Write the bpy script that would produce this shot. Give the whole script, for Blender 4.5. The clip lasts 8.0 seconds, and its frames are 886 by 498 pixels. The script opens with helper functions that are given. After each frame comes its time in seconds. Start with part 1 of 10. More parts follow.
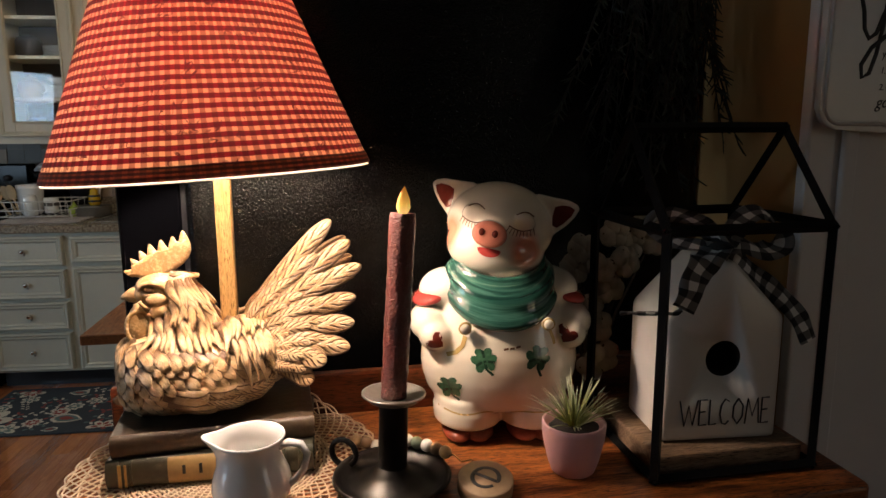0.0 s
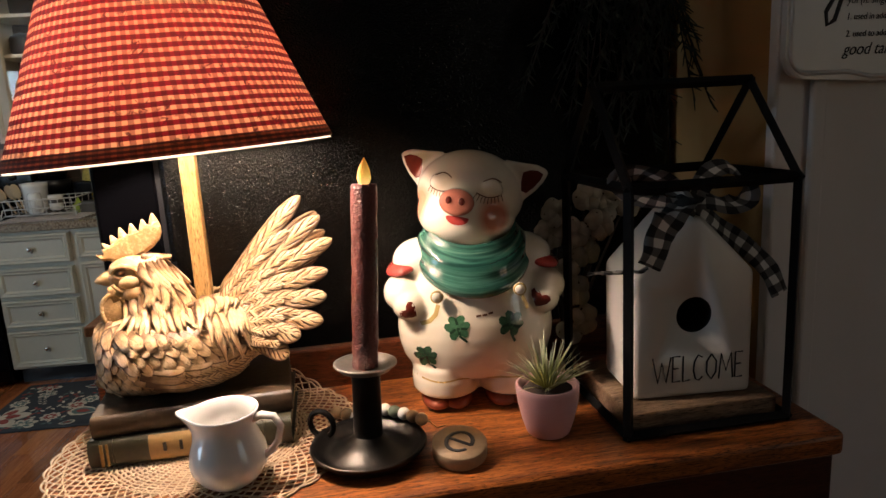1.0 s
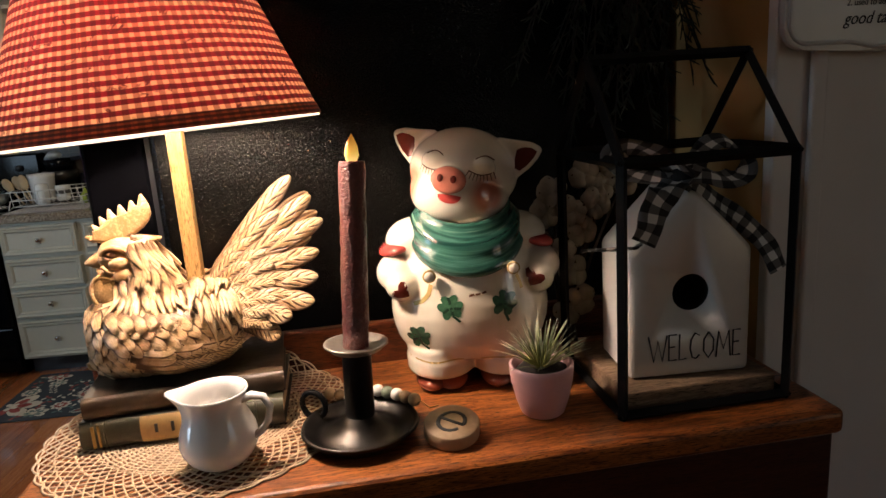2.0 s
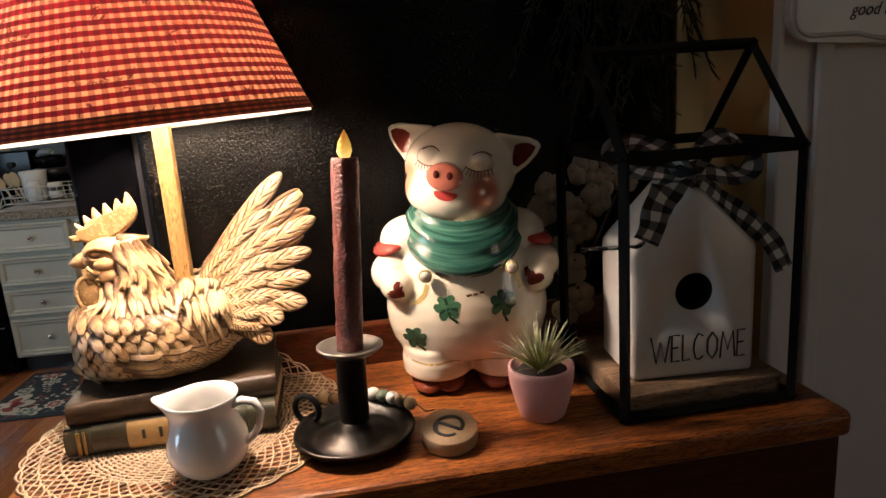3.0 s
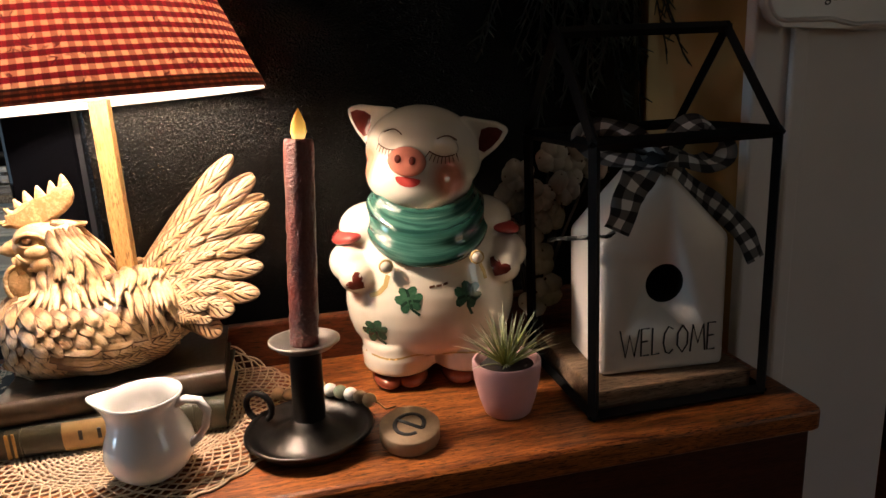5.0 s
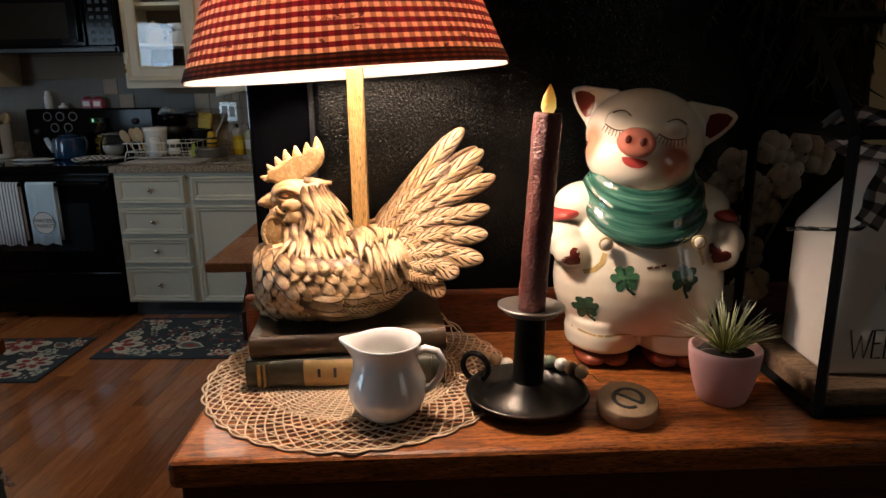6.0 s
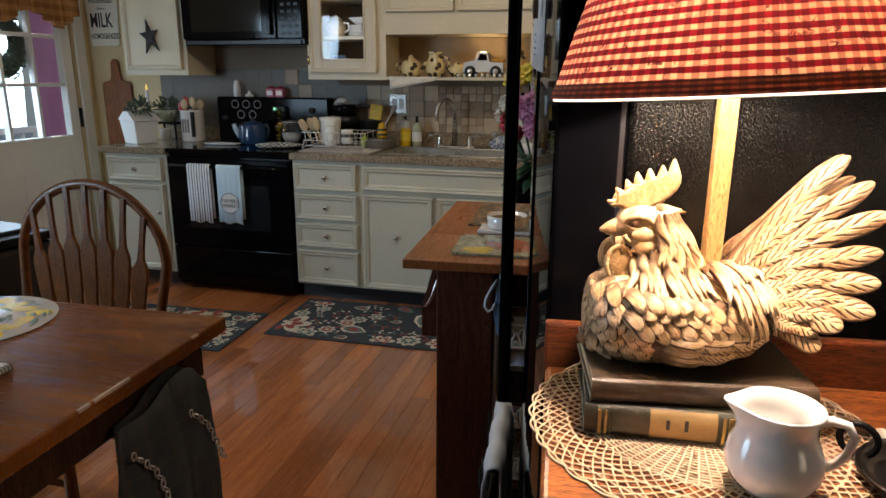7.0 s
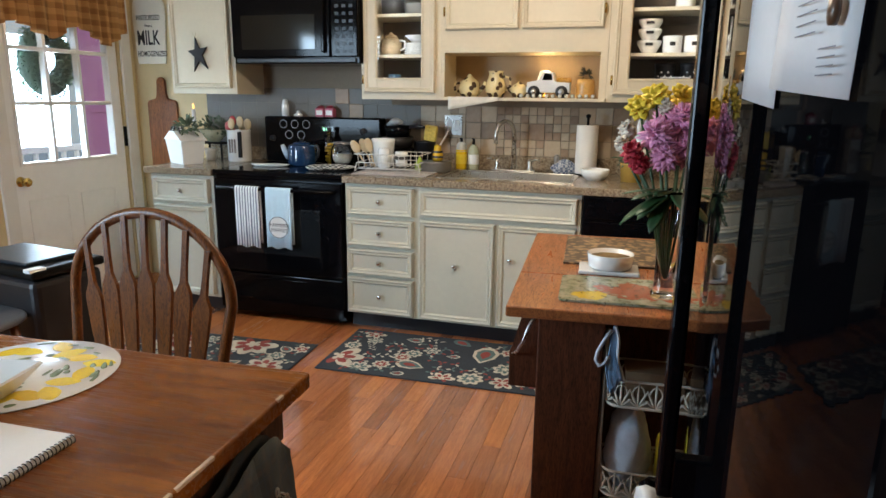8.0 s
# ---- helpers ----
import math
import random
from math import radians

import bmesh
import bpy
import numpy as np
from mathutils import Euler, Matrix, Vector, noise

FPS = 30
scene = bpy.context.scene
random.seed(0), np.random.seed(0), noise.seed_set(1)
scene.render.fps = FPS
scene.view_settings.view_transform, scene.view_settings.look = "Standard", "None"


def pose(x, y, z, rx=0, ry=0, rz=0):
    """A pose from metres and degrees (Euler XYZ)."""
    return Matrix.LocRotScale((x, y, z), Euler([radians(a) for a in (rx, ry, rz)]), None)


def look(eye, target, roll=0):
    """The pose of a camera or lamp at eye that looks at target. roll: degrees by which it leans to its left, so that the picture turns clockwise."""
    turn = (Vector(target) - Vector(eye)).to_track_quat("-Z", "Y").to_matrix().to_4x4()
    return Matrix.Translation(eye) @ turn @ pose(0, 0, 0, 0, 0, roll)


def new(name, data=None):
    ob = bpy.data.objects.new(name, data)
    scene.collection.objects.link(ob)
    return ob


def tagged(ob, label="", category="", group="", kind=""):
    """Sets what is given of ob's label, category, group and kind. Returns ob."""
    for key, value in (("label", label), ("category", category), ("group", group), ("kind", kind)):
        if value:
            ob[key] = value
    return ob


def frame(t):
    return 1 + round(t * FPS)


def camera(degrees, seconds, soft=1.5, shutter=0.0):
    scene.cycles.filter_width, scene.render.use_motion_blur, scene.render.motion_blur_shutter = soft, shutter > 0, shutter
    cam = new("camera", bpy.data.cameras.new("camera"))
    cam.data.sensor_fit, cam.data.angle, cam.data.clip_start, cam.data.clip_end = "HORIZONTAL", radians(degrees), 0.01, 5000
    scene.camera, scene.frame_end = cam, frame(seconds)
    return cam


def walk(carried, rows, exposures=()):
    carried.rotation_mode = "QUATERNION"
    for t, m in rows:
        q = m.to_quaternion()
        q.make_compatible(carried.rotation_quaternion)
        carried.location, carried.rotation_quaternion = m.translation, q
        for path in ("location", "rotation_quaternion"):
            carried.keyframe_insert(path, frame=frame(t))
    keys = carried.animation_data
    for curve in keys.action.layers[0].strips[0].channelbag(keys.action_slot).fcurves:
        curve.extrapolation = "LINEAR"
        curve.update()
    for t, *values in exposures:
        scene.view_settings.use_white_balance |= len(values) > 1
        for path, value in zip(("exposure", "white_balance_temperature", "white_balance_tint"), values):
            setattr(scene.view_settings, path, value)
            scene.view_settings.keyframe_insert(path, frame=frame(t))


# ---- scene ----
cam = camera(68.1, 8.0)
PATH = [
    (0, (0.069, 0.233, 1.367), (0.258, 2.195, 1.027), -0.3),
    (0.5, (0.093, 0.225, 1.359), (0.268, 2.185, 1.002), -2.0),
    (1, (0.109, 0.225, 1.356), (0.263, 2.179, 0.957), -3.2),
    (2.5, (0.127, 0.238, 1.341), (0.249, 2.187, 0.907), -3.9),
    (3, (0.126, 0.249, 1.343), (0.262, 2.194, 0.898), -4.0),
    (3.5, (0.127, 0.26, 1.341), (0.289, 2.197, 0.871), -3.6),
    (4, (0.136, 0.273, 1.336), (0.355, 2.205, 0.869), -3.9),
    (4.2, (0.139, 0.282, 1.335), (0.391, 2.208, 0.857), -3.6),
    (5.5, (0.115, 0.268, 1.335), (0.276, 2.204, 0.858), -1.2),
    (6, (0.032, 0.257, 1.324), (-0.072, 2.195, 0.841), -0.8),
    (6.5, (-0.057, 0.259, 1.327), (-0.377, 2.162, 0.803), -0.7),
    (7, (-0.168, 0.291, 1.343), (-0.653, 2.165, 0.841), 0.4),
    (7.2, (-0.215, 0.31, 1.346), (-0.75, 2.177, 0.869), 1.1),
    (7.5, (-0.292, 0.354, 1.353), (-0.834, 2.223, 0.892), -0.3),
    (8, (-0.43, 0.46, 1.349), (-0.985, 2.328, 0.899), 0.7),
]
EXPOSURE = [(0, -0.26), (0.8, -0.06), (5.3, 0.12), (6.0, -0.44), (6.5, -0.58), (7.0, 0.5), (7.5, 1.22), (8, 1.60)]
walk(cam, [(t, look(eye, target, roll)) for t, eye, target, roll in PATH], EXPOSURE)

# ---- world and lights ----
world = bpy.data.worlds.new("world")
scene.world = world
world.use_nodes = True
sky = world.node_tree.nodes.new("ShaderNodeTexSky")
sky.sky_type, sky.sun_disc = "NISHITA", False
sky.sun_elevation, sky.sun_rotation = radians(35), radians(120)
world.node_tree.links.new(sky.outputs[0], world.node_tree.nodes["Background"].inputs[0])
world.node_tree.nodes["Background"].inputs[1].default_value = 0.1


def lamp(name, kind, m, power, colour, size=0.1, size_y=None):
    data = bpy.data.lights.new(name, kind)
    data.energy, data.color = power, colour
    if kind == "AREA":
        data.shape, data.size, data.size_y = "RECTANGLE", size, size_y or size
    elif kind == "SUN":
        data.angle = size
    else:
        data.shadow_soft_size = size
    ob = new(name, data)
    ob.matrix_world = m
    return ob


# the near set (sideboard, refrigerator, wall end) stands turned 5 degrees to the kitchen
NEAR = pose(-0.218, 0.675, 0, 0, 0, 5)
TOP = 1.055
lamp("sun", "SUN", look((-6, 9, 8), (0, 0, 0)), 1.2, (1, 0.95, 0.88), radians(0.5))
lamp("lamp_bulb_light", "POINT", NEAR @ pose(0.150, 0.135, TOP + 0.372), 16, (1.0, 0.79, 0.66), 0.03)
lamp("niche_bulb_light", "POINT", pose(-0.98, 4.4, 1.50), 0.5, (1.0, 0.7, 0.35), 0.02)
lamp("window_light", "AREA", look((-4.3, 0.5, 1.5), (-1.5, 3.6, 0.7)), 51, (0.56, 0.78, 1.0), 1.6, 1.2)
lamp("door_light", "AREA", look((-4.2, 3.7, 1.35), (0, 2.5, 0.8)), 9, (0.60, 0.80, 1.0), 0.7, 0.7)
# added fill lamp in an unseen opening; lifts the sideboard's right end
lamp("side_fill_light", "AREA", look((2.0, -0.65, 1.45), (0.3, 0.75, 1.15)), 0.16, (0.86, 0.92, 1.0), 0.9, 1.1)
lamp("kitchen_light", "POINT", pose(-1.05, 2.75, 2.26), 16.5, (1.0, 0.86, 0.69), 0.09)


# ---- building helpers ----
I4 = Matrix.Identity(4)


def B():
    return bmesh.new()


def place(bm, start, m):
    """Moves the vertices made since count start by m."""
    if m is not None:
        bm.verts.ensure_lookup_table()
        for v in bm.verts[start:]:
            v.co = m @ v.co
    return bm


def box(bm, x0, x1, y0, y1, z0, z1, bevel=0.0, m=None, seg=2):
    made = bmesh.ops.create_cube(bm, size=1.0)["verts"]
    for v in made:
        v.co = Vector(((x0 + x1) / 2 + v.co.x * (x1 - x0), (y0 + y1) / 2 + v.co.y * (y1 - y0), (z0 + z1) / 2 + v.co.z * (z1 - z0)))
        if m is not None:
            v.co = m @ v.co
    if bevel > 0:
        edges = list({e for v in made for e in v.link_edges})
        bmesh.ops.bevel(bm, geom=edges, offset=bevel, segments=seg, affect="EDGES", profile=0.5, clamp_overlap=True)
    return bm


def lathe(bm, profile, seg=32, m=None, squash=(1, 1), turn=None):
    """Turns (radius, height) pairs round z. The uv map holds the turn and the length along the profile."""
    uv = bm.loops.layers.uv.verify()
    rings, length, last = [], 0.0, None
    for r, z in profile:
        length += 0.0 if last is None else math.hypot(r - last[0], z - last[1])
        last = (r, z)
        if r < 1e-6:
            ring = [bm.verts.new((0, 0, z))]
        else:
            ring = [bm.verts.new((r * squash[0] * math.cos(2 * math.pi * i / seg), r * squash[1] * math.sin(2 * math.pi * i / seg), z)) for i in range(seg)]
        rings.append((ring, length))
    for (a, la), (b, lb) in zip(rings, rings[1:]):
        for i in range(seg):
            j = (i + 1) % seg
            if len(a) == 1 and len(b) == 1:
                continue
            if len(a) == 1:
                vs, us = (a[0], b[j], b[i]), ((i, la), (i + 1, lb), (i, lb))
            elif len(b) == 1:
                vs, us = (a[i], a[j], b[0]), ((i, la), (i + 1, la), (i, lb))
            else:
                vs, us = (a[i], a[j], b[j], b[i]), ((i, la), (i + 1, la), (i + 1, lb), (i, lb))
            f = bm.faces.new(vs)
            f.smooth = True
            for loop, (u, v) in zip(f.loops, us):
                loop[uv].uv = (u / seg, v)
    if m is not None:
        for ring, _ in rings:
            for v in ring:
                v.co = m @ v.co
    return bm


def tube(bm, points, radii, seg=8, caps=True, m=None, flat=1.0, closed=False):
    """A round bar along points; radii a number or one a point; flat squeezes it along its second axis."""
    pts = [Vector(p) for p in points]
    rad = [radii] * len(pts) if isinstance(radii, (int, float)) else list(radii)
    rings, up = [], None
    n = len(pts)
    for k, p in enumerate(pts):
        if closed:
            d = pts[(k + 1) % n] - pts[k - 1]
        else:
            d = pts[min(k + 1, n - 1)] - pts[max(k - 1, 0)]
        d.normalize()
        if up is None:
            up = Vector((0, 0, 1)) if abs(d.z) < 0.9 else Vector((0, 1, 0))
        side = d.cross(up).normalized()
        up = side.cross(d).normalized()
        ring = []
        for i in range(seg):
            a = 2 * math.pi * i / seg
            co = p + side * (rad[k] * math.cos(a)) + up * (rad[k] * flat * math.sin(a))
            ring.append(bm.verts.new(m @ co if m is not None else co))
        rings.append(ring)
    pairs = list(zip(rings, rings[1:])) + ([(rings[-1], rings[0])] if closed else [])
    for a, b in pairs:
        for i in range(seg):
            f = bm.faces.new((a[i], a[(i + 1) % seg], b[(i + 1) % seg], b[i]))
            f.smooth = True
    if caps and not closed:
        bm.faces.new(list(reversed(rings[0])))
        bm.faces.new(rings[-1])
    return bm


def ball(bm, c, r, u=16, v=10, m=None):
    r = (r, r, r) if isinstance(r, (int, float)) else r
    mm = Matrix.Translation(c) @ Matrix.Diagonal((*r, 1))
    if m is not None:
        mm = Matrix.Translation(c) @ m.to_3x3().to_4x4() @ Matrix.Diagonal((*r, 1))
    for vert in bmesh.ops.create_uvsphere(bm, u_segments=u, v_segments=v, radius=1.0, matrix=mm)["verts"]:
        for f in vert.link_faces:
            f.smooth = True
    return bm


def prism(bm, outline, thick, m=None, bevel=0.0):
    """A flat outline in x, y, thick along z."""
    made = [bm.verts.new((x, y, 0)) for x, y in outline]
    top = [bm.verts.new((x, y, thick)) for x, y in outline]
    faces = [bm.faces.new(list(reversed(made))), bm.faces.new(top)]
    n = len(made)
    for i in range(n):
        faces.append(bm.faces.new((made[i], made[(i + 1) % n], top[(i + 1) % n], top[i])))
    allv = made + top
    if m is not None:
        for v in allv:
            v.co = m @ v.co
    if bevel > 0:
        edges = [e for f in faces[:2] for e in f.edges]
        bmesh.ops.bevel(bm, geom=edges, offset=bevel, segments=2, affect="EDGES", profile=0.5, clamp_overlap=True)
    return bm


def loft(bm, sections, seg=24, m=None, caps=True):
    """Ellipses (centre, half sides, turn about y) joined along the list; each lies in the local y, z plane."""
    rings = []
    for c, (ry, rz), tilt in sections:
        t = Matrix.Translation(c) @ Matrix.Rotation(radians(tilt), 4, "Y")
        ring = []
        for i in range(seg):
            a = 2 * math.pi * i / seg
            co = t @ Vector((0, ry * math.cos(a), rz * math.sin(a)))
            ring.append(bm.verts.new(m @ co if m is not None else co))
        rings.append(ring)
    for a, b in zip(rings, rings[1:]):
        for i in range(seg):
            f = bm.faces.new((a[i], b[i], b[(i + 1) % seg], a[(i + 1) % seg]))
            f.smooth = True
    if caps:
        bm.faces.new(rings[0])
        bm.faces.new(list(reversed(rings[-1])))
    return bm


def sheet(bm, rows, m=None, uvs=None):
    """A grid surface through rows of points."""
    grid = [[bm.verts.new(m @ Vector(p) if m is not None else p) for p in row] for row in rows]
    uv = bm.loops.layers.uv.verify()
    for i, (a, b) in enumerate(zip(grid, grid[1:])):
        for j in range(len(a) - 1):
            f = bm.faces.new((a[j], a[j + 1], b[j + 1], b[j]))
            f.smooth = True
            for loop, (p, q) in zip(f.loops, ((i, j), (i, j + 1), (i + 1, j + 1), (i + 1, j))):
                loop[uv].uv = (q / (len(a) - 1), p / (len(rows) - 1))
    return bm


def mesh_of(name, bm, mats):
    bmesh.ops.recalc_face_normals(bm, faces=bm.faces)
    data = bpy.data.meshes.new(name)
    bm.to_mesh(data)
    bm.free()
    for mat in mats if isinstance(mats, (list, tuple)) else [mats]:
        data.materials.append(mat)
    return data


def part(name, bm, material, parent, label="", m=None):
    ob = new(name, mesh_of(name, bm, material))
    ob.parent = parent
    if m is not None:
        ob.matrix_basis = m
    return tagged(ob, label)


def shared(name, data, parent, m, label=""):
    ob = new(name, data)
    ob.parent, ob.matrix_basis = parent, m
    return tagged(ob, label)


def thing(name, m, label, category, group="", kind=""):
    ob = new(name)
    ob.empty_display_size = 0.05
    ob.matrix_world = m
    return tagged(ob, label, category, group, kind)


def solid(name, bm, material, label="", category="", group="", kind="", m=I4):
    ob = new(name, mesh_of(name, bm, material))
    ob.matrix_world = m
    return tagged(ob, label, category, group, kind)


def structure(name, bm, material, label, category, m=I4):
    return solid(name, bm, material, label, category, "", "structure", m)


def thicken(ob, t, offset=0.0):
    mod = ob.modifiers.new("thickness", "SOLIDIFY")
    mod.thickness, mod.offset = t, offset
    return ob


def smooth(ob, levels=1):
    mod = ob.modifiers.new("smooth", "SUBSURF")
    mod.levels = mod.render_levels = levels
    return ob


def arc(cx, cy, r, a0, a1, n):
    return [(cx + r * math.cos(radians(a0 + (a1 - a0) * i / n)), cy + r * math.sin(radians(a0 + (a1 - a0) * i / n))) for i in range(n + 1)]


# ---- materials ----
def nodes_of(name):
    mat = bpy.data.materials.new(name)
    mat.use_nodes = True
    tree = mat.node_tree
    return mat, tree, tree.nodes["Principled BSDF"]


def link(tree, a, b):
    tree.links.new(a, b)


def coords(tree, kind="Object", scale=(1, 1, 1), turn=(0, 0, 0)):
    tc = tree.nodes.new("ShaderNodeTexCoord")
    mp = tree.nodes.new("ShaderNodeMapping")
    mp.inputs["Scale"].default_value = scale
    mp.inputs["Rotation"].default_value = [radians(a) for a in turn]
    link(tree, tc.outputs[kind], mp.inputs["Vector"])
    return mp.outputs["Vector"]


def noise_tex(tree, vec, scale, detail=4.0, rough=0.55, distort=0.0):
    n = tree.nodes.new("ShaderNodeTexNoise")
    n.inputs["Scale"].default_value, n.inputs["Detail"].default_value = scale, detail
    n.inputs["Roughness"].default_value, n.inputs["Distortion"].default_value = rough, distort
    if vec is not None:
        link(tree, vec, n.inputs["Vector"])
    return n.outputs["Fac"]


def ramp(tree, fac, stops):
    r = tree.nodes.new("ShaderNodeValToRGB")
    el = r.color_ramp.elements
    while len(el) < len(stops):
        el.new(0.5)
    for e, (p, c) in zip(el, stops):
        e.position, e.color = p, (*c, 1) if len(c) == 3 else c
    link(tree, fac, r.inputs["Fac"])
    return r.outputs["Color"]


def mix(tree, fac, a, b, mode="MIX"):
    n = tree.nodes.new("ShaderNodeMix")
    n.data_type, n.blend_type = "RGBA", mode
    for sock, v in ((n.inputs[0], fac), (n.inputs[6], a), (n.inputs[7], b)):
        if hasattr(v, "is_linked"):
            link(tree, v, sock)
        elif isinstance(v, (int, float)):
            sock.default_value = v
        else:
            sock.default_value = (*v, 1)
    return n.outputs[2]


def calc(tree, op, a, b=0.0):
    n = tree.nodes.new("ShaderNodeMath")
    n.operation = op
    for sock, v in ((n.inputs[0], a), (n.inputs[1], b)):
        if hasattr(v, "is_linked"):
            link(tree, v, sock)
        else:
            sock.default_value = v
    return n.outputs[0]


def bump(tree, bsdf, height, strength=0.3, distance=0.002):
    b = tree.nodes.new("ShaderNodeBump")
    b.inputs["Strength"].default_value, b.inputs["Distance"].default_value = strength, distance
    link(tree, height, b.inputs["Height"])
    link(tree, b.outputs[0], bsdf.inputs["Normal"])


def plain(name, colour, rough=0.5, metal=0.0, vary=0.15, scale=30.0, bumps=0.0, coat=0.0, kind="Object", dirt=None):
    """A surface of one material with grain at two scales."""
    mat, tree, bsdf = nodes_of(name)
    vec = coords(tree, kind)
    big, fine = noise_tex(tree, vec, scale * 0.15, 3), noise_tex(tree, vec, scale * 2.5, 5)
    both = calc(tree, "ADD", calc(tree, "MULTIPLY", big, 0.6), calc(tree, "MULTIPLY", fine, 0.4))
    lo = [c * (1 - vary) for c in colour] if dirt is None else dirt
    hi = [min(1, c * (1 + vary)) for c in colour]
    link(tree, ramp(tree, both, [(0.3, lo), (0.7, hi)]), bsdf.inputs["Base Color"])
    rr = tree.nodes.new("ShaderNodeMapRange")
    rr.inputs[3].default_value, rr.inputs[4].default_value = max(0.02, rough - 0.08), min(1, rough + 0.08)
    link(tree, both, rr.inputs[0])
    link(tree, rr.outputs[0], bsdf.inputs["Roughness"])
    bsdf.inputs["Metallic"].default_value = metal
    bsdf.inputs["Coat Weight"].default_value = coat
    if bumps:
        bump(tree, bsdf, fine, bumps, 0.002)
    return mat


def wood(name, light, dark, along=(1, 12, 12), rough=0.4, grain=6.0, bumps=0.12, coat=0.0, random_piece=False, turn=(0, 0, 0), pore=1.0):
    mat, tree, bsdf = nodes_of(name)
    vec = coords(tree, "Object", along, turn)
    if random_piece:
        info = tree.nodes.new("ShaderNodeObjectInfo")
        add = tree.nodes.new("ShaderNodeVectorMath")
        add.operation = "MULTIPLY_ADD"
        comb = tree.nodes.new("ShaderNodeCombineXYZ")
        for s in comb.inputs:
            link(tree, calc(tree, "MULTIPLY", info.outputs["Random"], 37.0), s)
        add.inputs[1].default_value = (1, 1, 1)
        link(tree, vec, add.inputs[0])
        link(tree, comb.outputs[0], add.inputs[2])
        vec = add.outputs[0]
    rings = noise_tex(tree, vec, grain, 6, 0.65, 1.2)
    pores = noise_tex(tree, vec, grain * 9, 3, 0.6, 0.3)
    mid = [(a + b) / 2 for a, b in zip(light, dark)]
    col = ramp(tree, rings, [(0.32, dark), (0.46, mid), (0.62, light)])
    col = mix(tree, ramp(tree, pores, [(0.36, (pore,) * 3), (0.5, (0, 0, 0))]), col, [c * 0.45 for c in dark])
    if random_piece:
        val = ramp(tree, info.outputs["Random"], [(0, (0.72, 0.69, 0.66)), (0.5, (0.95, 0.95, 0.95)), (1, (1.14, 1.13, 1.10))])
        col = mix(tree, 1.0, col, val, "MULTIPLY")
    if name == "table_wood":     # worn golden patches in the old varnish
        worn = noise_tex(tree, coords(tree, "Object", (1.0, 2.2, 1)), 3.2, 5, 0.6)
        col = mix(tree, 1.0, col, ramp(tree, worn, [(0.34, (0.62, 0.58, 0.55)), (0.5, (0.92, 0.90, 0.86)), (0.66, (1.2, 1.28, 1.36))]), "MULTIPLY")
    link(tree, col, bsdf.inputs["Base Color"])
    link(tree, ramp(tree, rings, [(0.3, (rough + 0.1,) * 3), (0.7, (rough - 0.05,) * 3)]), bsdf.inputs["Roughness"])
    bsdf.inputs["Coat Weight"].default_value = coat
    bsdf.inputs["IOR"].default_value = 1.35
    bump(tree, bsdf, pores, bumps, 0.001)
    return mat


def glass(name, colour=(1, 1, 1), rough=0.02):
    mat, tree, bsdf = nodes_of(name)
    bsdf.inputs["Base Color"].default_value = (*colour, 1)
    bsdf.inputs["Roughness"].default_value = rough
    bsdf.inputs["Transmission Weight"].default_value = 1.0
    bsdf.inputs["IOR"].default_value = 1.45
    return mat


def glow(name, colour, strength):
    mat, tree, bsdf = nodes_of(name)
    bsdf.inputs["Base Color"].default_value = (*colour, 1)
    bsdf.inputs["Emission Color"].default_value = (*colour, 1)
    bsdf.inputs["Emission Strength"].default_value = strength
    return mat


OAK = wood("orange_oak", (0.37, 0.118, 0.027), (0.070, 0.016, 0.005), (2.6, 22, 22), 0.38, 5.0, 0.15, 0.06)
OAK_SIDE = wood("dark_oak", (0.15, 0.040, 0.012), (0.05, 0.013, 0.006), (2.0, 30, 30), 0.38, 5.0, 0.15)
# same oak, darkened: the front's shade is put into its colour
OAK_FRONT_SHADED = wood("shaded_oak", (0.065, 0.016, 0.006), (0.035, 0.009, 0.005), (2.0, 30, 30), 0.42, 5.0, 0.15)
TABLE_WOOD = wood("table_wood", (0.26, 0.085, 0.016), (0.15, 0.044, 0.009), (1.5, 20, 20), 0.24, 3.0, 0.06, pore=0.4)
TABLE_DARK = wood("dark_carved_wood", (0.07, 0.03, 0.014), (0.02, 0.01, 0.006), (8, 8, 1.5), 0.4, 4.0, 0.1)
CHAIR_WOOD = wood("chair_wood", (0.20, 0.064, 0.013), (0.07, 0.020, 0.005), (20, 20, 2), 0.3, 4.0, 0.1)
ISLAND_TOP = wood("cherry_worktop", (0.42, 0.15, 0.05), (0.22, 0.07, 0.022), (12, 1.5, 12), 0.3, 4.0, 0.08, 0.25)
ISLAND_BODY = wood("island_wood", (0.12, 0.04, 0.018), (0.05, 0.016, 0.008), (16, 16, 1.5), 0.4, 4.0, 0.1)
FLOOR_WOOD = wood("pine_floor", (0.54, 0.190, 0.066), (0.34, 0.105, 0.034), (16, 1.0, 16), 0.2, 3.0, 0.03, 1.0, True, pore=0.35)
FLOOR_VARNISH = FLOOR_WOOD.node_tree.nodes["Principled BSDF"].inputs
FLOOR_VARNISH["Coat IOR"].default_value, FLOOR_VARNISH["Coat Roughness"].default_value = 1.70, 0.08
BOARD_WOOD = wood("cutting_board_wood", (0.32, 0.11, 0.03), (0.15, 0.045, 0.013), (20, 20, 2), 0.45, 4.0)
POLE_WOOD = wood("lamp_pole_wood", (0.60, 0.38, 0.15), (0.40, 0.22, 0.07), (40, 40, 4), 0.45, 4.0)
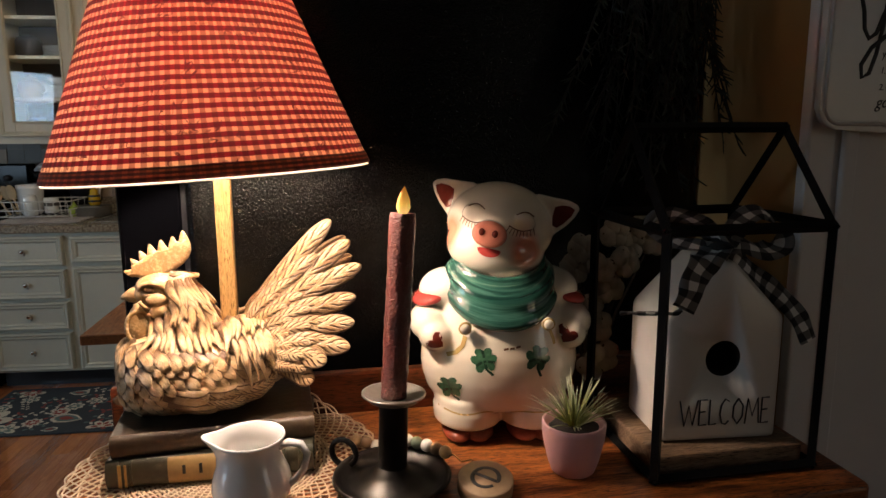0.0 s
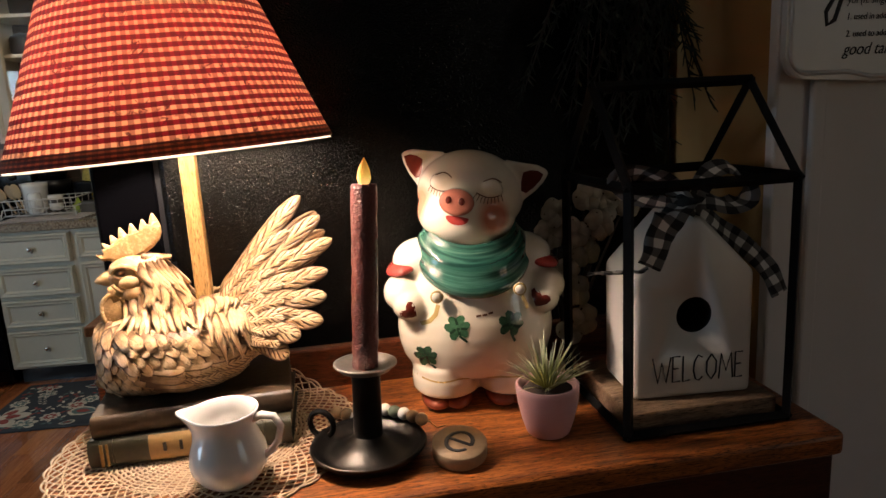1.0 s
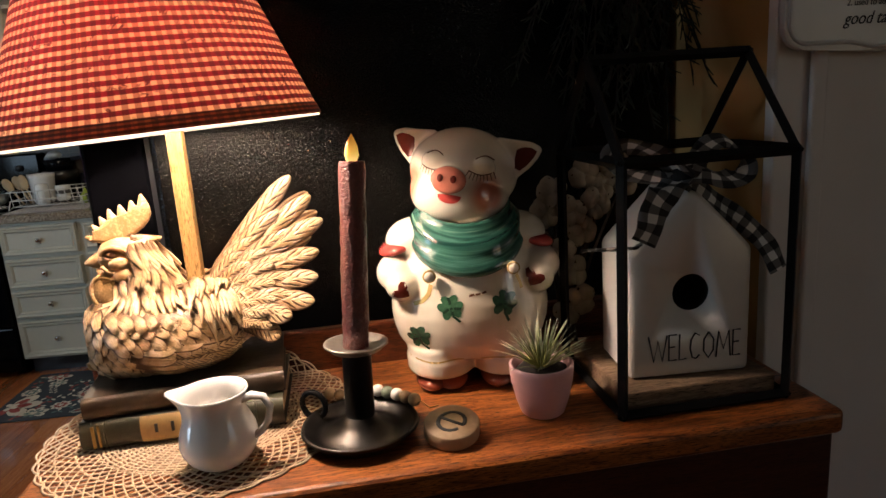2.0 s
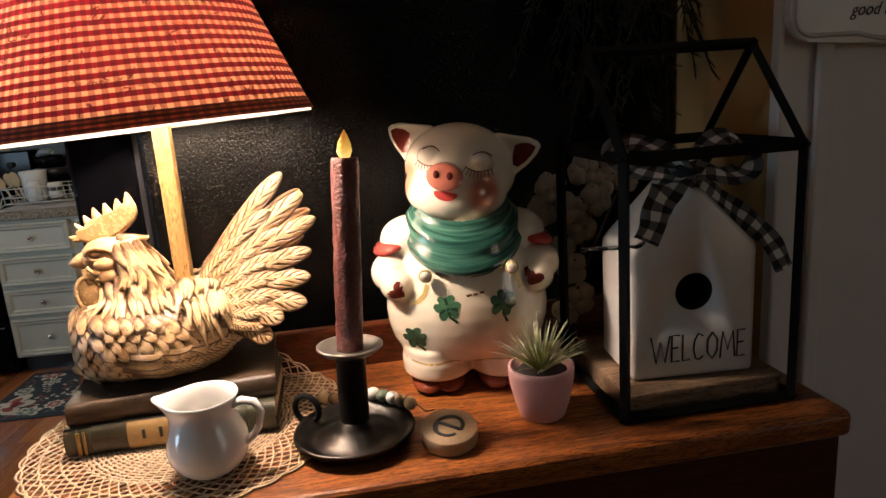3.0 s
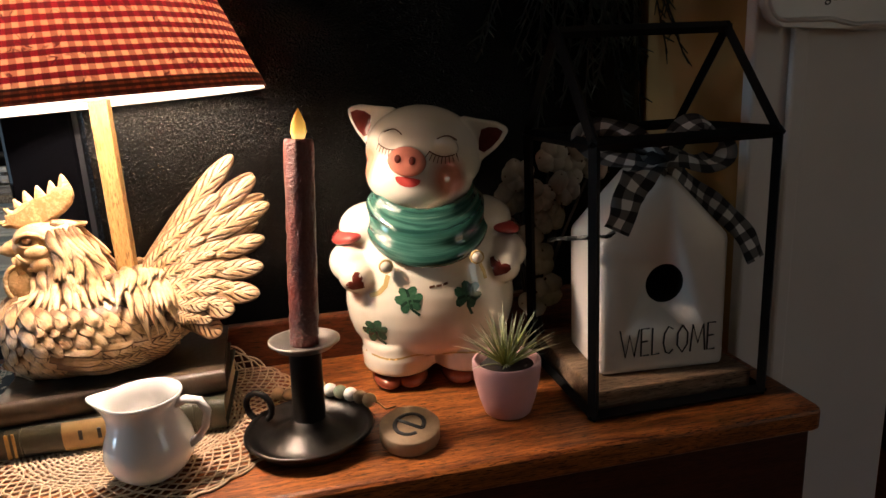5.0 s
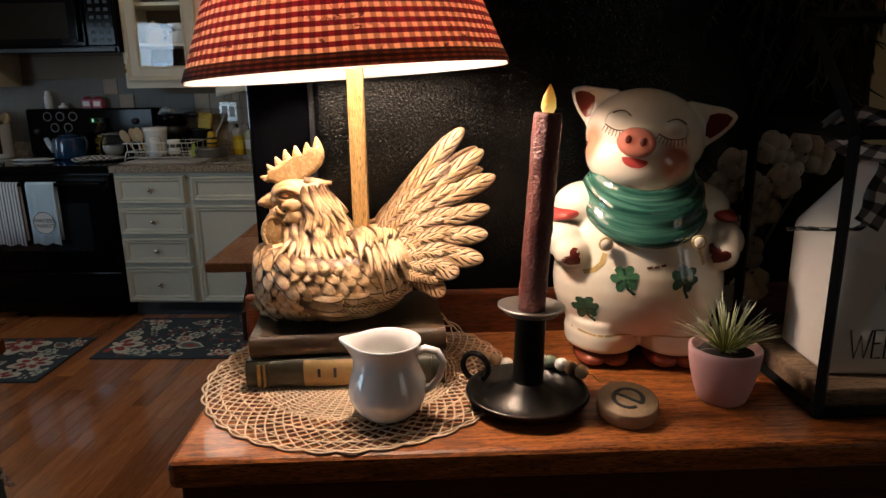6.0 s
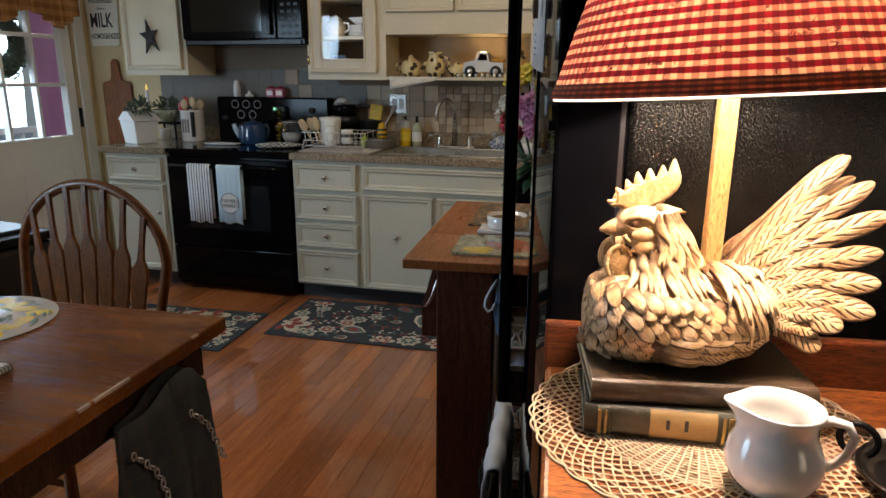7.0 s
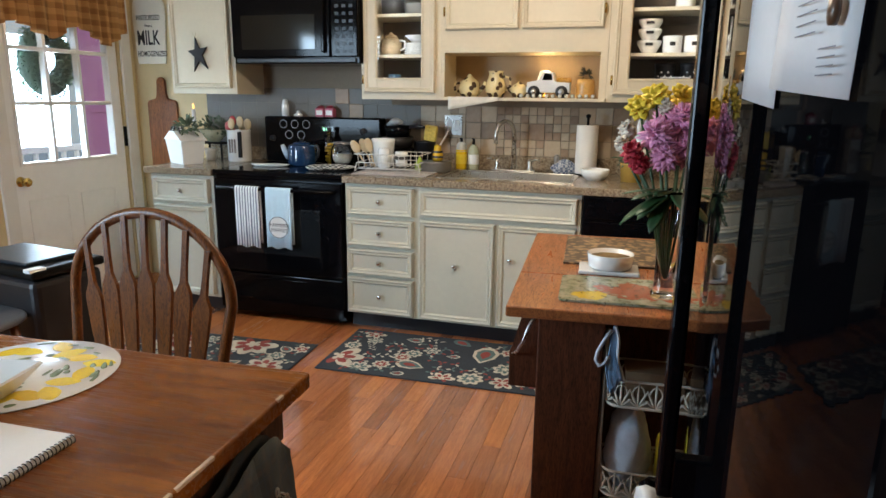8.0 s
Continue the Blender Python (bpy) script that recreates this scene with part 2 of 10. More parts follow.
TRAY_WOOD = wood("grey_brown_wood", (0.30, 0.20, 0.12), (0.14, 0.085, 0.05), (3, 30, 30), 0.6, 4.0, 0.3)
CREAM = plain("cream_paint", (0.60, 0.52, 0.37), 0.42, vary=0.06, scale=14, bumps=0.03)
CREAM_LOW = plain("pale_green_cream_paint", (0.55, 0.53, 0.43), 0.42, vary=0.06, scale=14, bumps=0.03)
WALL = plain("yellow_wall_paint", (0.62, 0.48, 0.26), 0.7, vary=0.07, scale=5, bumps=0.06)
WALL_TAN = plain("tan_wall_paint", (0.42, 0.24, 0.08), 0.75, vary=0.1, scale=6, bumps=0.06)
WHITE_TRIM = plain("white_trim_paint", (0.72, 0.70, 0.66), 0.5, vary=0.07, scale=5, bumps=0.05)
CEILING = plain("white_ceiling", (0.75, 0.72, 0.66), 0.85, vary=0.05, scale=5, bumps=0.1)
BLACK = plain("black_gloss_enamel", (0.003, 0.003, 0.004), 0.08, vary=0.2, scale=10)
BLACK.node_tree.nodes["Principled BSDF"].inputs["IOR"].default_value = 1.22
DOOR_BLACK = glass("black_mirror_enamel", (0.0015, 0.0015, 0.002), 0.03)
DOOR_BLACK.node_tree.nodes["Principled BSDF"].inputs["Transmission Weight"].default_value = 0.0
DOOR_BLACK.node_tree.nodes["Principled BSDF"].inputs["IOR"].default_value = 1.12
BLACK_MAT = plain("black_metal", (0.007, 0.0065, 0.006), 0.40, 0.0, vary=0.3, scale=60, bumps=0.1)
BLACK_MAT.node_tree.nodes["Principled BSDF"].inputs["IOR"].default_value = 1.18
BLACK_PLASTIC = plain("black_plastic", (0.012, 0.012, 0.014), 0.35, vary=0.2, scale=40, bumps=0.05)
STEEL = plain("brushed_steel", (0.55, 0.53, 0.5), 0.28, 1.0, vary=0.12, scale=50)
CHROME = plain("chrome", (0.75, 0.75, 0.75), 0.1, 1.0, vary=0.05)
BRASS = plain("brass", (0.6, 0.4, 0.12), 0.25, 1.0, vary=0.15, scale=60)
GLASS = glass("clear_glass")
WHITE_CERAMIC = plain("white_glaze", (0.80, 0.79, 0.76), 0.1, vary=0.03, scale=20, coat=0.5)
WHITE_MAT = plain("white_matt", (0.75, 0.74, 0.72), 0.5, vary=0.05, scale=20)


# ---- the room ----
XL, XR, YB, YF, YC, H = -4.0, 1.9, 4.55, -2.6, 3.87, 2.42


# unseen walls: the unlit room's darkness is put into their colour
WALL_DIM = plain("dim_unseen_wall", (0.10, 0.075, 0.055), 0.8, vary=0.15, scale=5, bumps=0.06)


def room():
    bm = box(B(), XL - 0.15, XR + 0.15, YF - 0.15, YB + 0.15, -0.1, -0.012)
    structure("floor", bm, plain("subfloor", (0.16, 0.07, 0.028), 0.7), "orange-brown pine plank floor with dark seams", "floor")
    structure("ceiling", box(B(), XL - 0.15, XR + 0.15, YF - 0.15, YB + 0.15, H, H + 0.1), CEILING, "plain off-white painted ceiling", "ceiling")
    structure("wall_north", box(B(), XL - 0.15, XR + 0.15, YB, YB + 0.15, -0.012, H), WALL, "yellow painted kitchen wall behind the cabinets", "wall")
    structure("wall_south", box(B(), XL - 0.15, XR + 0.15, YF - 0.15, YF, -0.012, H), WALL_DIM, "unseen wall closing the room, coloured dark for an unlit room", "wall")
    bm = B()   # an added opening, out of view, for the fill lamp beside the camera
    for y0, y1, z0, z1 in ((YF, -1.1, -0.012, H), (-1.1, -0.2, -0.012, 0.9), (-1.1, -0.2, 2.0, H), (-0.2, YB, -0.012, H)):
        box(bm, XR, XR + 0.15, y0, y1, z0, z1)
    structure("wall_east", bm, WALL_DIM, "unseen wall closing the room, coloured dark for an unlit room", "wall")
    bm = B()   # west wall with the door's opening and one window's opening
    x0, x1 = XL - 0.15, XL
    for y0, y1, z0, z1 in ((YF, -0.4, -0.012, H), (-0.4, 1.2, -0.012, 0.9), (-0.4, 1.2, 2.0, H), (1.2, 3.46, -0.012, H), (3.46, 4.40, 2.06, H), (4.40, YB, -0.012, H)):
        box(bm, x0, x1, y0, y1, z0, z1)
    structure("wall_west", bm, WALL, "yellow painted wall round the white back door", "wall")


room()


# wall end beside the sideboard: tan wall, white casing, dark room beyond
def wall_end():
    structure("wall_partition", box(B(), 0.744, 0.93, 0.146, 3.2, -0.012, H), WALL_TAN, "tan painted wall behind the refrigerator", "wall", NEAR)
    bm = box(B(), 0.736, 0.935, 0.13, 0.1455, -0.012, H - 0.004, 0.003)
    box(bm, 0.772, 0.789, 0.122, 0.1295, -0.012, H - 0.006, 0.003)
    structure("trim_casing", bm, WHITE_TRIM, "worn white painted casing board at the wall's end", "trim", NEAR)


wall_end()


# ---- the sideboard and what stands on it ----
def at(u, v, z=0.0, rz=0.0):
    return NEAR @ pose(u, v, TOP + z, 0, 0, rz)


def sideboard():
    t = thing("sideboard", NEAR, "small reddish-brown oak sideboard with a low back rail", "sideboard")
    part("top", box(B(), 0.018, 0.729, 0.003, 0.2555, TOP - 0.024, TOP, 0.006, seg=3), OAK, t)
    bm = box(B(), 0.016, 0.731, 0.2565, 0.271, TOP - 0.02, TOP + 0.046, 0.003)
    part("back_rail", bm, OAK_SIDE, t, "upright oak rail along the back")
    part("body", box(B(), 0.024, 0.725, 0.012, 0.252, 0.09, TOP - 0.025, 0.003), OAK_FRONT_SHADED, t)
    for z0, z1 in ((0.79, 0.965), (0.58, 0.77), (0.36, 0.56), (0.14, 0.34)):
        d = part("drawer_front", box(B(), 0.05, 0.70, 0.002, 0.0115, z0, z1, 0.004), OAK_FRONT_SHADED, t)
        for x in (0.2, 0.53):
            bm = tube(B(), [(x - 0.04, 0.003, (z0 + z1) / 2), (x - 0.038, -0.014, (z0 + z1) / 2), (x + 0.038, -0.014, (z0 + z1) / 2), (x + 0.04, 0.003, (z0 + z1) / 2)], 0.004, 8)
            part("drawer_pull", bm, BRASS, d)
    for x in (0.04, 0.67):
        for y in (0.025, 0.205):
            part("foot", box(B(), x, x + 0.04, y, y + 0.04, 0.0, 0.0895, 0.004), OAK_SIDE, t)


def fridge_side_material():
    mat, tree, bsdf = nodes_of("pebbled_black_enamel")
    vec = coords(tree)
    cells = tree.nodes.new("ShaderNodeTexVoronoi")
    cells.inputs["Scale"].default_value = 420
    link(tree, vec, cells.inputs["Vector"])
    soft = noise_tex(tree, vec, 330, 3, 0.6, 0.5)
    wide = noise_tex(tree, vec, 9, 2)
    h = calc(tree, "ADD", calc(tree, "MULTIPLY", cells.outputs["Distance"], 0.5), soft)
    bsdf.inputs["Base Color"].default_value = (0.0015, 0.0015, 0.0015, 1)
    link(tree, ramp(tree, wide, [(0.3, (0.05,) * 3), (0.7, (0.085,) * 3)]), bsdf.inputs["Roughness"])
    bsdf.inputs["IOR"].default_value = 1.40
    bump(tree, bsdf, h, 0.6, 0.0012)
    return mat


def door_face(v):
    """How far the bowed refrigerator front stands out at v across it."""
    return 0.017 - 0.036 * (1 - ((v - 0.7225) / 0.3875) ** 2)


def refrigerator():
    t = thing("refrigerator", NEAR, "tall glossy black refrigerator with pebbled sides", "refrigerator")
    part("cabinet", box(B(), 0.091, 0.735, 0.335, 1.11, 0.05, 1.76, 0.008), fridge_side_material(), t, "pebbled black side panel")
    part("toe_grille", box(B(), 0.10, 0.725, 0.35, 1.09, 0.0, 0.049, 0.004), BLACK_PLASTIC, t)
    part("gasket", box(B(), 0.0845, 0.0905, 0.347, 1.098, 0.08, 1.75), BLACK_PLASTIC, t, "dull black rubber door seal")
    for z0, z1, name in ((0.66, 1.765, "door"), (0.07, 0.65, "freezer_drawer")):
        bowed = [(door_face(0.345 + 0.755 * k / 40), 0.345 + 0.755 * k / 40) for k in range(41)]
        corner = [(0.0245 - 0.0075 * math.sin(a) - 0.0015, 0.3435 - 0.0085 * math.cos(a)) for a in (0.2, 0.7, 1.2)]
        outline = [(0.084, 0.335)] + corner + bowed + [(u, 1.445 - v) for u, v in reversed(corner)] + [(0.084, 1.11)]
        bm = prism(B(), outline, z1 - z0, pose(0, 0, z0), 0.006)
        for f in bm.faces:
            f.smooth = abs(f.normal.z) < 0.1 and f.normal.x < -0.2
        part(name, bm, DOOR_BLACK, t, "smooth glossy black front")
    bm = box(B(), -0.074, -0.050, 0.815, 0.845, 0.712, 1.73, 0.006, seg=3)
    box(bm, -0.056, -0.012, 0.816, 0.844, 0.712, 0.785, 0.006, seg=3)
    box(bm, -0.056, -0.012, 0.816, 0.844, 1.66, 1.73, 0.006, seg=3)
    part("handle", bm, BLACK, t, "long black bar handle")
    bm = tube(B(), [(0.0165, 0.40, 0.615), (-0.060, 0.40, 0.620), (-0.068, 0.41, 0.620), (-0.068, 1.0, 0.620), (-0.060, 1.01, 0.620), (0.0165, 1.01, 0.615)], 0.012, 12)
    part("drawer_handle", bm, BLACK, t, "black bar handle")


sideboard()
refrigerator()


# lamp shade cloth: gingham, lit from within
def gingham(name, red, pale, nu, nv, uv=True, through_light=0.5):
    mat, tree, bsdf = nodes_of(name)
    tc = tree.nodes.new("ShaderNodeTexCoord")
    sep = tree.nodes.new("ShaderNodeSeparateXYZ")
    link(tree, tc.outputs["UV"], sep.inputs[0])
    wob = noise_tex(tree, tc.outputs["UV"], 25, 2)
    fine = noise_tex(tree, tc.outputs["Object"], 900, 3)
    lines = []
    for sock, n in ((sep.outputs[0], nu), (sep.outputs[1], nv)):
        s = calc(tree, "ADD", calc(tree, "MULTIPLY", sock, n), calc(tree, "MULTIPLY", wob, 0.25))
        f = calc(tree, "FRACT", s)
        tri = calc(tree, "ABSOLUTE", calc(tree, "SUBTRACT", f, 0.5))
        lines.append(ramp(tree, calc(tree, "MULTIPLY", tri, 2.0), [(0.40, (0, 0, 0)), (0.52, (1, 1, 1))]))
    # warp rows are denser than the weft
    rows = mix(tree, lines[1], pale, red)
    cols = mix(tree, lines[0], pale, [0.62 * r + 0.38 * p for r, p in zip(red, pale)])
    col = mix(tree, 1.0, rows, cols, "MULTIPLY")
    # thin creases in the cloth, their shade painted as darker red lines
    wander = noise_tex(tree, tc.outputs["Object"], 42, 3, 0.55, 0.8)
    crease = calc(tree, "ABSOLUTE", calc(tree, "SUBTRACT", wander, 0.5))
    patch = ramp(tree, noise_tex(tree, tc.outputs["Object"], 110, 2), [(0.44, (0, 0, 0)), (0.60, (0.9,) * 3)])
    col = mix(tree, calc(tree, "MULTIPLY", patch, ramp(tree, crease, [(0.008, (1, 1, 1)), (0.022, (0, 0, 0))])), col, [c * 0.4 for c in red])
    link(tree, col, bsdf.inputs["Base Color"])
    bsdf.inputs["Roughness"].default_value = 0.9
    bump(tree, bsdf, fine, 0.25, 0.0008)
    if through_light:
        tr = tree.nodes.new("ShaderNodeBsdfTranslucent")
        link(tree, col, tr.inputs["Color"])
        mx = tree.nodes.new("ShaderNodeMixShader")
        mx.inputs[0].default_value = through_light
        link(tree, bsdf.outputs[0], mx.inputs[1])
        link(tree, tr.outputs[0], mx.inputs[2])
        link(tree, mx.outputs[0], tree.nodes["Material Output"].inputs["Surface"])
    return mat


SHADE_CLOTH = gingham("red_gingham_cloth", (0.17, 0.007, 0.018), (0.96, 0.75, 0.56), 96, 128, True, 0.31)


def lining_material():
    mat, tree, bsdf = nodes_of("white_shade_lining")
    tr = tree.nodes.new("ShaderNodeBsdfTranslucent")
    tr.inputs["Color"].default_value = (0.9, 0.86, 0.78, 1)
    bsdf.inputs["Base Color"].default_value = (0.85, 0.8, 0.7, 1)
    bsdf.inputs["Roughness"].default_value = 0.8
    mx = tree.nodes.new("ShaderNodeMixShader")
    mx.inputs[0].default_value = 0.42
    link(tree, bsdf.outputs[0], mx.inputs[1])
    link(tree, tr.outputs[0], mx.inputs[2])
    link(tree, mx.outputs[0], tree.nodes["Material Output"].inputs["Surface"])
    return mat


LINING = lining_material()
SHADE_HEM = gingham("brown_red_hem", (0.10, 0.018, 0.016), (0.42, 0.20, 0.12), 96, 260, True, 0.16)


def resin_material():
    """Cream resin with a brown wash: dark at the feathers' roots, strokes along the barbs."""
    mat, tree, bsdf = nodes_of("antique_cream_resin")
    tc = tree.nodes.new("ShaderNodeTexCoord")
    sep = tree.nodes.new("ShaderNodeSeparateXYZ")
    link(tree, tc.outputs["UV"], sep.inputs[0])
    blot = calc(tree, "ADD", calc(tree, "MULTIPLY", noise_tex(tree, tc.outputs["Object"], 90, 5), 0.6), calc(tree, "MULTIPLY", noise_tex(tree, tc.outputs["Object"], 34, 3), 0.4))
    spots = noise_tex(tree, tc.outputs["Object"], 420, 3, 0.6)
    across, along = sep.outputs[0], sep.outputs[1]
    barbed = calc(tree, "GREATER_THAN", across, 1.5)
    off = calc(tree, "ABSOLUTE", calc(tree, "SUBTRACT", calc(tree, "SUBTRACT", across, calc(tree, "MULTIPLY", barbed, 2.0)), 0.5))
    s = calc(tree, "ADD", calc(tree, "MULTIPLY", along, 9.0), calc(tree, "ADD", calc(tree, "MULTIPLY", off, -3.6), calc(tree, "MULTIPLY", blot, 1.6)))
    saw = calc(tree, "ABSOLUTE", calc(tree, "SUBTRACT", calc(tree, "FRACT", s), 0.5))
    stroke = calc(tree, "MULTIPLY", ramp(tree, saw, [(0.13, (1, 1, 1)), (0.22, (0, 0, 0))]), barbed)
    stroke = calc(tree, "MULTIPLY", stroke, ramp(tree, off, [(0.02, (0.2,) * 3), (0.12, (1, 1, 1)), (0.36, (0.9,) * 3), (0.46, (0, 0, 0))]))
    streak = noise_tex(tree, coords(tree, "UV", (16, 1.6, 1)), 1.0, 3)
    streaks = calc(tree, "MULTIPLY", ramp(tree, streak, [(0.32, (1, 1, 1)), (0.46, (0, 0, 0))]), calc(tree, "SUBTRACT", 1.0, barbed))
    root = ramp(tree, calc(tree, "ADD", along, calc(tree, "MULTIPLY", blot, 0.35)), [(0.40, (1, 1, 1)), (0.66, (0, 0, 0))])
    pitted = calc(tree, "MULTIPLY", calc(tree, "GREATER_THAN", along, 1.5), ramp(tree, spots, [(0.44, (0.85,) * 3), (0.58, (0, 0, 0))]))
    col = ramp(tree, blot, [(0.36, (0.48, 0.28, 0.115)), (0.48, (0.70, 0.45, 0.225)), (0.62, (0.83, 0.61, 0.37))])
    col = mix(tree, calc(tree, "MULTIPLY", streaks, 0.75), col, (0.34, 0.18, 0.06))
    col = mix(tree, ramp(tree, spots, [(0.62, (0, 0, 0)), (0.72, (0.45,) * 3)]), col, (0.40, 0.24, 0.10))
    col = mix(tree, calc(tree, "MULTIPLY", stroke, 0.95), col, (0.09, 0.038, 0.013))
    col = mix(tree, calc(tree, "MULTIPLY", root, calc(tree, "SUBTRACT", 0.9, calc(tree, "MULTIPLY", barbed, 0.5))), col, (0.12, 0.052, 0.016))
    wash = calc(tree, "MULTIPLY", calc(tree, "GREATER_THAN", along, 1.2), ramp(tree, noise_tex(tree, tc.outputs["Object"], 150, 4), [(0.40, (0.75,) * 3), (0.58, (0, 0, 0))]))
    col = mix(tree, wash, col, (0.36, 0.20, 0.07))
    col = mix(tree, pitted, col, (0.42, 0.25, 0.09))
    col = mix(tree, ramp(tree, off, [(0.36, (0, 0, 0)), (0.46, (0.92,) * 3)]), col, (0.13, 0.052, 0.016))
    link(tree, col, bsdf.inputs["Base Color"])
    bsdf.inputs["Roughness"].default_value = 0.40
    bump(tree, bsdf, calc(tree, "SUBTRACT", calc(tree, "MULTIPLY", spots, 0.3), calc(tree, "ADD", stroke, calc(tree, "MULTIPLY", streaks, 0.7))), 0.9, 0.0016)
    return mat


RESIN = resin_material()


def leaf(bm, base, along, out, length, width, thick=0.002, curl=0.0, n=6, tip=0.35, lift=0.0):
    """A feather: a blade with a raised quill, from base along a direction; out is its upper side."""
    uv = bm.loops.layers.uv.verify()
    d = Vector(along).normalized()
    o = Vector(out)
    o = (o - d * o.dot(d)).normalized()
    s = d.cross(o)
    rings = []
    for k in range(n + 1):
        f = k / n
        w = width / 2 * (0.55 + 0.45 * math.sin(min(1.0, f / (1 - tip)) * math.pi / 2)) * (1.0 if f < 1 - tip else math.sqrt(max(0.0, 1 - ((f - 1 + tip) / tip) ** 2)) + 0.03)
        c = Vector(base) + d * (length * f) + o * (curl * f * f + lift * f)
        rings.append(([bm.verts.new(c + s * w), bm.verts.new(c + s * w * 0.5 + o * thick * 0.75), bm.verts.new(c + o * thick), bm.verts.new(c - s * w * 0.5 + o * thick * 0.75), bm.verts.new(c - s * w), bm.verts.new(c - o * thick * 0.6)], f))
    us = (0.0, 0.25, 0.5, 0.75, 1.0, 0.5)
    for (a, fa), (b, fb) in zip(rings, rings[1:]):
        for i in range(6):
            j = (i + 1) % 6
            face = bm.faces.new((a[i], a[j], b[j], b[i]))
            face.smooth = True
            for loop, (u, v) in zip(face.loops, ((us[i], fa), (us[j], fa), (us[j], fb), (us[i], fb))):
                loop[uv].uv = (u, v * length / 0.03)
    bm.faces.new(rings[-1][0])
    return bm


ROOSTER_BODY = [(0.034, 0.089, 0.008, 0.014), (0.038, 0.090, 0.024, 0.030), (0.050, 0.090, 0.041, 0.038), (0.075, 0.0905, 0.055, 0.041), (0.105, 0.091, 0.060, 0.041),
                (0.135, 0.091, 0.058, 0.039), (0.160, 0.094, 0.049, 0.035), (0.180, 0.101, 0.037, 0.029), (0.196, 0.108, 0.024, 0.022), (0.208, 0.115, 0.010, 0.012)]
NECK = [(0.086, 0.180, 0.0175), (0.0905, 0.164, 0.0215), (0.095, 0.147, 0.0270), (0.097, 0.131, 0.0345), (0.098, 0.113, 0.0460)]


def between(rows, key, value):
    """The rows' numbers at a value of their column key, in a straight line from row to row."""
    rows = sorted(rows, key=lambda row: row[key])
    value = min(max(value, rows[0][key]), rows[-1][key])
    for p, q in zip(rows, rows[1:]):
        if value <= q[key]:
            f = (value - p[key]) / (q[key] - p[key])
            return [a + (b - a) * f for a, b in zip(p, q)]


def rooster_half(x, z):
    """Half the bird's thickness at x, z: body and neck run into each other."""
    _, zc, ry, rz = between(ROOSTER_BODY, 0, x)
    body = ry * math.sqrt(max(0.0, 1 - ((z - zc) / rz) ** 2))
    xn, _, r = between(NECK, 1, z)
    neck = 0.88 * r * math.sqrt(max(0.0, 1 - ((x - xn) / r) ** 2)) if z > 0.108 else 0.0
    return max(0.003, (body ** 4 + neck ** 4) ** 0.25)


def on_bird(points, side, lift0, lift1, n=10):
    """A path of (point, normal) on the bird's flank over a bent line in x, z."""
    (x0, z0), (x1, z1), (x2, z2) = points if len(points) == 3 else (points[0], [(a + b) / 2 for a, b in zip(*points)], points[1])
    out, e = [], 0.003
    for k in range(n + 1):
        f = k / n
        a, b, c = (1 - f) * (1 - 2 * f), 4 * f * (1 - f), f * (2 * f - 1)
        x, z = a * x0 + b * x1 + c * x2, a * z0 + b * z1 + c * z2
        sx = (rooster_half(x + e, z) - rooster_half(x - e, z)) / (2 * e)
        sz = (rooster_half(x, z + e) - rooster_half(x, z - e)) / (2 * e)
        nor = Vector((-min(max(sx, -1.6), 1.6), side, -min(max(sz, -1.6), 1.6))).normalized()
        out.append((Vector((x, side * rooster_half(x, z), z)) + nor * (lift0 + (lift1 - lift0) * f), nor))
    return out


def feather(bm, path, width, thick=0.003, tip=0.5, root=0.6, pointed=0.0, barbed=False):
    """A feather along a path of (point, normal): crowned across, thin at its rim."""
    uv = bm.loops.layers.uv.verify()
    rings, n = [], len(path) - 1
    far = [0.0]
    for (p, _), (q, _) in zip(path, path[1:]):
        far.append(far[-1] + (q - p).length)
    across = (-1.0, -0.8, -0.35, 0.0, 0.35, 0.8, 1.0)
    for k, (p, o) in enumerate(path):
        f = far[k] / far[-1]
        d = (path[min(k + 1, n)][0] - path[max(k - 1, 0)][0]).normalized()
        o = (o - d * o.dot(d)).normalized()
        side = d.cross(o)
        g = max(0.0, (f - 1 + tip) / tip)
        end = (1 - pointed) * math.sqrt(max(0.0, 1 - g * g)) + pointed * (1 - g) + 0.04
        w = width / 2 * (root + (1 - root) * math.sin(min(1.0, f / max(0.15, 1 - tip)) * math.pi / 2)) * min(1.0, end)
        h = thick * (0.55 + 0.45 * min(1.0, end))
        ring = [bm.verts.new(p + side * (w * a) + o * (h * (1 - 0.8 * a * a))) for a in across]
        ring.append(bm.verts.new(p - o * thick * 0.5))
        rings.append((ring, f))
    us = [0.5 + 0.5 * a + (2.0 if barbed else 0.0) for a in across] + [0.0]
    for (a, fa), (b, fb) in zip(rings, rings[1:]):
        for i in range(8):
            j = (i + 1) % 8
            face = bm.faces.new((a[i], a[j], b[j], b[i]))
            face.smooth = i < 6     # a crisp rim
            for loop, (u, v) in zip(face.loops, ((us[i], fa), (us[j], fa), (us[j], fb), (us[i], fb))):
                loop[uv].uv = (u, v)
    bm.faces.new(rings[-1][0])


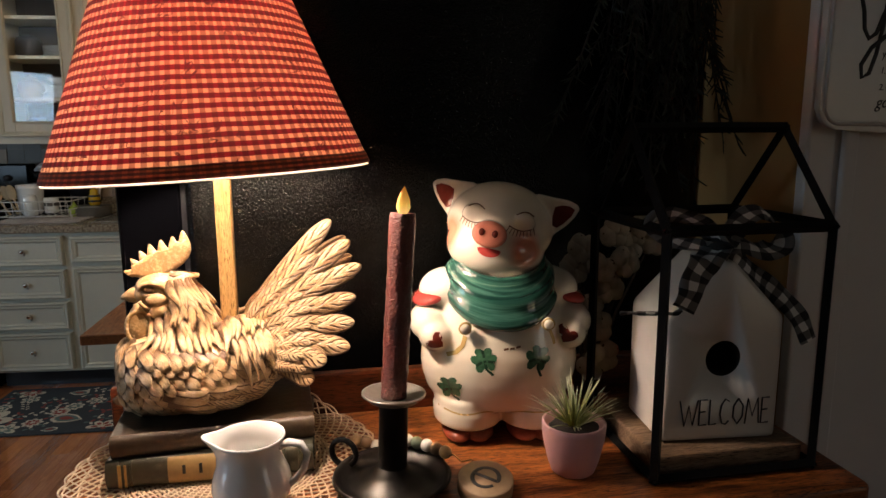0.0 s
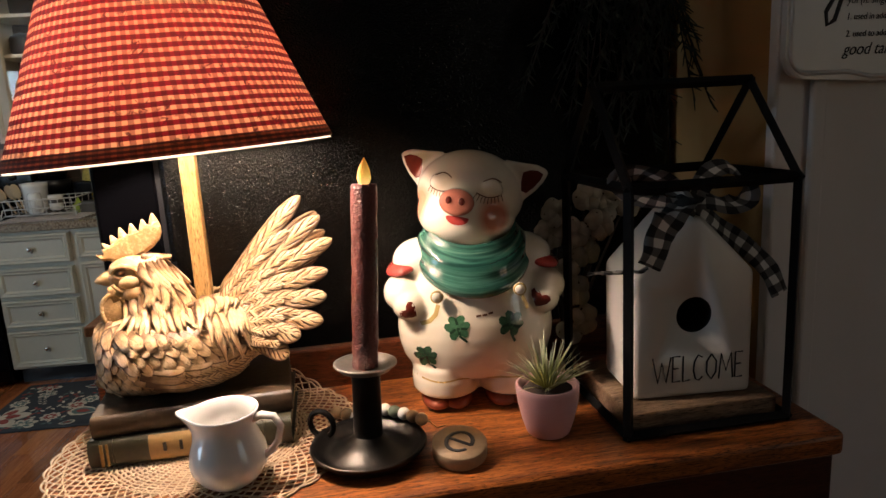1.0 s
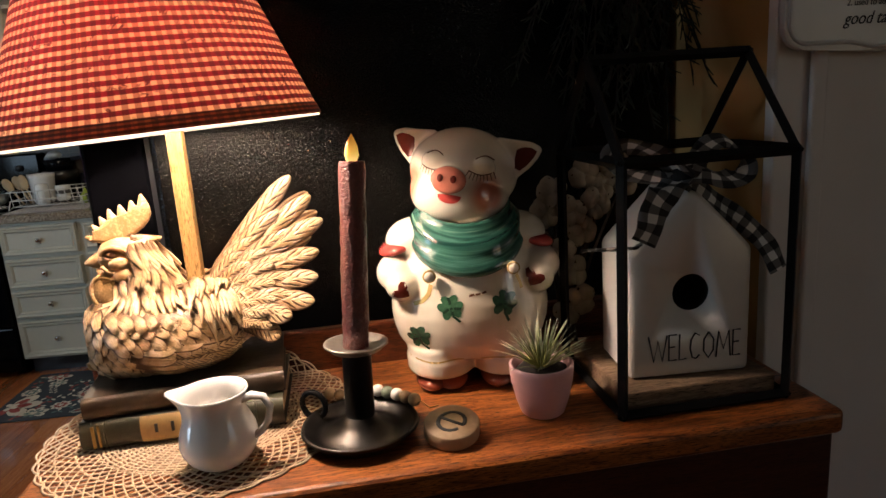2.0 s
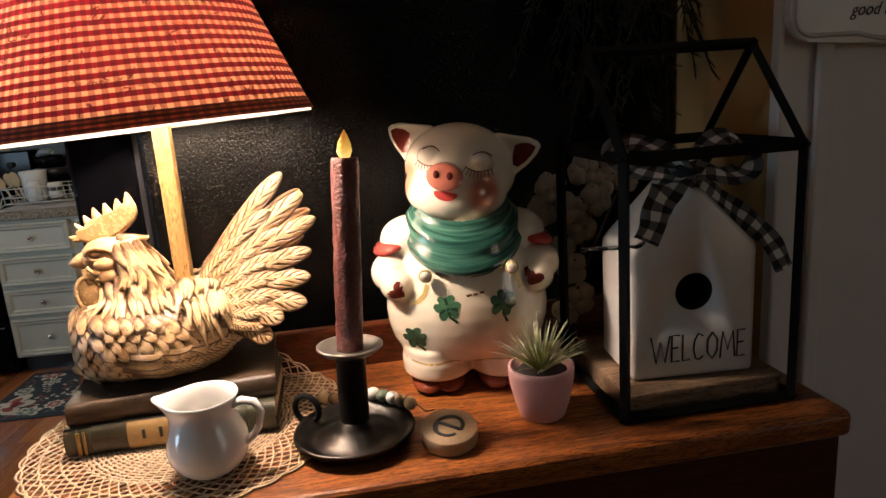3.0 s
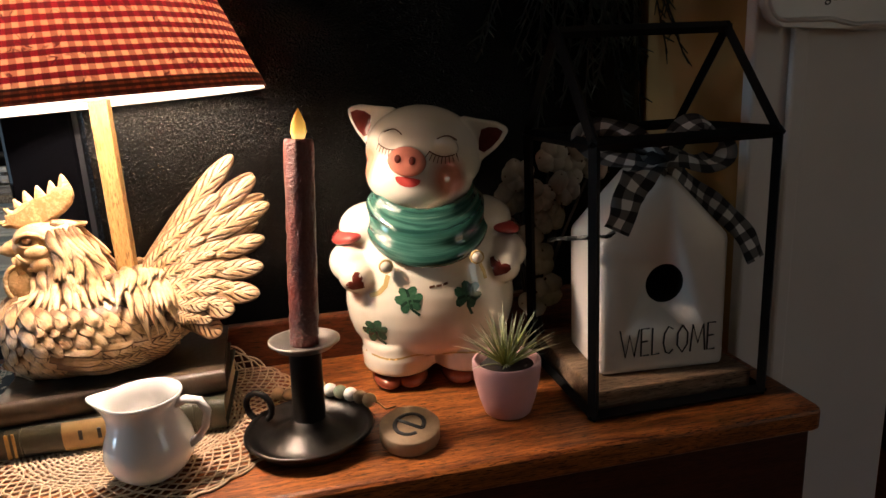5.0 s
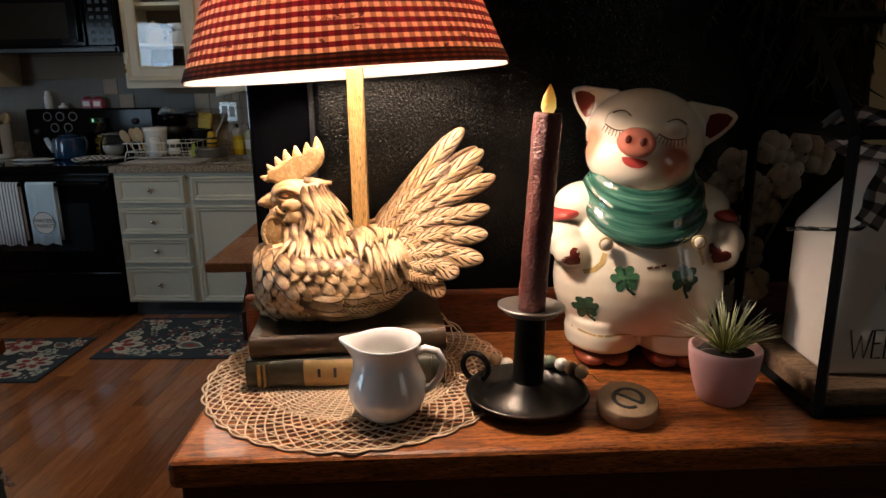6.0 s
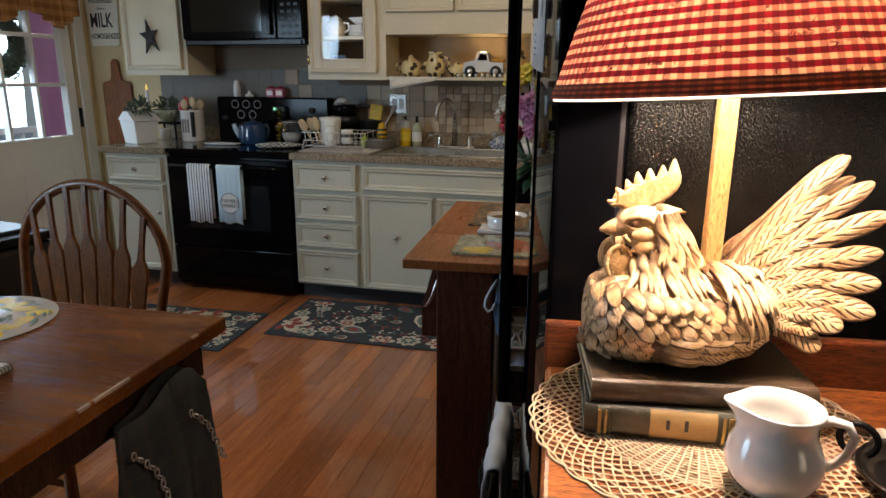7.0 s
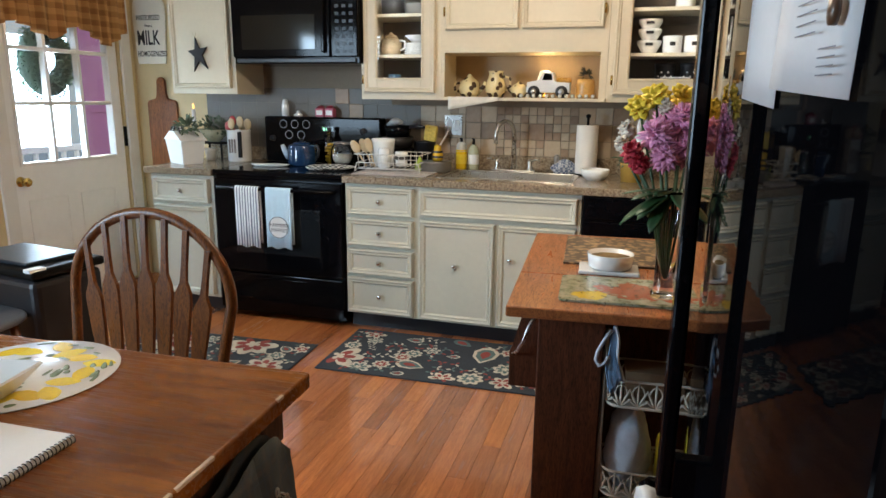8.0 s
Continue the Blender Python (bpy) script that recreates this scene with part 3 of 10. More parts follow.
def rooster():
    """The lamp's foot; x along the bird from breast to tail, y 0 in its middle plane."""
    bm = B()
    bm.loops.layers.uv.verify()
    loft(bm, [((x, 0, z), (ry, rz), 0) for x, z, ry, rz in ROOSTER_BODY], 32)
    tube(bm, [(x, 0, z) for x, z, _ in reversed(NECK)], [r * 0.90 for *_, r in reversed(NECK)], 24, True, None, 0.88)
    ball(bm, (0.0760, 0, 0.171), (0.0215, 0.0165, 0.0160), 24, 16)
    ball(bm, (0.0665, 0, 0.1665), (0.0140, 0.0120, 0.0110), 20, 12)
    lathe(bm, [(0.0085, 0), (0.0075, 0.006), (0.005, 0.012), (0.0015, 0.0175), (0, 0.018)], 14, pose(0.0590, 0, 0.1665, 0, -101, 0), (1, 0.75))
    lathe(bm, [(0.0055, 0), (0.0045, 0.006), (0.001, 0.012), (0, 0.0125)], 12, pose(0.0595, 0, 0.1610, 0, -97, 0), (0.6, 0.8))
    comb = [(0.0490, 0.1855), (0.0560, 0.1915), (0.0610, 0.1985), (0.0680, 0.2030), (0.0765, 0.2060), (0.0865, 0.2080), (0.0960, 0.2110), (0.1025, 0.2150), (0.1062, 0.2110), (0.1066, 0.2050), (0.1040, 0.1985), (0.0985, 0.1925), (0.0900, 0.1865), (0.0780, 0.1815), (0.0620, 0.1810)]
    prism(bm, comb, 0.011, pose(0, 0.0055, 0, 90), 0.0035)
    for x, z, r, h, lean in ((0.0520, 0.1866, 0.0036, 0.0065, -72), (0.0580, 0.1935, 0.0042, 0.0085, -38), (0.0645, 0.1990, 0.0046, 0.0088, -22), (0.0722, 0.2030, 0.0050, 0.0108, -12), (0.0815, 0.2060, 0.0052, 0.0108, -8), (0.0912, 0.2085, 0.0052, 0.0112, -3), (0.1008, 0.2120, 0.0058, 0.0128, -4)):
        lathe(bm, [(r, -0.003), (r * 0.95, 0.0), (r * 0.66, h * 0.45), (r * 0.26, h * 0.9), (0, h)], 14, pose(x, 0, z, 0, lean, 0), (1, 0.8))
    for y in (-1, 1):   # wattles, ear lobes, cheek rings, brows, eyes
        ball(bm, (0.0570, y * 0.0125, 0.1370), (0.0110, 0.0040, 0.0158), 20, 14)
        tube(bm, [(0.0570 + 0.0106 * math.cos(q), y * 0.0142, 0.1370 + 0.0152 * math.sin(q)) for q in [k * math.pi / 9 for k in range(18)]], 0.0021, 8, False, None, 1.0, True)
        tube(bm, [(0.0560, y * 0.010, 0.1595), (0.0580, y * 0.0115, 0.1520), (0.0600, y * 0.0120, 0.1450)], [0.003, 0.0042, 0.005], 8)
        tube(bm, [(0.0715 + 0.0128 * math.cos(q), y * 0.0168, 0.1665 + 0.0122 * math.sin(q)) for q in [radians(d) for d in range(-160, 61, 15)]], 0.0018, 8)
        tube(bm, [(0.0728 + 0.0170 * math.cos(q), y * 0.0170, 0.1640 + 0.0160 * math.sin(q)) for q in [radians(d) for d in range(-115, 31, 12)]], 0.0017, 8)
        ball(bm, (0.0765, y * 0.0165, 0.1515), (0.0092, 0.0048, 0.0078), 18, 12)
        ball(bm, (0.0745, y * 0.0172, 0.1625), (0.0095, 0.0040, 0.0062), 16, 10)
        ball(bm, (0.0685, y * 0.0152, 0.1722), (0.0042, 0.0032, 0.0030), 14, 10)
        tube(bm, [(0.0590, y * 0.0120, 0.1715), (0.0630, y * 0.0150, 0.1770), (0.0700, y * 0.0168, 0.1790), (0.0770, y * 0.0172, 0.1770), (0.0830, y * 0.0166, 0.1715)], [0.0012, 0.0022, 0.0026, 0.0022, 0.001], 8)
        tube(bm, [(0.0610, y * 0.0132, 0.1702), (0.0650, y * 0.0160, 0.1678), (0.0710, y * 0.0172, 0.1668), (0.0770, y * 0.0172, 0.1690)], [0.0008, 0.0016, 0.0018, 0.0008], 8)
    uvl = bm.loops.layers.uv.verify()
    for f in bm.faces:     # the trunk shows only as brown gaps, the head and comb are cream
        c = f.calc_center_median()
        eye = abs(c.x - 0.0685) < 0.0036 and abs(c.z - 0.1722) < 0.0022 and abs(c.y) > 0.0155
        head = (c.z > 0.157 and c.x < 0.098) or c.z > 0.182 or (c.x < 0.071 and c.z > 0.118 and abs(c.y) < 0.0175)
        for loop in f.loops:
            loop[uvl].uv = ((0.7, 1.8) if c.z > 0.182 or (c.x < 0.069 and c.z < 0.154) else (0.7, 1.4)) if head and not eye else (0.0, 0.1) if eye else (0.62, 0.45)
    rnd = random.Random(3)
    e = 0.002
    for row in range(11):   # rows of scales lapping over the breast's front
        z = 0.1240 - 0.0064 * row
        for k in range(7):
            y = (k - 3 + (0.5 if row % 2 else 0)) * 0.0092 + rnd.uniform(-0.001, 0.001)
            path = []
            for j in range(9):
                zj = z - 0.0155 * j / 8
                x = next((x for x in [0.034 + 0.0005 * i for i in range(80)] if rooster_half(x, zj) > abs(y) + 0.0025), None)
                if x is None or zj < 0.052:
                    break
                half = rooster_half(x, zj)
                sx, sz = (rooster_half(x + e, zj) - half) / e, (rooster_half(x, zj + e) - rooster_half(x, zj - e)) / (2 * e)
                nor = Vector((-abs(sx), y / max(half, 0.004), -min(max(sz, -0.6), 0.6))).normalized()
                path.append((Vector((x, y, zj)) + nor * (0.0004 + 0.0019 * j / 8), nor))
            if len(path) > 5 and abs(y) < 0.031:
                feather(bm, path, rnd.uniform(0.0125, 0.0150), 0.0011, rnd.uniform(0.5, 0.62), 0.72, 0.08)
    for side in (-1, 1):
        for row in range(9):   # rounded scales over the breast, turning back towards the wing
            for k in range(7):
                x, z = 0.0385 + 0.0098 * k + (0.0049 if row % 2 else 0) + rnd.uniform(-0.0015, 0.0015), 0.0635 + 0.0066 * row + rnd.uniform(-0.001, 0.001)
                if rooster_half(x, z) < 0.005 or x > 0.094 or (x > 0.066 and z > 0.112):
                    continue
                d = Vector((0.10 + 11 * (x - 0.04), -1)).normalized() * rnd.uniform(0.0150, 0.0185)
                feather(bm, on_bird([(x, z + 0.004), (x + d.x * 0.5, z + 0.0048 + d.y * 0.5), (x + d.x, z + 0.004 + d.y)], side, -0.0004, rnd.uniform(0.0019, 0.0026)), rnd.uniform(0.0132, 0.0158), 0.0010, rnd.uniform(0.5, 0.62), 0.7, 0.10)
        for i in range(5):   # the wing: rows of barbed flights, each row lapping over the one below
            for k in reversed(range(4)):
                x0, z0 = 0.079 + 0.003 * i + 0.0225 * k + rnd.uniform(-0.003, 0.003), 0.0925 - 0.0078 * i + rnd.uniform(-0.0006, 0.0006)
                long = rnd.uniform(0.036, 0.044)
                x1 = min(x0 + long, 0.176 - 0.004 * abs(i - 1.5))
                line = on_bird([(x0, z0), ((x0 + x1) / 2, z0 - 0.0042 + 0.0011 * k), (x1, z0 - 0.0055 + 0.0030 * k)], side, 0.0006 + 0.0007 * (4 - i), rnd.uniform(0.0036, 0.0046) + 0.0007 * (4 - i) - 0.0004 * k, 12)
                feather(bm, [(p, (o + Vector((0, 0, 0.45))).normalized()) for p, o in line], rnd.uniform(0.0112, 0.0128), 0.0013, 0.30, 0.8, 0.12, i > 0 and k > 0)
        for row in reversed(range(4)):   # rounded coverts over the wing's root
            for k in reversed(range(7)):
                x, z = 0.060 + 0.0112 * k + 0.0056 * (row % 2) + rnd.uniform(-0.001, 0.001), 0.1185 - 0.0070 * row - 0.0008 * k
                if x > 0.128 + 0.006 * row:
                    continue
                long = rnd.uniform(0.0165, 0.0200) + 0.0008 * k
                feather(bm, on_bird([(x, z), (x + 0.42 * long, z - 0.28 * long), (x + 0.78 * long, z - 0.64 * long)], side, 0.0024, rnd.uniform(0.0062, 0.0074)), rnd.uniform(0.0122, 0.0140), 0.0011, 0.5, 0.72, 0.06)
        for row in range(5):   # small scales on the rump
            for k in range(4):
                x, z = 0.160 + 0.009 * k + 0.0045 * (row % 2), 0.058 + 0.0068 * row + 0.0016 * k
                if rooster_half(x, z) > 0.005:
                    feather(bm, on_bird([(x, z + 0.004), (x + 0.008, z - 0.006)], side, 0.0004, 0.0030, 6), 0.0105, 0.0012, 0.55, 0.75, 0.1)
        for layer in range(3):   # saddle hackles falling from the back
            for k in range(11):
                f = k / 10
                s = (0.122 + 0.034 * f + rnd.uniform(-0.002, 0.002), 0.1310 - 0.003 * f)
                e = (0.149 + 0.036 * f - 0.008 * layer + rnd.uniform(-0.003, 0.003), 0.0885 + 0.006 * f + 0.0125 * layer + rnd.uniform(-0.004, 0.004))
                feather(bm, on_bird([s, ((s[0] + e[0]) / 2 + 0.007, (s[1] + e[1]) / 2 + 0.004), e], side, 0.0035 + 0.001 * layer, 0.0120 + 0.0015 * layer, 12), rnd.uniform(0.0072, 0.0098), 0.0030, 0.55, 0.7, 0.55)
        for layer, s0 in enumerate((0.60, 0.44, 0.28, 0.13, 0.0)):   # hackles streaming down the neck
            for k in range(11):
                t0 = -0.80 + 0.172 * k + rnd.uniform(-0.05, 0.05)
                if t0 < (-0.05 if s0 < 0.2 else -0.38 if s0 < 0.35 else -0.9):
                    continue
                long, drift, wave = rnd.uniform(0.34, 0.50), rnd.uniform(-0.10, 0.14), rnd.uniform(-0.10, 0.10)
                path = []
                for j in range(12):
                    f = j / 11
                    q = min(1.0, s0 + long * f) * 4
                    i = min(3, int(q))
                    xn, zn, r = [a + (b - a) * (q - i) for a, b in zip(NECK[i], NECK[i + 1])]
                    t = min(1.0, max(-1.0, t0 + drift * f + wave * math.sin(5 * f)))
                    path.append((Vector((xn + r * t, side * rooster_half(xn + r * t * 0.97, zn), zn)), Vector((0.9 * t * abs(t), side * math.sqrt(max(0.05, 1 - t * t)), 0.30)).normalized()))
                path = [(p + o * (-0.0012 + 0.0005 * layer + 0.0034 * j / 11), o) for j, (p, o) in enumerate(path)]
                feather(bm, path, rnd.uniform(0.0074, 0.0106), 0.0034, 0.62, 0.25, 0.6)
        feather(bm, [(Vector((0.086 + 0.026 * f, side * 0.005, 0.1850 - 0.009 * f + 0.004 * f * f)), Vector((0, side, 1))) for f in (0, 0.25, 0.5, 0.75, 1)], 0.010, 0.003, 0.6, 0.7, 0.8)
    # the tail: two fans that spread apart downwards; tips given as x, distance from the middle plane, z
    tips = [(0.2406, 0.003, 0.2290), (0.2573, 0.014, 0.2090), (0.2659, 0.028, 0.1857), (0.2577, 0.040, 0.1571), (0.2535, 0.051, 0.1345), (0.2469, 0.061, 0.1127), (0.2242, 0.061, 0.1005), (0.2108, 0.058, 0.0805)]

    def plume(root, tip, width, side, lift, end, bow=0.005):
        path = []
        for k in range(17):
            f = math.sin(k / 16 * math.pi / 2)
            up = bow * math.sin(f * math.pi)
            p = [a + (b - a) * f for a, b in zip(root, tip)]
            path.append((Vector((p[0] - 0.4 * up, side * (p[1] + lift), p[2] + up)), Vector((0.15, side, 0.30)).normalized()))
        feather(bm, path, width, 0.0028, end, 0.6, 0.15, True)

    for side in (-1, 1):
        roots = [(0.150 + 0.0030 * j, 0.006 + 0.0042 * j, 0.1300 - 0.0050 * j) for j in range(8)]
        for j, tip in enumerate(tips):
            plume(roots[j], tip, rnd.uniform(0.0185, 0.0205) - (0.002 if j == 0 else 0), side, 0.0, 0.22, 0.002 if j < 2 else 0.005)
        for reach, lift, width in ((0.72, 0.0042, 0.0165), (0.52, 0.0080, 0.0150), (0.35, 0.0115, 0.0135)):   # coverts over its root
            for j in range(7):
                a = [(p + q) / 2 for p, q in zip(roots[j], roots[j + 1])]
                b = [(p + q) / 2 for p, q in zip(tips[j], tips[j + 1])]
                g = reach * rnd.uniform(0.93, 1.06)
                plume(a, [p + (q - p) * g for p, q in zip(a, b)], width * rnd.uniform(0.92, 1.1), side, lift, 0.34)
        for x, z in ((0.1925, 0.1690), (0.1810, 0.1545), (0.1700, 0.1440)):   # short feathers along its upper edge
            plume((0.150, 0.003, 0.127), (x, 0.004, z), 0.0125, side, 0.002, 0.4, 0.001)
    # a flat underside on the books
    bmesh.ops.bisect_plane(bm, geom=bm.verts[:] + bm.edges[:] + bm.faces[:], plane_co=(0, 0, 0.0517), plane_no=(0, 0, -1), clear_outer=True)
    # the bird stands a little askew of the sideboard, its head towards the front edge
    bm.transform(pose(0.135, 0, 0, 0, 0, 7) @ pose(-0.135, 0, 0))
    return bm


def table_lamp():
    t = thing("table_lamp", at(0.016, 0.192), "rooster table lamp with a lit red gingham cone shade", "lamp")
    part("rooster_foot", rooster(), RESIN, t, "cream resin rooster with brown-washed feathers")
    part("pole", box(B(), 0.1310, 0.1460, -0.0075, 0.0075, 0.120, 0.345, 0.0015), POLE_WOOD, t, "square pale wooden pole")
    tilt = pose(0.1365, -0.023, 0.2815, -0.4, -3.2, 0)
    part("shade", lathe(B(), [(0.1376, 0.009), (0.0520, 0.228)], 96, tilt), SHADE_CLOTH, t, "red and cream gingham cloth shade")
    part("hem", lathe(B(), [(0.1406, -0.0005), (0.1416, 0.0), (0.1380, 0.0095), (0.1370, 0.009)], 96, tilt), SHADE_HEM, t, "dark checked binding")
    part("lining", lathe(B(), [(0.1403, -0.0024), (0.1396, -0.0024), (0.1394, 0.0), (0.0505, 0.227)], 96, tilt), LINING, t)
    bm = tube(B(), [(0.0522 * math.cos(a / 24 * 2 * math.pi), 0.0522 * math.sin(a / 24 * 2 * math.pi), 0.228) for a in range(24)], 0.0016, 6, False, tilt, 1.0, True)
    part("top_ring", bm, BRASS, t)
    part("socket", lathe(B(), [(0.0, 0.0), (0.012, 0.0), (0.013, 0.02), (0.0, 0.021)], 16, pose(0.1345, -0.057, 0.319)), BRASS, t)
    part("socket_arm", tube(B(), [(0.1385, 0.0, 0.335), (0.1375, -0.022, 0.330), (0.1350, -0.048, 0.328)], 0.004, 10), BRASS, t)
    bulb = part("bulb", lathe(B(), [(0.0, 0.0), (0.012, 0.0), (0.014, 0.012), (0.027, 0.035), (0.026, 0.05), (0.014, 0.064), (0.0, 0.068)], 20, pose(0.1345, -0.057, 0.340)), glow("lit_bulb", (1.0, 0.72, 0.4), 6.0), t)
    bulb.visible_shadow = False


table_lamp()


# ---- writing ----
def text_mesh(name, body, size, mat, parent, m, narrow=1.0, label="", heavy=0.0, slant=0.0):
    curve = bpy.data.curves.new(name, "FONT")
    curve.body, curve.size, curve.extrude, curve.offset = body, size, 0.0002, heavy * size
    curve.shear = slant
    ob = new(name, curve)
    data = bpy.data.meshes.new_from_object(ob)
    bpy.data.objects.remove(ob)
    data.materials.append(mat)
    out = new(name, data)
    out.parent, out.matrix_basis = parent, m @ Matrix.Diagonal((narrow, 1, 1, 1))
    return tagged(out, label)


INK = plain("black_ink", (0.015, 0.013, 0.012), 0.6, vary=0.1)


# ---- books ----
def book(name_label, m, w, d, h, cover, paper, title=None):
    """Spine towards -y; x its length."""
    t = thing("book", m, name_label, "book", "books under the lamp")
    bm = B()
    box(bm, 0, w, 0.004, d, h - 0.003, h, 0.001)
    box(bm, 0, w, 0.004, d, 0, 0.003, 0.001)
    rows = []
    for k in range(9):   # rounded spine
        a = radians(-90 + 180 * k / 8)
        rows.append([(x, 0.006 - 0.006 * math.cos(a), h / 2 + h / 2 * math.sin(a)) for x in (0, w * 0.25, w * 0.5, w * 0.75, w)])
    sheet(bm, rows)
    for x in ((0.06, 0.12, 0.86, 0.93) if title else ()):
        tube(bm, [(w * x, 0.006 - 0.0065 * math.cos(radians(a)), h / 2 + h * 0.505 * math.sin(radians(a))) for a in range(-90, 91, 30)], 0.0008, 6)
    part("cover", bm, cover, t)
    part("page_block", box(B(), 0.003, w - 0.003, 0.0065, d - 0.003, 0.0032, h - 0.0032), paper, t, "yellowed page block")
    if title:
        rows = []
        for k in range(9):
            a = radians(-80 + 160 * k / 8)
            rows.append([(x, 0.006 - 0.0065 * math.cos(a), h / 2 + h * 0.503 * math.sin(a)) for x in (w * 0.29, w * 0.58)])
        part("title_label", sheet(B(), rows), plain("tan_label", (0.30, 0.19, 0.07), 0.5, vary=0.2, scale=80), t, "worn gilt title label")
        gold = plain("dull_gilt", (0.34, 0.22, 0.07), 0.4, 0.3, vary=0.3, scale=120)
        for x0, x1, z0, z1 in ((0.36, 0.375, 0.42, 0.72), (0.44, 0.455, 0.40, 0.74), (0.60, 0.612, 0.06, 0.94), (0.625, 0.675, 0.06, 0.94), (0.688, 0.70, 0.06, 0.94), (0.06, 0.075, 0.1, 0.9), (0.09, 0.10, 0.1, 0.9)):
            part("lettering_bar", box(B(), w * x0, w * x1, -0.0012, 0.0, h * z0, h * z1), INK if x0 < 0.6 and x0 > 0.2 else gold, t)
    return t


def books():
    paper = plain("old_paper", (0.46, 0.34, 0.2), 0.85, vary=0.2, scale=200, bumps=0.3)
    green = plain("dark_olive_leather", (0.030, 0.028, 0.015), 0.42, vary=0.5, scale=60, bumps=0.25)
    brown = plain("worn_brown_leather", (0.040, 0.024, 0.012), 0.44, vary=0.75, scale=55, bumps=0.3)
    book("old olive green book with a gilt spine on a doily", at(0.0515, 0.114, 0.0035), 0.180, 0.122, 0.0268, green, paper, True)
    book("worn dark brown leather book under the rooster lamp", at(0.0560, 0.117, 0.0304, 3.8), 0.178, 0.122, 0.0212, brown, paper)


books()


# ---- lace doily ----
def doily():
    c, R = (0.151, 0.152), 0.1420

    def lay(r, a):
        u, v = c[0] + r * math.cos(a), c[1] + r * math.sin(a)
        z = 0.0012
        if v > 0.250:    # climbs the back rail
            z, v = z + (v - 0.250), 0.250 + 0.1 * (v - 0.250)
        return (u, v, z)

    thread = plain("ecru_cotton_thread", (0.62, 0.46, 0.30), 0.9, vary=0.15, scale=200, bumps=0.4)
    t = thing("doily", at(0, 0), "round ecru crocheted lace doily under the books", "doily")
    bm = B()
    for k in range(70):     # open net in two slants
        for s in (-1, 1):
            a0 = 2 * math.pi * k / 70
            tube(bm, [lay(0.094 + (R - 0.094) * j / 8, a0 + s * 0.42 * j / 8) for j in range(9)], 0.00085, 4, False)
    for r in (0.094, 0.112, 0.129, 0.1415):
        tube(bm, [lay(r + 0.0008 * math.sin(70 * a / 210 * 2 * math.pi), a / 210 * 2 * math.pi) for a in range(210)], 0.001, 4, False, None, 1.0, True)
    part("net_border", bm, thread, t, "open net border")
    bm = B()
    tube(bm, [lay(R + 0.0035 * abs(math.sin(35 * a / 280 * math.pi)), a / 280 * 2 * math.pi) for a in range(280)], 0.0011, 4, False, None, 1.0, True)
    part("scalloped_edge", bm, thread, t)
    bm = B()
    for k in range(1, 24):
        r = 0.094 * k / 24
        n = max(16, int(r * 900))
        tube(bm, [lay(r + 0.0011 * (j % 2), j / n * 2 * math.pi) for j in range(n)], 0.00135, 4, False, None, 0.7, True)
    for k in range(64):
        a = 2 * math.pi * k / 64
        tube(bm, [lay(r, a) for r in (0.012, 0.04, 0.07, 0.094)], 0.0009, 4, False)
    tagged(part("middle", bm, thread, t), "dense crocheted middle", "", "", "stuff")


doily()


# ---- cream jug ----
def cream_jug():
    t = thing("milk_jug", at(0.182, 0.0645, 0.0035) @ Matrix.Diagonal((0.90, 0.90, 0.90, 1)), "small white glazed creamer jug on the doily", "jug")
    prof = [(0, 0.0005), (0.022, 0.0), (0.0255, 0.003), (0.031, 0.009), (0.0355, 0.018), (0.0365, 0.025), (0.0345, 0.036), (0.030, 0.046), (0.0275, 0.054), (0.028, 0.061), (0.0305, 0.068), (0.032, 0.0705),
            (0.0315, 0.0725), (0.0298, 0.0715), (0.0265, 0.064), (0.0255, 0.054), (0.028, 0.046), (0.0325, 0.036), (0.034, 0.026), (0.03, 0.012), (0, 0.006)]
    bm = lathe(B(), prof, 48)
    for v in bm.verts:     # pull a lip out towards -x
        if v.co.z > 0.040:
            f = min(1.0, (v.co.z - 0.040) / 0.030) ** 1.5
            a = abs(math.atan2(v.co.y, -v.co.x))
            w = math.exp(-(a / 0.42) ** 2)
            v.co.x -= 0.011 * f * w
            v.co.y *= 1 - 0.15 * f * w
            v.co.z += 0.003 * f * w
    part("body", bm, WHITE_CERAMIC, t)
    pts = [(0.027, 0, 0.062), (0.036, 0, 0.066), (0.047, 0, 0.064), (0.0525, 0, 0.054), (0.049, 0, 0.040), (0.042, 0, 0.030), (0.034, 0, 0.025)]
    part("handle", tube(B(), pts, [0.005, 0.0048, 0.0045, 0.0045, 0.0043, 0.0045, 0.005], 14, True, pose(0, 0, 0, 0, 0, -12), 0.75), WHITE_CERAMIC, t)


cream_jug()


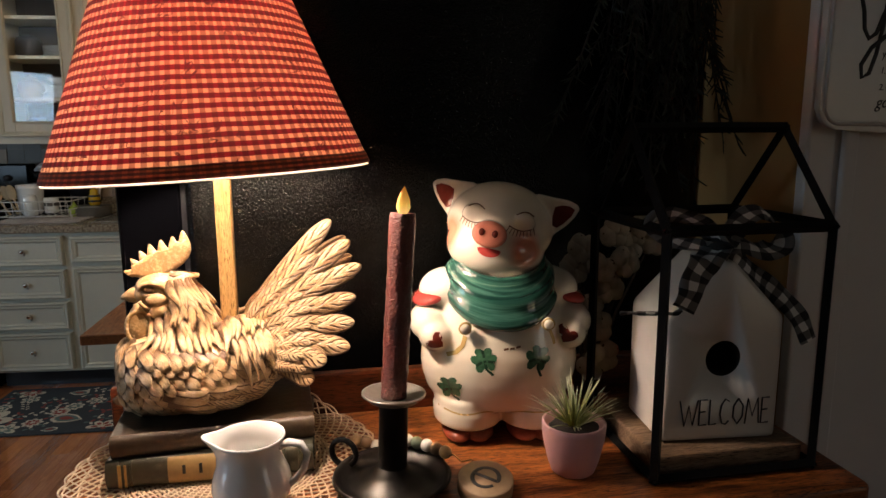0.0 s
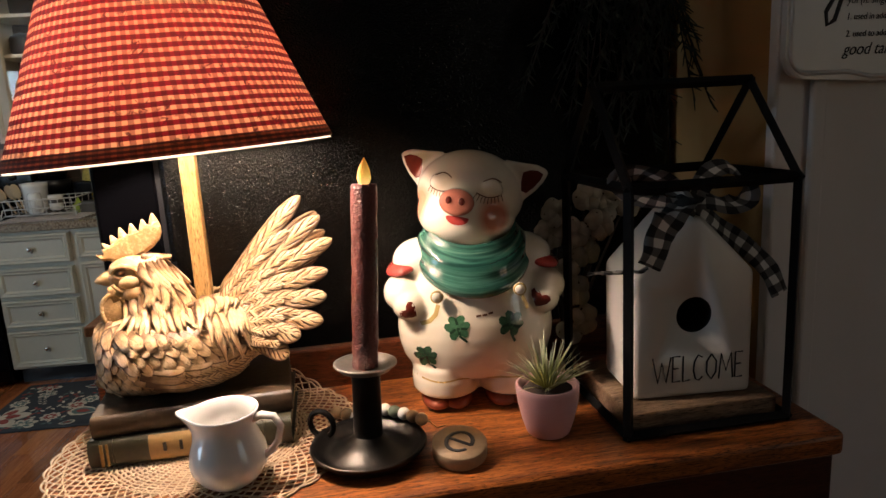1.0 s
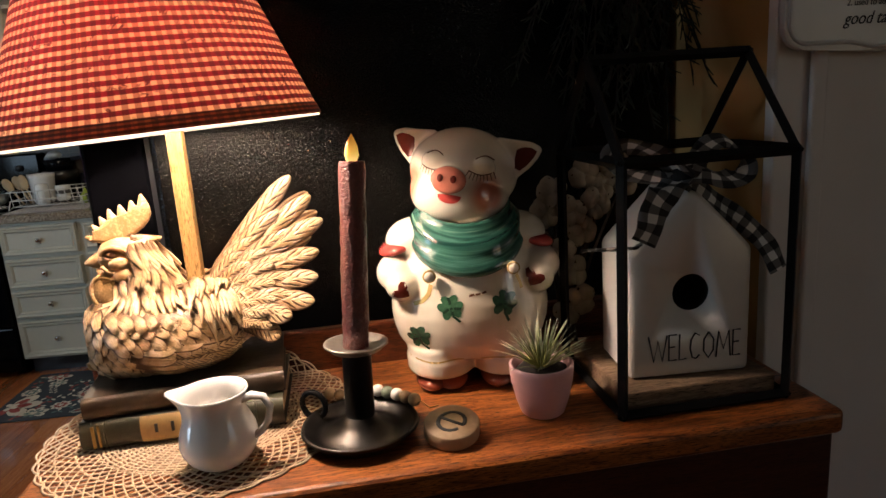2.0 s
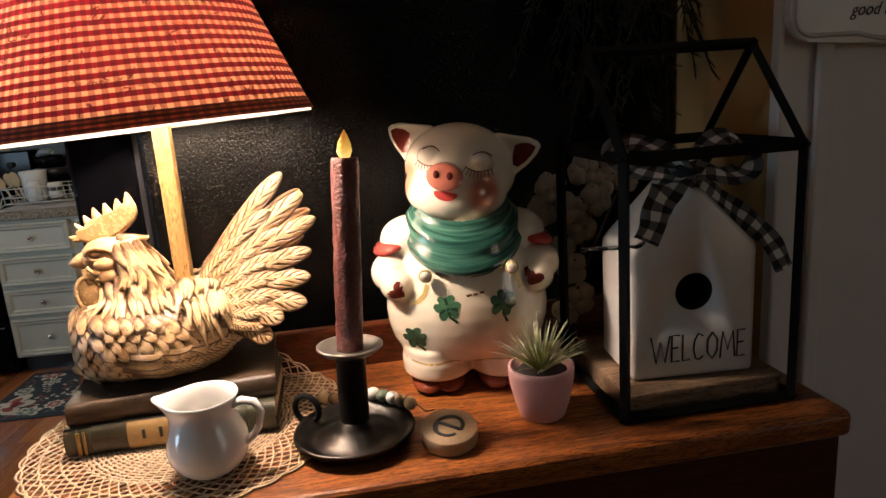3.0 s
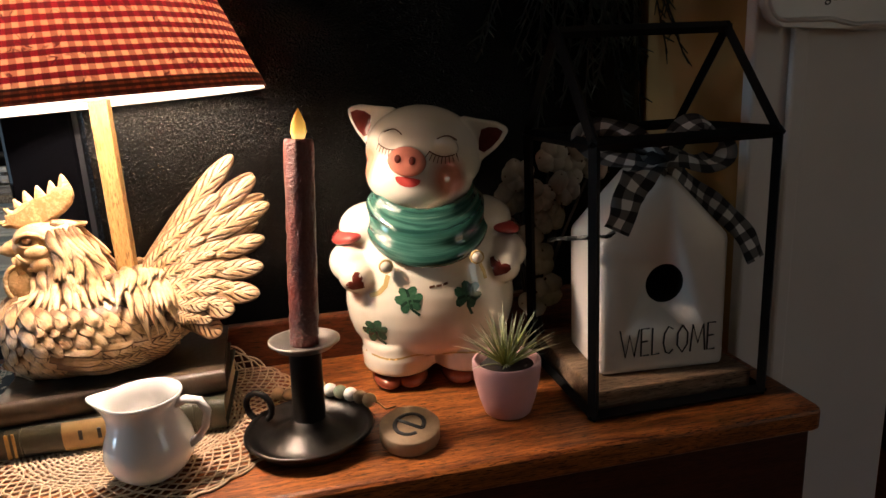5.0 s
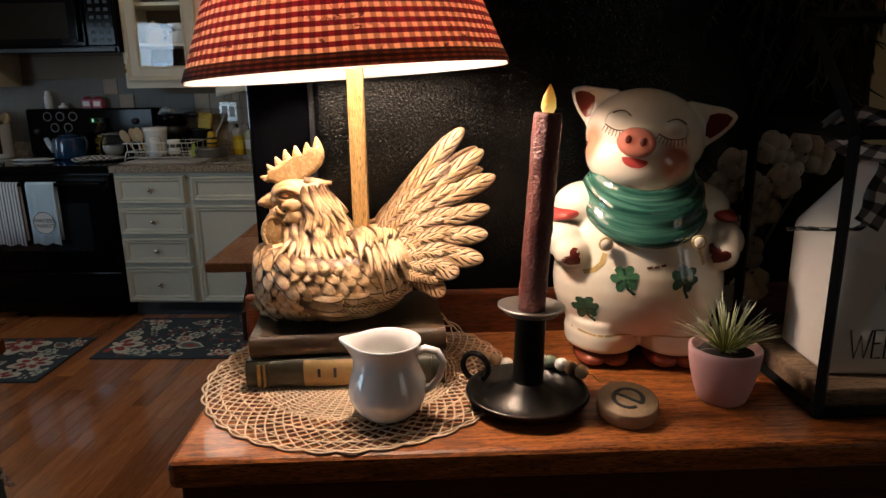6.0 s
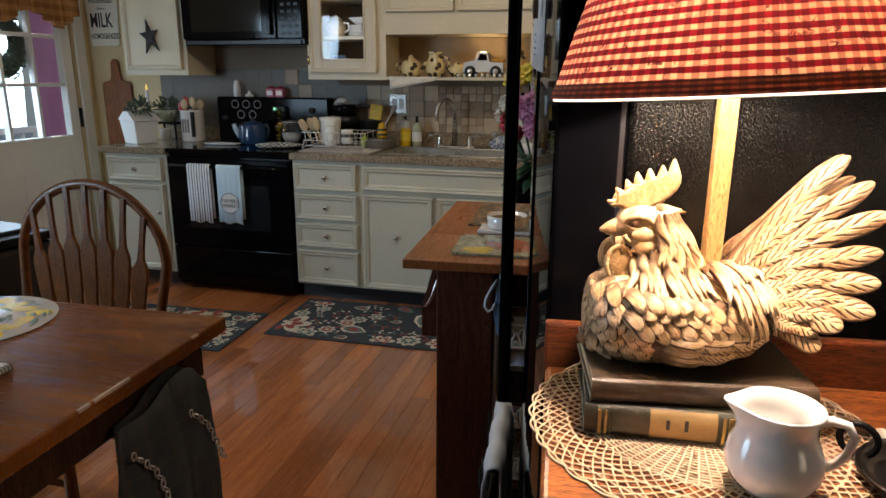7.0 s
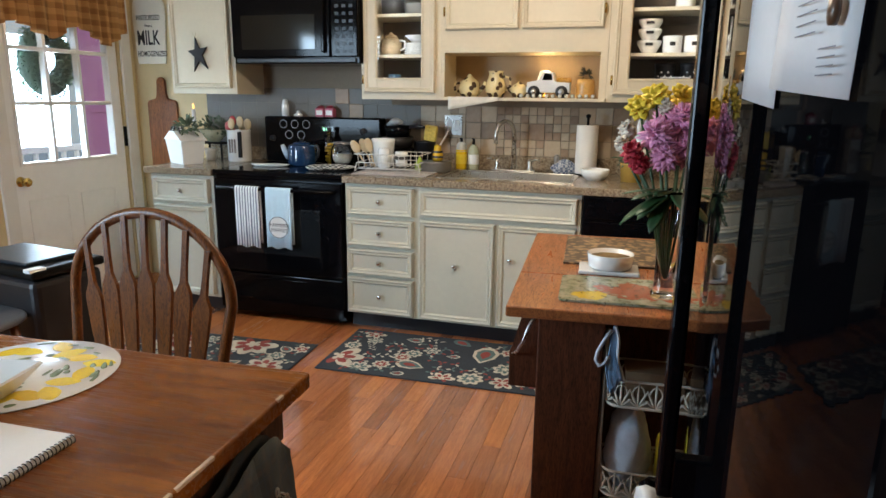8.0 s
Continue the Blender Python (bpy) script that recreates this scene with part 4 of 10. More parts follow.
# ---- candlestick ----
def candlestick():
    t = thing("candlestick", at(0.301, 0.081), "black metal chamberstick candle holder with a finger ring", "candlestick")
    iron = plain("burnished_black_iron", (0.03, 0.027, 0.024), 0.33, 0.85, vary=0.35, scale=70, bumps=0.06)
    pan = [(r * 0.94, z) for r, z in [(0, 0.004), (0.02, 0.002), (0.040, 0.0005), (0.046, 0.002), (0.053, 0.009), (0.0562, 0.0125), (0.0568, 0.0118), (0.0555, 0.0145), (0.051, 0.0115), (0.0445, 0.0055), (0.038, 0.0055), (0.031, 0.0085), (0.024, 0.0125), (0.018, 0.0165), (0.0145, 0.021), (0.0128, 0.022)]]
    part("pan", lathe(B(), pan, 56), iron, t, "shallow dished pan")
    tip = pose(0.0, 0.0, 0.0, -1.5, 2.0, 0)
    part("column", lathe(B(), [(0.0148, 0.0150), (0.0132, 0.0225), (0.0129, 0.079), (0.0138, 0.0825), (0, 0.0825)], 32, tip), BLACK_MAT, t)
    cup = plain("pale_grey_metal", (0.24, 0.215, 0.19), 0.42, 0.8, vary=0.2, scale=80)
    part("drip_pan", lathe(B(), [(0.0, 0.081), (0.014, 0.0815), (0.0225, 0.0825), (0.0265, 0.0865), (0.0285, 0.0875), (0.0285, 0.0890), (0.026, 0.0888), (0.021, 0.0852), (0.0, 0.0845)], 40, tip), cup, t, "round metal drip pan")
    ring = [(0.013 * math.cos(a * math.pi / 10), 0, 0.013 * math.sin(a * math.pi / 10)) for a in range(20)]
    part("finger_ring", tube(B(), ring, 0.0028, 8, False, pose(-0.0415, 0.034, 0.020, 0, 0, -32), 1.0, True), BLACK_MAT, t)


def candle():
    t = thing("candle", at(0.3040, 0.0835, 0.0846), "burgundy wax taper candle with a small flame tip", "candle")
    wax = plain("burgundy_wax", (0.100, 0.017, 0.012), 0.34, vary=0.6, scale=150, bumps=1.0)
    lean = pose(0, 0, 0, -3.0, 4.2, 0)
    bm = lathe(B(), [(0, 0.0), (0.0112, 0.0)] + [(0.0113 + 0.0004 * (k % 2), 0.004 + k * 0.006) for k in range(26)] + [(0.0112, 0.160), (0.0105, 0.163), (0.0085, 0.1625), (0.0, 0.160)], 40, lean)
    for v in bm.verts:
        v.co += 0.0010 * Vector((noise.noise(v.co * 220), noise.noise(v.co * 220 + Vector((9, 0, 0))), 0))
    part("taper", bm, wax, t)
    mat, tree, bsdf = nodes_of("warm_flame_tip")
    tc = tree.nodes.new("ShaderNodeTexCoord")
    sep = tree.nodes.new("ShaderNodeSeparateXYZ")
    link(tree, tc.outputs["Generated"], sep.inputs[0])
    col = ramp(tree, sep.outputs[2], [(0.0, (1.0, 0.75, 0.25)), (0.45, (1.0, 0.55, 0.10)), (1.0, (0.85, 0.30, 0.03))])
    link(tree, col, bsdf.inputs["Base Color"])
    link(tree, col, bsdf.inputs["Emission Color"])
    link(tree, ramp(tree, sep.outputs[2], [(0.0, (1, 1, 1)), (0.5, (0.55,) * 3), (1.0, (0.25,) * 3)]), bsdf.inputs["Emission Strength"])
    part("flame_tip", lathe(B(), [(0, 0.160), (0.0046, 0.1635), (0.0062, 0.168), (0.0052, 0.175), (0.0022, 0.182), (0, 0.186)], 20, lean, (1, 0.6)), mat, t, "glowing amber flame tip")


candlestick()
candle()


# ---- bead garland and wooden tag ----
def bead_garland():
    t = thing("bead_garland", at(0, 0), "wooden bead garland with a round letter tag", "garland")
    tan, white = plain("natural_bead_wood", (0.50, 0.36, 0.20), 0.6, vary=0.2, scale=150), plain("white_bead", (0.72, 0.68, 0.6), 0.6, vary=0.1, scale=150)
    green, brown = plain("grey_green_bead", (0.12, 0.14, 0.09), 0.6, vary=0.2, scale=150), plain("brown_bead", (0.20, 0.12, 0.06), 0.6, vary=0.2, scale=150)
    spots = [(0.2730, 0.1670, tan), (0.2830, 0.1600, brown), (0.2930, 0.1505, white), (0.3025, 0.1430, green), (0.3120, 0.1360, tan), (0.3210, 0.1280, white), (0.3295, 0.1210, green), (0.3380, 0.1135, white), (0.3455, 0.1055, brown), (0.3530, 0.0970, tan)]
    for u, v, mat in spots:
        near_pan = math.hypot(u - 0.301, v - 0.081) < 0.060
        part("bead", ball(B(), (u, v, 0.0205 if near_pan else 0.0062), 0.0062, 16, 12), mat, t)
    part("string", tube(B(), [(0.353, 0.0945, 0.018), (0.359, 0.088, 0.022), (0.365, 0.081, 0.018), (0.373, 0.075, 0.0222)], 0.0007, 6), tan, t)
    tag = part("letter_tag", lathe(B(), [(0, 0), (0.0235, 0), (0.0245, 0.001), (0.0245, 0.012), (0.0235, 0.0132), (0, 0.0132)], 40, pose(0.380, 0.053, 0.0044, 10.5)), plain("pale_wood_slice", (0.30, 0.20, 0.11), 0.65, vary=0.3, scale=60, bumps=0.2), t, "round wood slice with a dark letter")
    stroke = [(0.0115 * math.cos(radians(a)), 0.0130 * math.sin(radians(a)), 0.0134) for a in range(0, 331, 15)]
    bm = tube(B(), [(-0.0115, 0, 0.0134)] + [(0.0115, 0.0, 0.0134)] + stroke, 0.0019, 6, True, pose(0.380, 0.053, 0.0044, 10.5) @ pose(0, 0, 0, 0, 0, -40), 0.3)
    part("letter", bm, INK, tag, "dark painted letter e")


bead_garland()


# ---- small plant ----
def small_plant():
    t = thing("potted_plant", at(0.472, 0.0795), "spiky artificial succulent in a pink pot", "plant")
    pink = plain("pale_pink_clay", (0.62, 0.36, 0.35), 0.6, vary=0.07, scale=40, bumps=0.1)
    part("pot", lathe(B(), [(0, 0), (0.0185, 0), (0.0205, 0.002), (0.0245, 0.014), (0.0285, 0.032), (0.0298, 0.044), (0.0298, 0.0485), (0.0285, 0.0495), (0.0268, 0.0488), (0.0262, 0.044), (0, 0.043)], 40), pink, t)
    bm = lathe(B(), [(0.0262, 0.043), (0.016, 0.0455), (0, 0.0465)], 24)
    for v in bm.verts:
        v.co.z += 0.001 * noise.noise(v.co * 400)
    part("soil", bm, plain("dark_soil", (0.02, 0.014, 0.01), 0.9, vary=0.4, scale=200, bumps=0.8), t)
    mat, tree, bsdf = nodes_of("pale_green_blades")
    tc = tree.nodes.new("ShaderNodeTexCoord")
    sep = tree.nodes.new("ShaderNodeSeparateXYZ")
    link(tree, tc.outputs["UV"], sep.inputs[0])
    link(tree, ramp(tree, sep.outputs[1], [(0.0, (0.26, 0.26, 0.05)), (0.45, (0.22, 0.24, 0.07)), (1.0, (0.50, 0.50, 0.34))]), bsdf.inputs["Base Color"])
    bsdf.inputs["Roughness"].default_value = 0.45
    rnd = random.Random(8)
    bm = B()
    uv = bm.loops.layers.uv.verify()
    for k in range(85):
        a, lean, n = rnd.uniform(0, 2 * math.pi), math.radians(rnd.uniform(4, 68)), 6
        long, curl, rb = rnd.uniform(0.036, 0.054), rnd.uniform(-0.1, 0.5), 0.006 * math.sqrt(rnd.random())
        side = Vector((-math.sin(a), math.cos(a), 0))
        p, rings = Vector((rb * math.cos(a), rb * math.sin(a), 0.045)), []
        for j in range(n + 1):
            f = j / n
            le = lean + curl * f
            d = Vector((math.sin(le) * math.cos(a), math.sin(le) * math.sin(a), math.cos(le)))
            w = 0.0013 * (1 - f) ** 0.7 + 0.0001
            up = side.cross(d)
            rings.append(([bm.verts.new(p + side * w), bm.verts.new(p + up * w * 0.6), bm.verts.new(p - side * w)], f))
            p = p + d * (long / n)
        for (r0, f0), (r1, f1) in zip(rings, rings[1:]):
            for i in range(3):
                face = bm.faces.new((r0[i], r0[(i + 1) % 3], r1[(i + 1) % 3], r1[i]))
                face.smooth = True
                for loop, f in zip(face.loops, (f0, f0, f1, f1)):
                    loop[uv].uv = (0.5, f)
    part("blade_tuft", bm, mat, t, "fine pale green pointed blades")


small_plant()


# ---- pig cookie jar ----
def remeshed(ob, voxel=0.0022, rounds=8):
    mod = ob.modifiers.new("fuse", "REMESH")
    mod.mode, mod.voxel_size, mod.use_smooth_shade = "VOXEL", voxel, True
    mod = ob.modifiers.new("soften", "SMOOTH")
    mod.factor, mod.iterations = 0.5, rounds
    return ob


def decal(name, outlines, mat, parent, target, y=-0.14, m=I4, lift=0.0004, label=""):
    """Flat painted shapes in x, z, laid on to the target along y."""
    bm = B()
    for pts in outlines:
        cx, cz = sum(p[0] for p in pts) / len(pts), sum(p[1] for p in pts) / len(pts)
        rings = [[bm.verts.new((cx + (x - cx) * f, y, cz + (z - cz) * f)) for x, z in pts] for f in (1.0, 0.66, 0.33)]
        mid = bm.verts.new((cx, y, cz))
        n = len(pts)
        for a, b in zip(rings, rings[1:]):
            for i in range(n):
                bm.faces.new((a[i], a[(i + 1) % n], b[(i + 1) % n], b[i]))
        for i in range(n):
            bm.faces.new((rings[-1][i], rings[-1][(i + 1) % n], mid))
    for f in bm.faces:
        f.smooth = True
    ob = part(name, bm, mat, parent, label, m)
    mod = ob.modifiers.new("lay_on", "SHRINKWRAP")
    mod.wrap_method, mod.target, mod.offset = "PROJECT", target, lift
    mod.use_project_x, mod.use_project_y, mod.use_project_z = False, True, False
    mod.use_positive_direction, mod.use_negative_direction = True, False
    return ob


def stroke_outline(pts, w):
    """The outline of a painted line through points."""
    left, right, n = [], [], len(pts)
    for k, p in enumerate(pts):
        a, b = Vector(pts[max(0, k - 1)]), Vector(pts[min(n - 1, k + 1)])
        d = (b - a).normalized()
        q = Vector((-d.y, d.x)) * w / 2
        left.append((p[0] + q.x, p[1] + q.y))
        right.append((p[0] - q.x, p[1] - q.y))
    return left + right[::-1]


def quad_strip(name, lines, w, mat, parent, target, y=-0.14, m=I4, lift=0.0005):
    bm = B()
    for pts in lines:
        out = stroke_outline(pts, w)
        n = len(pts)
        vs = [bm.verts.new((x, y, z)) for x, z in out]
        for k in range(n - 1):
            bm.faces.new((vs[k], vs[k + 1], vs[2 * n - 2 - k], vs[2 * n - 1 - k]))
    ob = part(name, bm, mat, parent, "", m)
    mod = ob.modifiers.new("lay_on", "SHRINKWRAP")
    mod.wrap_method, mod.target, mod.offset = "PROJECT", target, lift
    mod.use_project_x, mod.use_project_y, mod.use_project_z = False, True, False
    mod.use_positive_direction, mod.use_negative_direction = True, False
    return ob


def heart(cx, cz, r, turn):
    out = []
    for k in range(16):
        a = 2 * math.pi * k / 16
        x, z = 0.80 * math.sin(a) ** 3, 0.62 * math.cos(a) - 0.25 * math.cos(2 * a) - 0.1 * math.cos(3 * a) + 0.35
        c, s = math.cos(radians(turn)), math.sin(radians(turn))
        out.append((cx + r * (x * c - z * s), cz + r * (x * s + z * c)))
    return out


def clover(x, z, r, turn, mat, dark, parent, target):
    decal("clover", [heart(x - 0.18 * r * math.sin(radians(turn + d)), z + 0.18 * r * math.cos(radians(turn + d)), r * g, turn + d) for d, g in ((0, 0.95), (112, 1.0), (-112, 0.9))], mat, parent, target, label="painted green clover")
    a = radians(turn + 190)
    pts = [(x, z), (x - r * 0.5 * math.sin(a), z + r * 0.8 * math.cos(a)), (x - r * 1.2 * math.sin(a + 0.35), z + r * 1.6 * math.cos(a + 0.35))]
    quad_strip("clover_stem", [pts], r * 0.24, dark, parent, target)
    for d in (0, 112, -112):     # a darker brush stroke down each leaf
        b = radians(turn + d)
        quad_strip("leaf_vein", [[(x - r * 0.25 * math.sin(b), z + r * 0.25 * math.cos(b)), (x - r * 0.85 * math.sin(b + 0.1), z + r * 0.85 * math.cos(b + 0.1))]], r * 0.22, dark, parent, target, lift=0.0007)


def cookie_jar():
    t = thing("cookie_jar", at(0.429, 0.191, 0, -8), "glazed ceramic pig cookie jar with a green scarf", "cookie jar")
    mat, tree, bsdf = nodes_of("cream_glaze")
    vec = coords(tree)
    blot = noise_tex(tree, vec, 25, 3)
    col = ramp(tree, blot, [(0.3, (0.70, 0.62, 0.47)), (0.7, (0.78, 0.71, 0.57))])
    dist = tree.nodes.new("ShaderNodeVectorMath")
    dist.operation = "DISTANCE"
    link(tree, vec, dist.inputs[0])
    dist.inputs[1].default_value = (0.012, -0.085, 0.055)
    peach = ramp(tree, dist.outputs["Value"], [(0.012, (0.75, 0.75, 0.75)), (0.062, (0, 0, 0))])   # airbrushed blush on the belly
    link(tree, mix(tree, peach, col, (0.72, 0.42, 0.24)), bsdf.inputs["Base Color"])
    bsdf.inputs["Roughness"].default_value = 0.09
    bsdf.inputs["Coat Weight"].default_value = 0.6
    bump(tree, bsdf, noise_tex(tree, vec, 60, 2), 0.06, 0.002)
    cream = mat
    gold = plain("gold_lustre", (0.72, 0.50, 0.18), 0.25, 0.45, vary=0.3, scale=200)
    hoof = plain("oxblood_glaze", (0.13, 0.022, 0.014), 0.1, vary=0.3, scale=60, coat=0.5)
    red = plain("brick_red_glaze", (0.38, 0.05, 0.04), 0.12, vary=0.35, scale=50, coat=0.5)
    shoe = plain("brown_red_glaze", (0.22, 0.05, 0.025), 0.12, vary=0.3, scale=50, coat=0.5)
    pink = plain("coral_pink_glaze", (0.60, 0.20, 0.13), 0.12, vary=0.15, scale=70, coat=0.5)
    leafgreen = plain("brushed_green_paint", (0.035, 0.09, 0.045), 0.15, vary=0.75, scale=130, coat=0.5)
    darkgreen = plain("dark_green_paint", (0.02, 0.045, 0.025), 0.15, vary=0.3, scale=100, coat=0.5)
    line = plain("brown_paint_line", (0.12, 0.055, 0.03), 0.2, vary=0.3, scale=100)
    bm = lathe(B(), [(0, 0.033), (0.060, 0.0335), (0.067, 0.036), (0.0725, 0.042), (0.0785, 0.052), (0.0825, 0.066), (0.0838, 0.080), (0.0825, 0.094), (0.078, 0.110), (0.072, 0.130), (0.064, 0.148), (0.054, 0.162), (0, 0.170)], 56, None, (1, 0.80))
    for s in (-1, 1):
        lathe(bm, [(0, 0.015), (0.034, 0.0155), (0.0375, 0.0185), (0.0380, 0.0330), (0.0365, 0.0365), (0.037, 0.046), (0, 0.052)], 36, pose(0.0335 * s, -0.010, 0), (1, 1.25))
        ball(bm, (0.052 * s, 0.004, 0.152), (0.033, 0.034, 0.024), 28, 18)
        ball(bm, (0.0735 * s, -0.010, 0.1215), (0.0225, 0.033, 0.0205), 28, 18)
        ball(bm, (0.0680 * s, -0.030, 0.1130), (0.0185, 0.024, 0.0170), 24, 16)
    body = remeshed(part("body", bm, cream, t, "round cream body in painted overalls"), 0.0021, 5)
    for s in (-1, 1):
        bm = B()
        for dx in (-0.0105, 0.0095):     # cloven toes
            ball(bm, (0.034 * s + dx, -0.020, 0.0075), (0.0185, 0.0345, 0.0105), 24, 12)
        bmesh.ops.bisect_plane(bm, geom=bm.verts[:] + bm.edges[:] + bm.faces[:], plane_co=(0, 0, 0.0005), plane_no=(0, 0, -1), clear_outer=True)
        part("foot", bm, shoe, t, "brown-red glazed foot")
        bm = ball(B(), (0.0735 * s, -0.004, 0.1475), (0.0195, 0.0270, 0.0075), 28, 14, pose(0, 0, 0, 0, 20 * s, -14 * s))
        part("sleeve_cuff", bm, red, t, "red glazed cuff")
    clover(-0.0215, 0.0950, 0.0115, 8, leafgreen, darkgreen, t, body)
    clover(0.0320, 0.0950, 0.0118, -18, leafgreen, darkgreen, t, body)
    clover(-0.0545, 0.0620, 0.0110, 14, leafgreen, darkgreen, t, body)
    for x, z, a in ((-0.0655, 0.1085, 52), (0.0610, 0.1120, -28)):
        decal("hoof_mark", [heart(x, z, 0.0125, a)], hoof, t, body, label="dark red painted hoof")
    for x, z in ((-0.0405, 0.1270), (0.0415, 0.1300)):
        b = part("button", ball(B(), (x, -0.0590, z), (0.0062, 0.005, 0.0062), 18, 12), cream, t, "raised button with a gold rim")
        part("gold_rim", tube(B(), [(x + 0.0055 * math.cos(a * math.pi / 9), -0.0610, z + 0.0055 * math.sin(a * math.pi / 9)) for a in range(18)], 0.0011, 6, False, None, 1.0, True), gold, b)
    quad_strip("gold_strap_line", [[(-0.0395, 0.1165), (-0.0425, 0.1070), (-0.0490, 0.1000), (-0.0580, 0.0965)]], 0.0042, gold, t, body)
    quad_strip("gold_strap_line", [[(0.0455, 0.1200), (0.0490, 0.1120), (0.0500, 0.1060)]], 0.0034, gold, t, body)
    quad_strip("gold_cuff_line", [[(-0.0660 + 0.0068 * k, 0.0365 + 0.0010 * math.cos(k * 0.9)) for k in range(9)], [(0.006 + 0.0078 * k, 0.0368) for k in range(8)]], 0.0017, gold, t, body)
    quad_strip("lettering_bar", [[(-0.0030, 0.1055), (0.0020, 0.1065)], [(0.0032, 0.1062), (0.0082, 0.1068)], [(0.0094, 0.1072), (0.0140, 0.1082)]], 0.0022, line, t, body)

    # scarf: folds round the neck, hanging in front
    green, gtree, gb = nodes_of("streaked_green_glaze")
    gvec = coords(gtree, "UV", (3.2, 9, 1))
    st = noise_tex(gtree, gvec, 1.0, 4, 0.6, 0.6)
    link(gtree, ramp(gtree, st, [(0.34, (0.008, 0.036, 0.027)), (0.48, (0.024, 0.085, 0.060)), (0.60, (0.055, 0.150, 0.108)), (0.70, (0.26, 0.31, 0.21))]), gb.inputs["Base Color"])
    gb.inputs["Roughness"].default_value = 0.1
    gb.inputs["Coat Weight"].default_value = 0.6
    rows = []
    for j in range(19):
        f, row = j / 18, []
        for k in range(73):
            a = 2 * math.pi * k / 72
            fr = max(0.0, -math.sin(a)) ** 1.3
            zt, zb = 0.193 - 0.019 * fr, 0.160 - 0.036 * fr
            rt, rb = 0.044 + 0.003 * fr, 0.0605 + 0.0115 * fr
            z = zt + (zb - zt) * f
            r = rt + (rb - rt) * math.sin(f * math.pi / 2) + 0.0014 * math.sin(f * 15 + 1.6 * math.sin(a * 2 + 1) + 2.4 * fr) * (0.4 + 0.6 * fr)
            row.append((r * math.cos(a) * (1.04 - 0.06 * f), r * math.sin(a) * (0.92 if math.sin(a) < 0 else 0.85), z))
        rows.append(row)
    thicken(part("scarf", sheet(B(), rows), green, t, "green glazed scarf with soft folds"), 0.0035, -1)

    # lid: the head, tilted to one side
    hm = pose(0.0025, 0.0135, 0.2185, 0, 9.5, -14)
    bm = ball(B(), (0, 0, 0), (0.0570, 0.0520, 0.0460), 48, 32)
    ball(bm, (0, -0.013, -0.0200), (0.0520, 0.0480, 0.0370), 40, 24)
    lathe(bm, [(0.0150, 0), (0.0140, 0.020), (0.0, 0.020)], 28, pose(-0.003, -0.043, -0.002, 86), (1.12, 0.86))
    ball(bm, (-0.002, -0.0465, -0.0205), (0.0180, 0.0120, 0.0085), 24, 14)
    for s in (-1, 1):
        ear = [(0.034, 0.040), (0.052, 0.0390), (0.066, 0.0390), (0.0762, 0.0355), (0.0788, 0.0315), (0.0755, 0.0225), (0.0685, 0.0120), (0.0580, 0.0015), (0.040, -0.004)]
        prism(bm, [(x * s, z) for x, z in ear][::s], 0.013, pose(0, 0.0045, 0, 90), 0.0045)
        ball(bm, (0.0245 * s + 0.001, -0.0400, 0.0125), (0.0130, 0.0085, 0.0100), 24, 14)
    blush, btree, bb = nodes_of("cream_glaze_with_blush")
    bvec = coords(btree)
    bcol = ramp(btree, noise_tex(btree, bvec, 25, 3), [(0.3, (0.70, 0.62, 0.47)), (0.7, (0.78, 0.71, 0.57))])
    for c, r in (((0.035, -0.046, -0.014), 0.0225), ((-0.049, -0.033, -0.012), 0.0235)):   # airbrushed cheeks
        dn = btree.nodes.new("ShaderNodeVectorMath")
        dn.operation = "DISTANCE"
        link(btree, bvec, dn.inputs[0])
        dn.inputs[1].default_value = c
        bcol = mix(btree, ramp(btree, dn.outputs["Value"], [(r * 0.55, (0.85,) * 3), (r, (0, 0, 0))]), bcol, (0.62, 0.16, 0.07))
    link(btree, bcol, bb.inputs["Base Color"])
    bb.inputs["Roughness"].default_value, bb.inputs["Coat Weight"].default_value = 0.08, 0.6
    bump(btree, bb, noise_tex(btree, bvec, 60, 2), 0.05, 0.002)
    head = part("lid", bm, blush, t, "pig head lid with closed eyes", hm)
    remeshed(head, 0.0019, 5)
    snout = part("snout", lathe(B(), [(0.0146, -0.004), (0.0156, 0.004), (0.0148, 0.0080), (0.0118, 0.0098), (0, 0.0100)], 32, pose(-0.003, -0.0590, -0.002, 86), (1.12, 0.86)), pink, head, "coral pink snout")
    for x in (-0.0100, 0.0030):
        part("nostril", ball(B(), (x, -0.0688, 0.0005), (0.0030, 0.0016, 0.0038), 14, 10), hoof, snout)
    decal("mouth", [[(-0.001 + 0.0118 * math.cos(a * math.pi / 9), -0.0172 + (0.0075 if a > 9 else 0.0016) * math.sin(a * math.pi / 9)) for a in range(18)]], red, head, head, -0.14, label="open red painted mouth")
    for s in (-1, 1):
        cx = 0.0245 * s + 0.001
        quad_strip("eyelid_line", [[(cx - 0.0120 + 0.0024 * k, 0.0085 - 0.0036 * math.sin(k / 10 * math.pi)) for k in range(11)], [(cx - 0.0070 + 0.0017 * k, 0.0195 + 0.0035 * math.sin(k / 10 * math.pi)) for k in range(11)]], 0.0011, line, head, head)
        quad_strip("eyelashes", [[(cx - 0.0115 + 0.0029 * k, 0.0078 - 0.0034 * math.sin(k / 8 * math.pi)), (cx - 0.0140 + 0.0035 * k, 0.0018 - 0.0034 * math.sin(k / 8 * math.pi))] for k in range(9)], 0.0007, line, head, head)
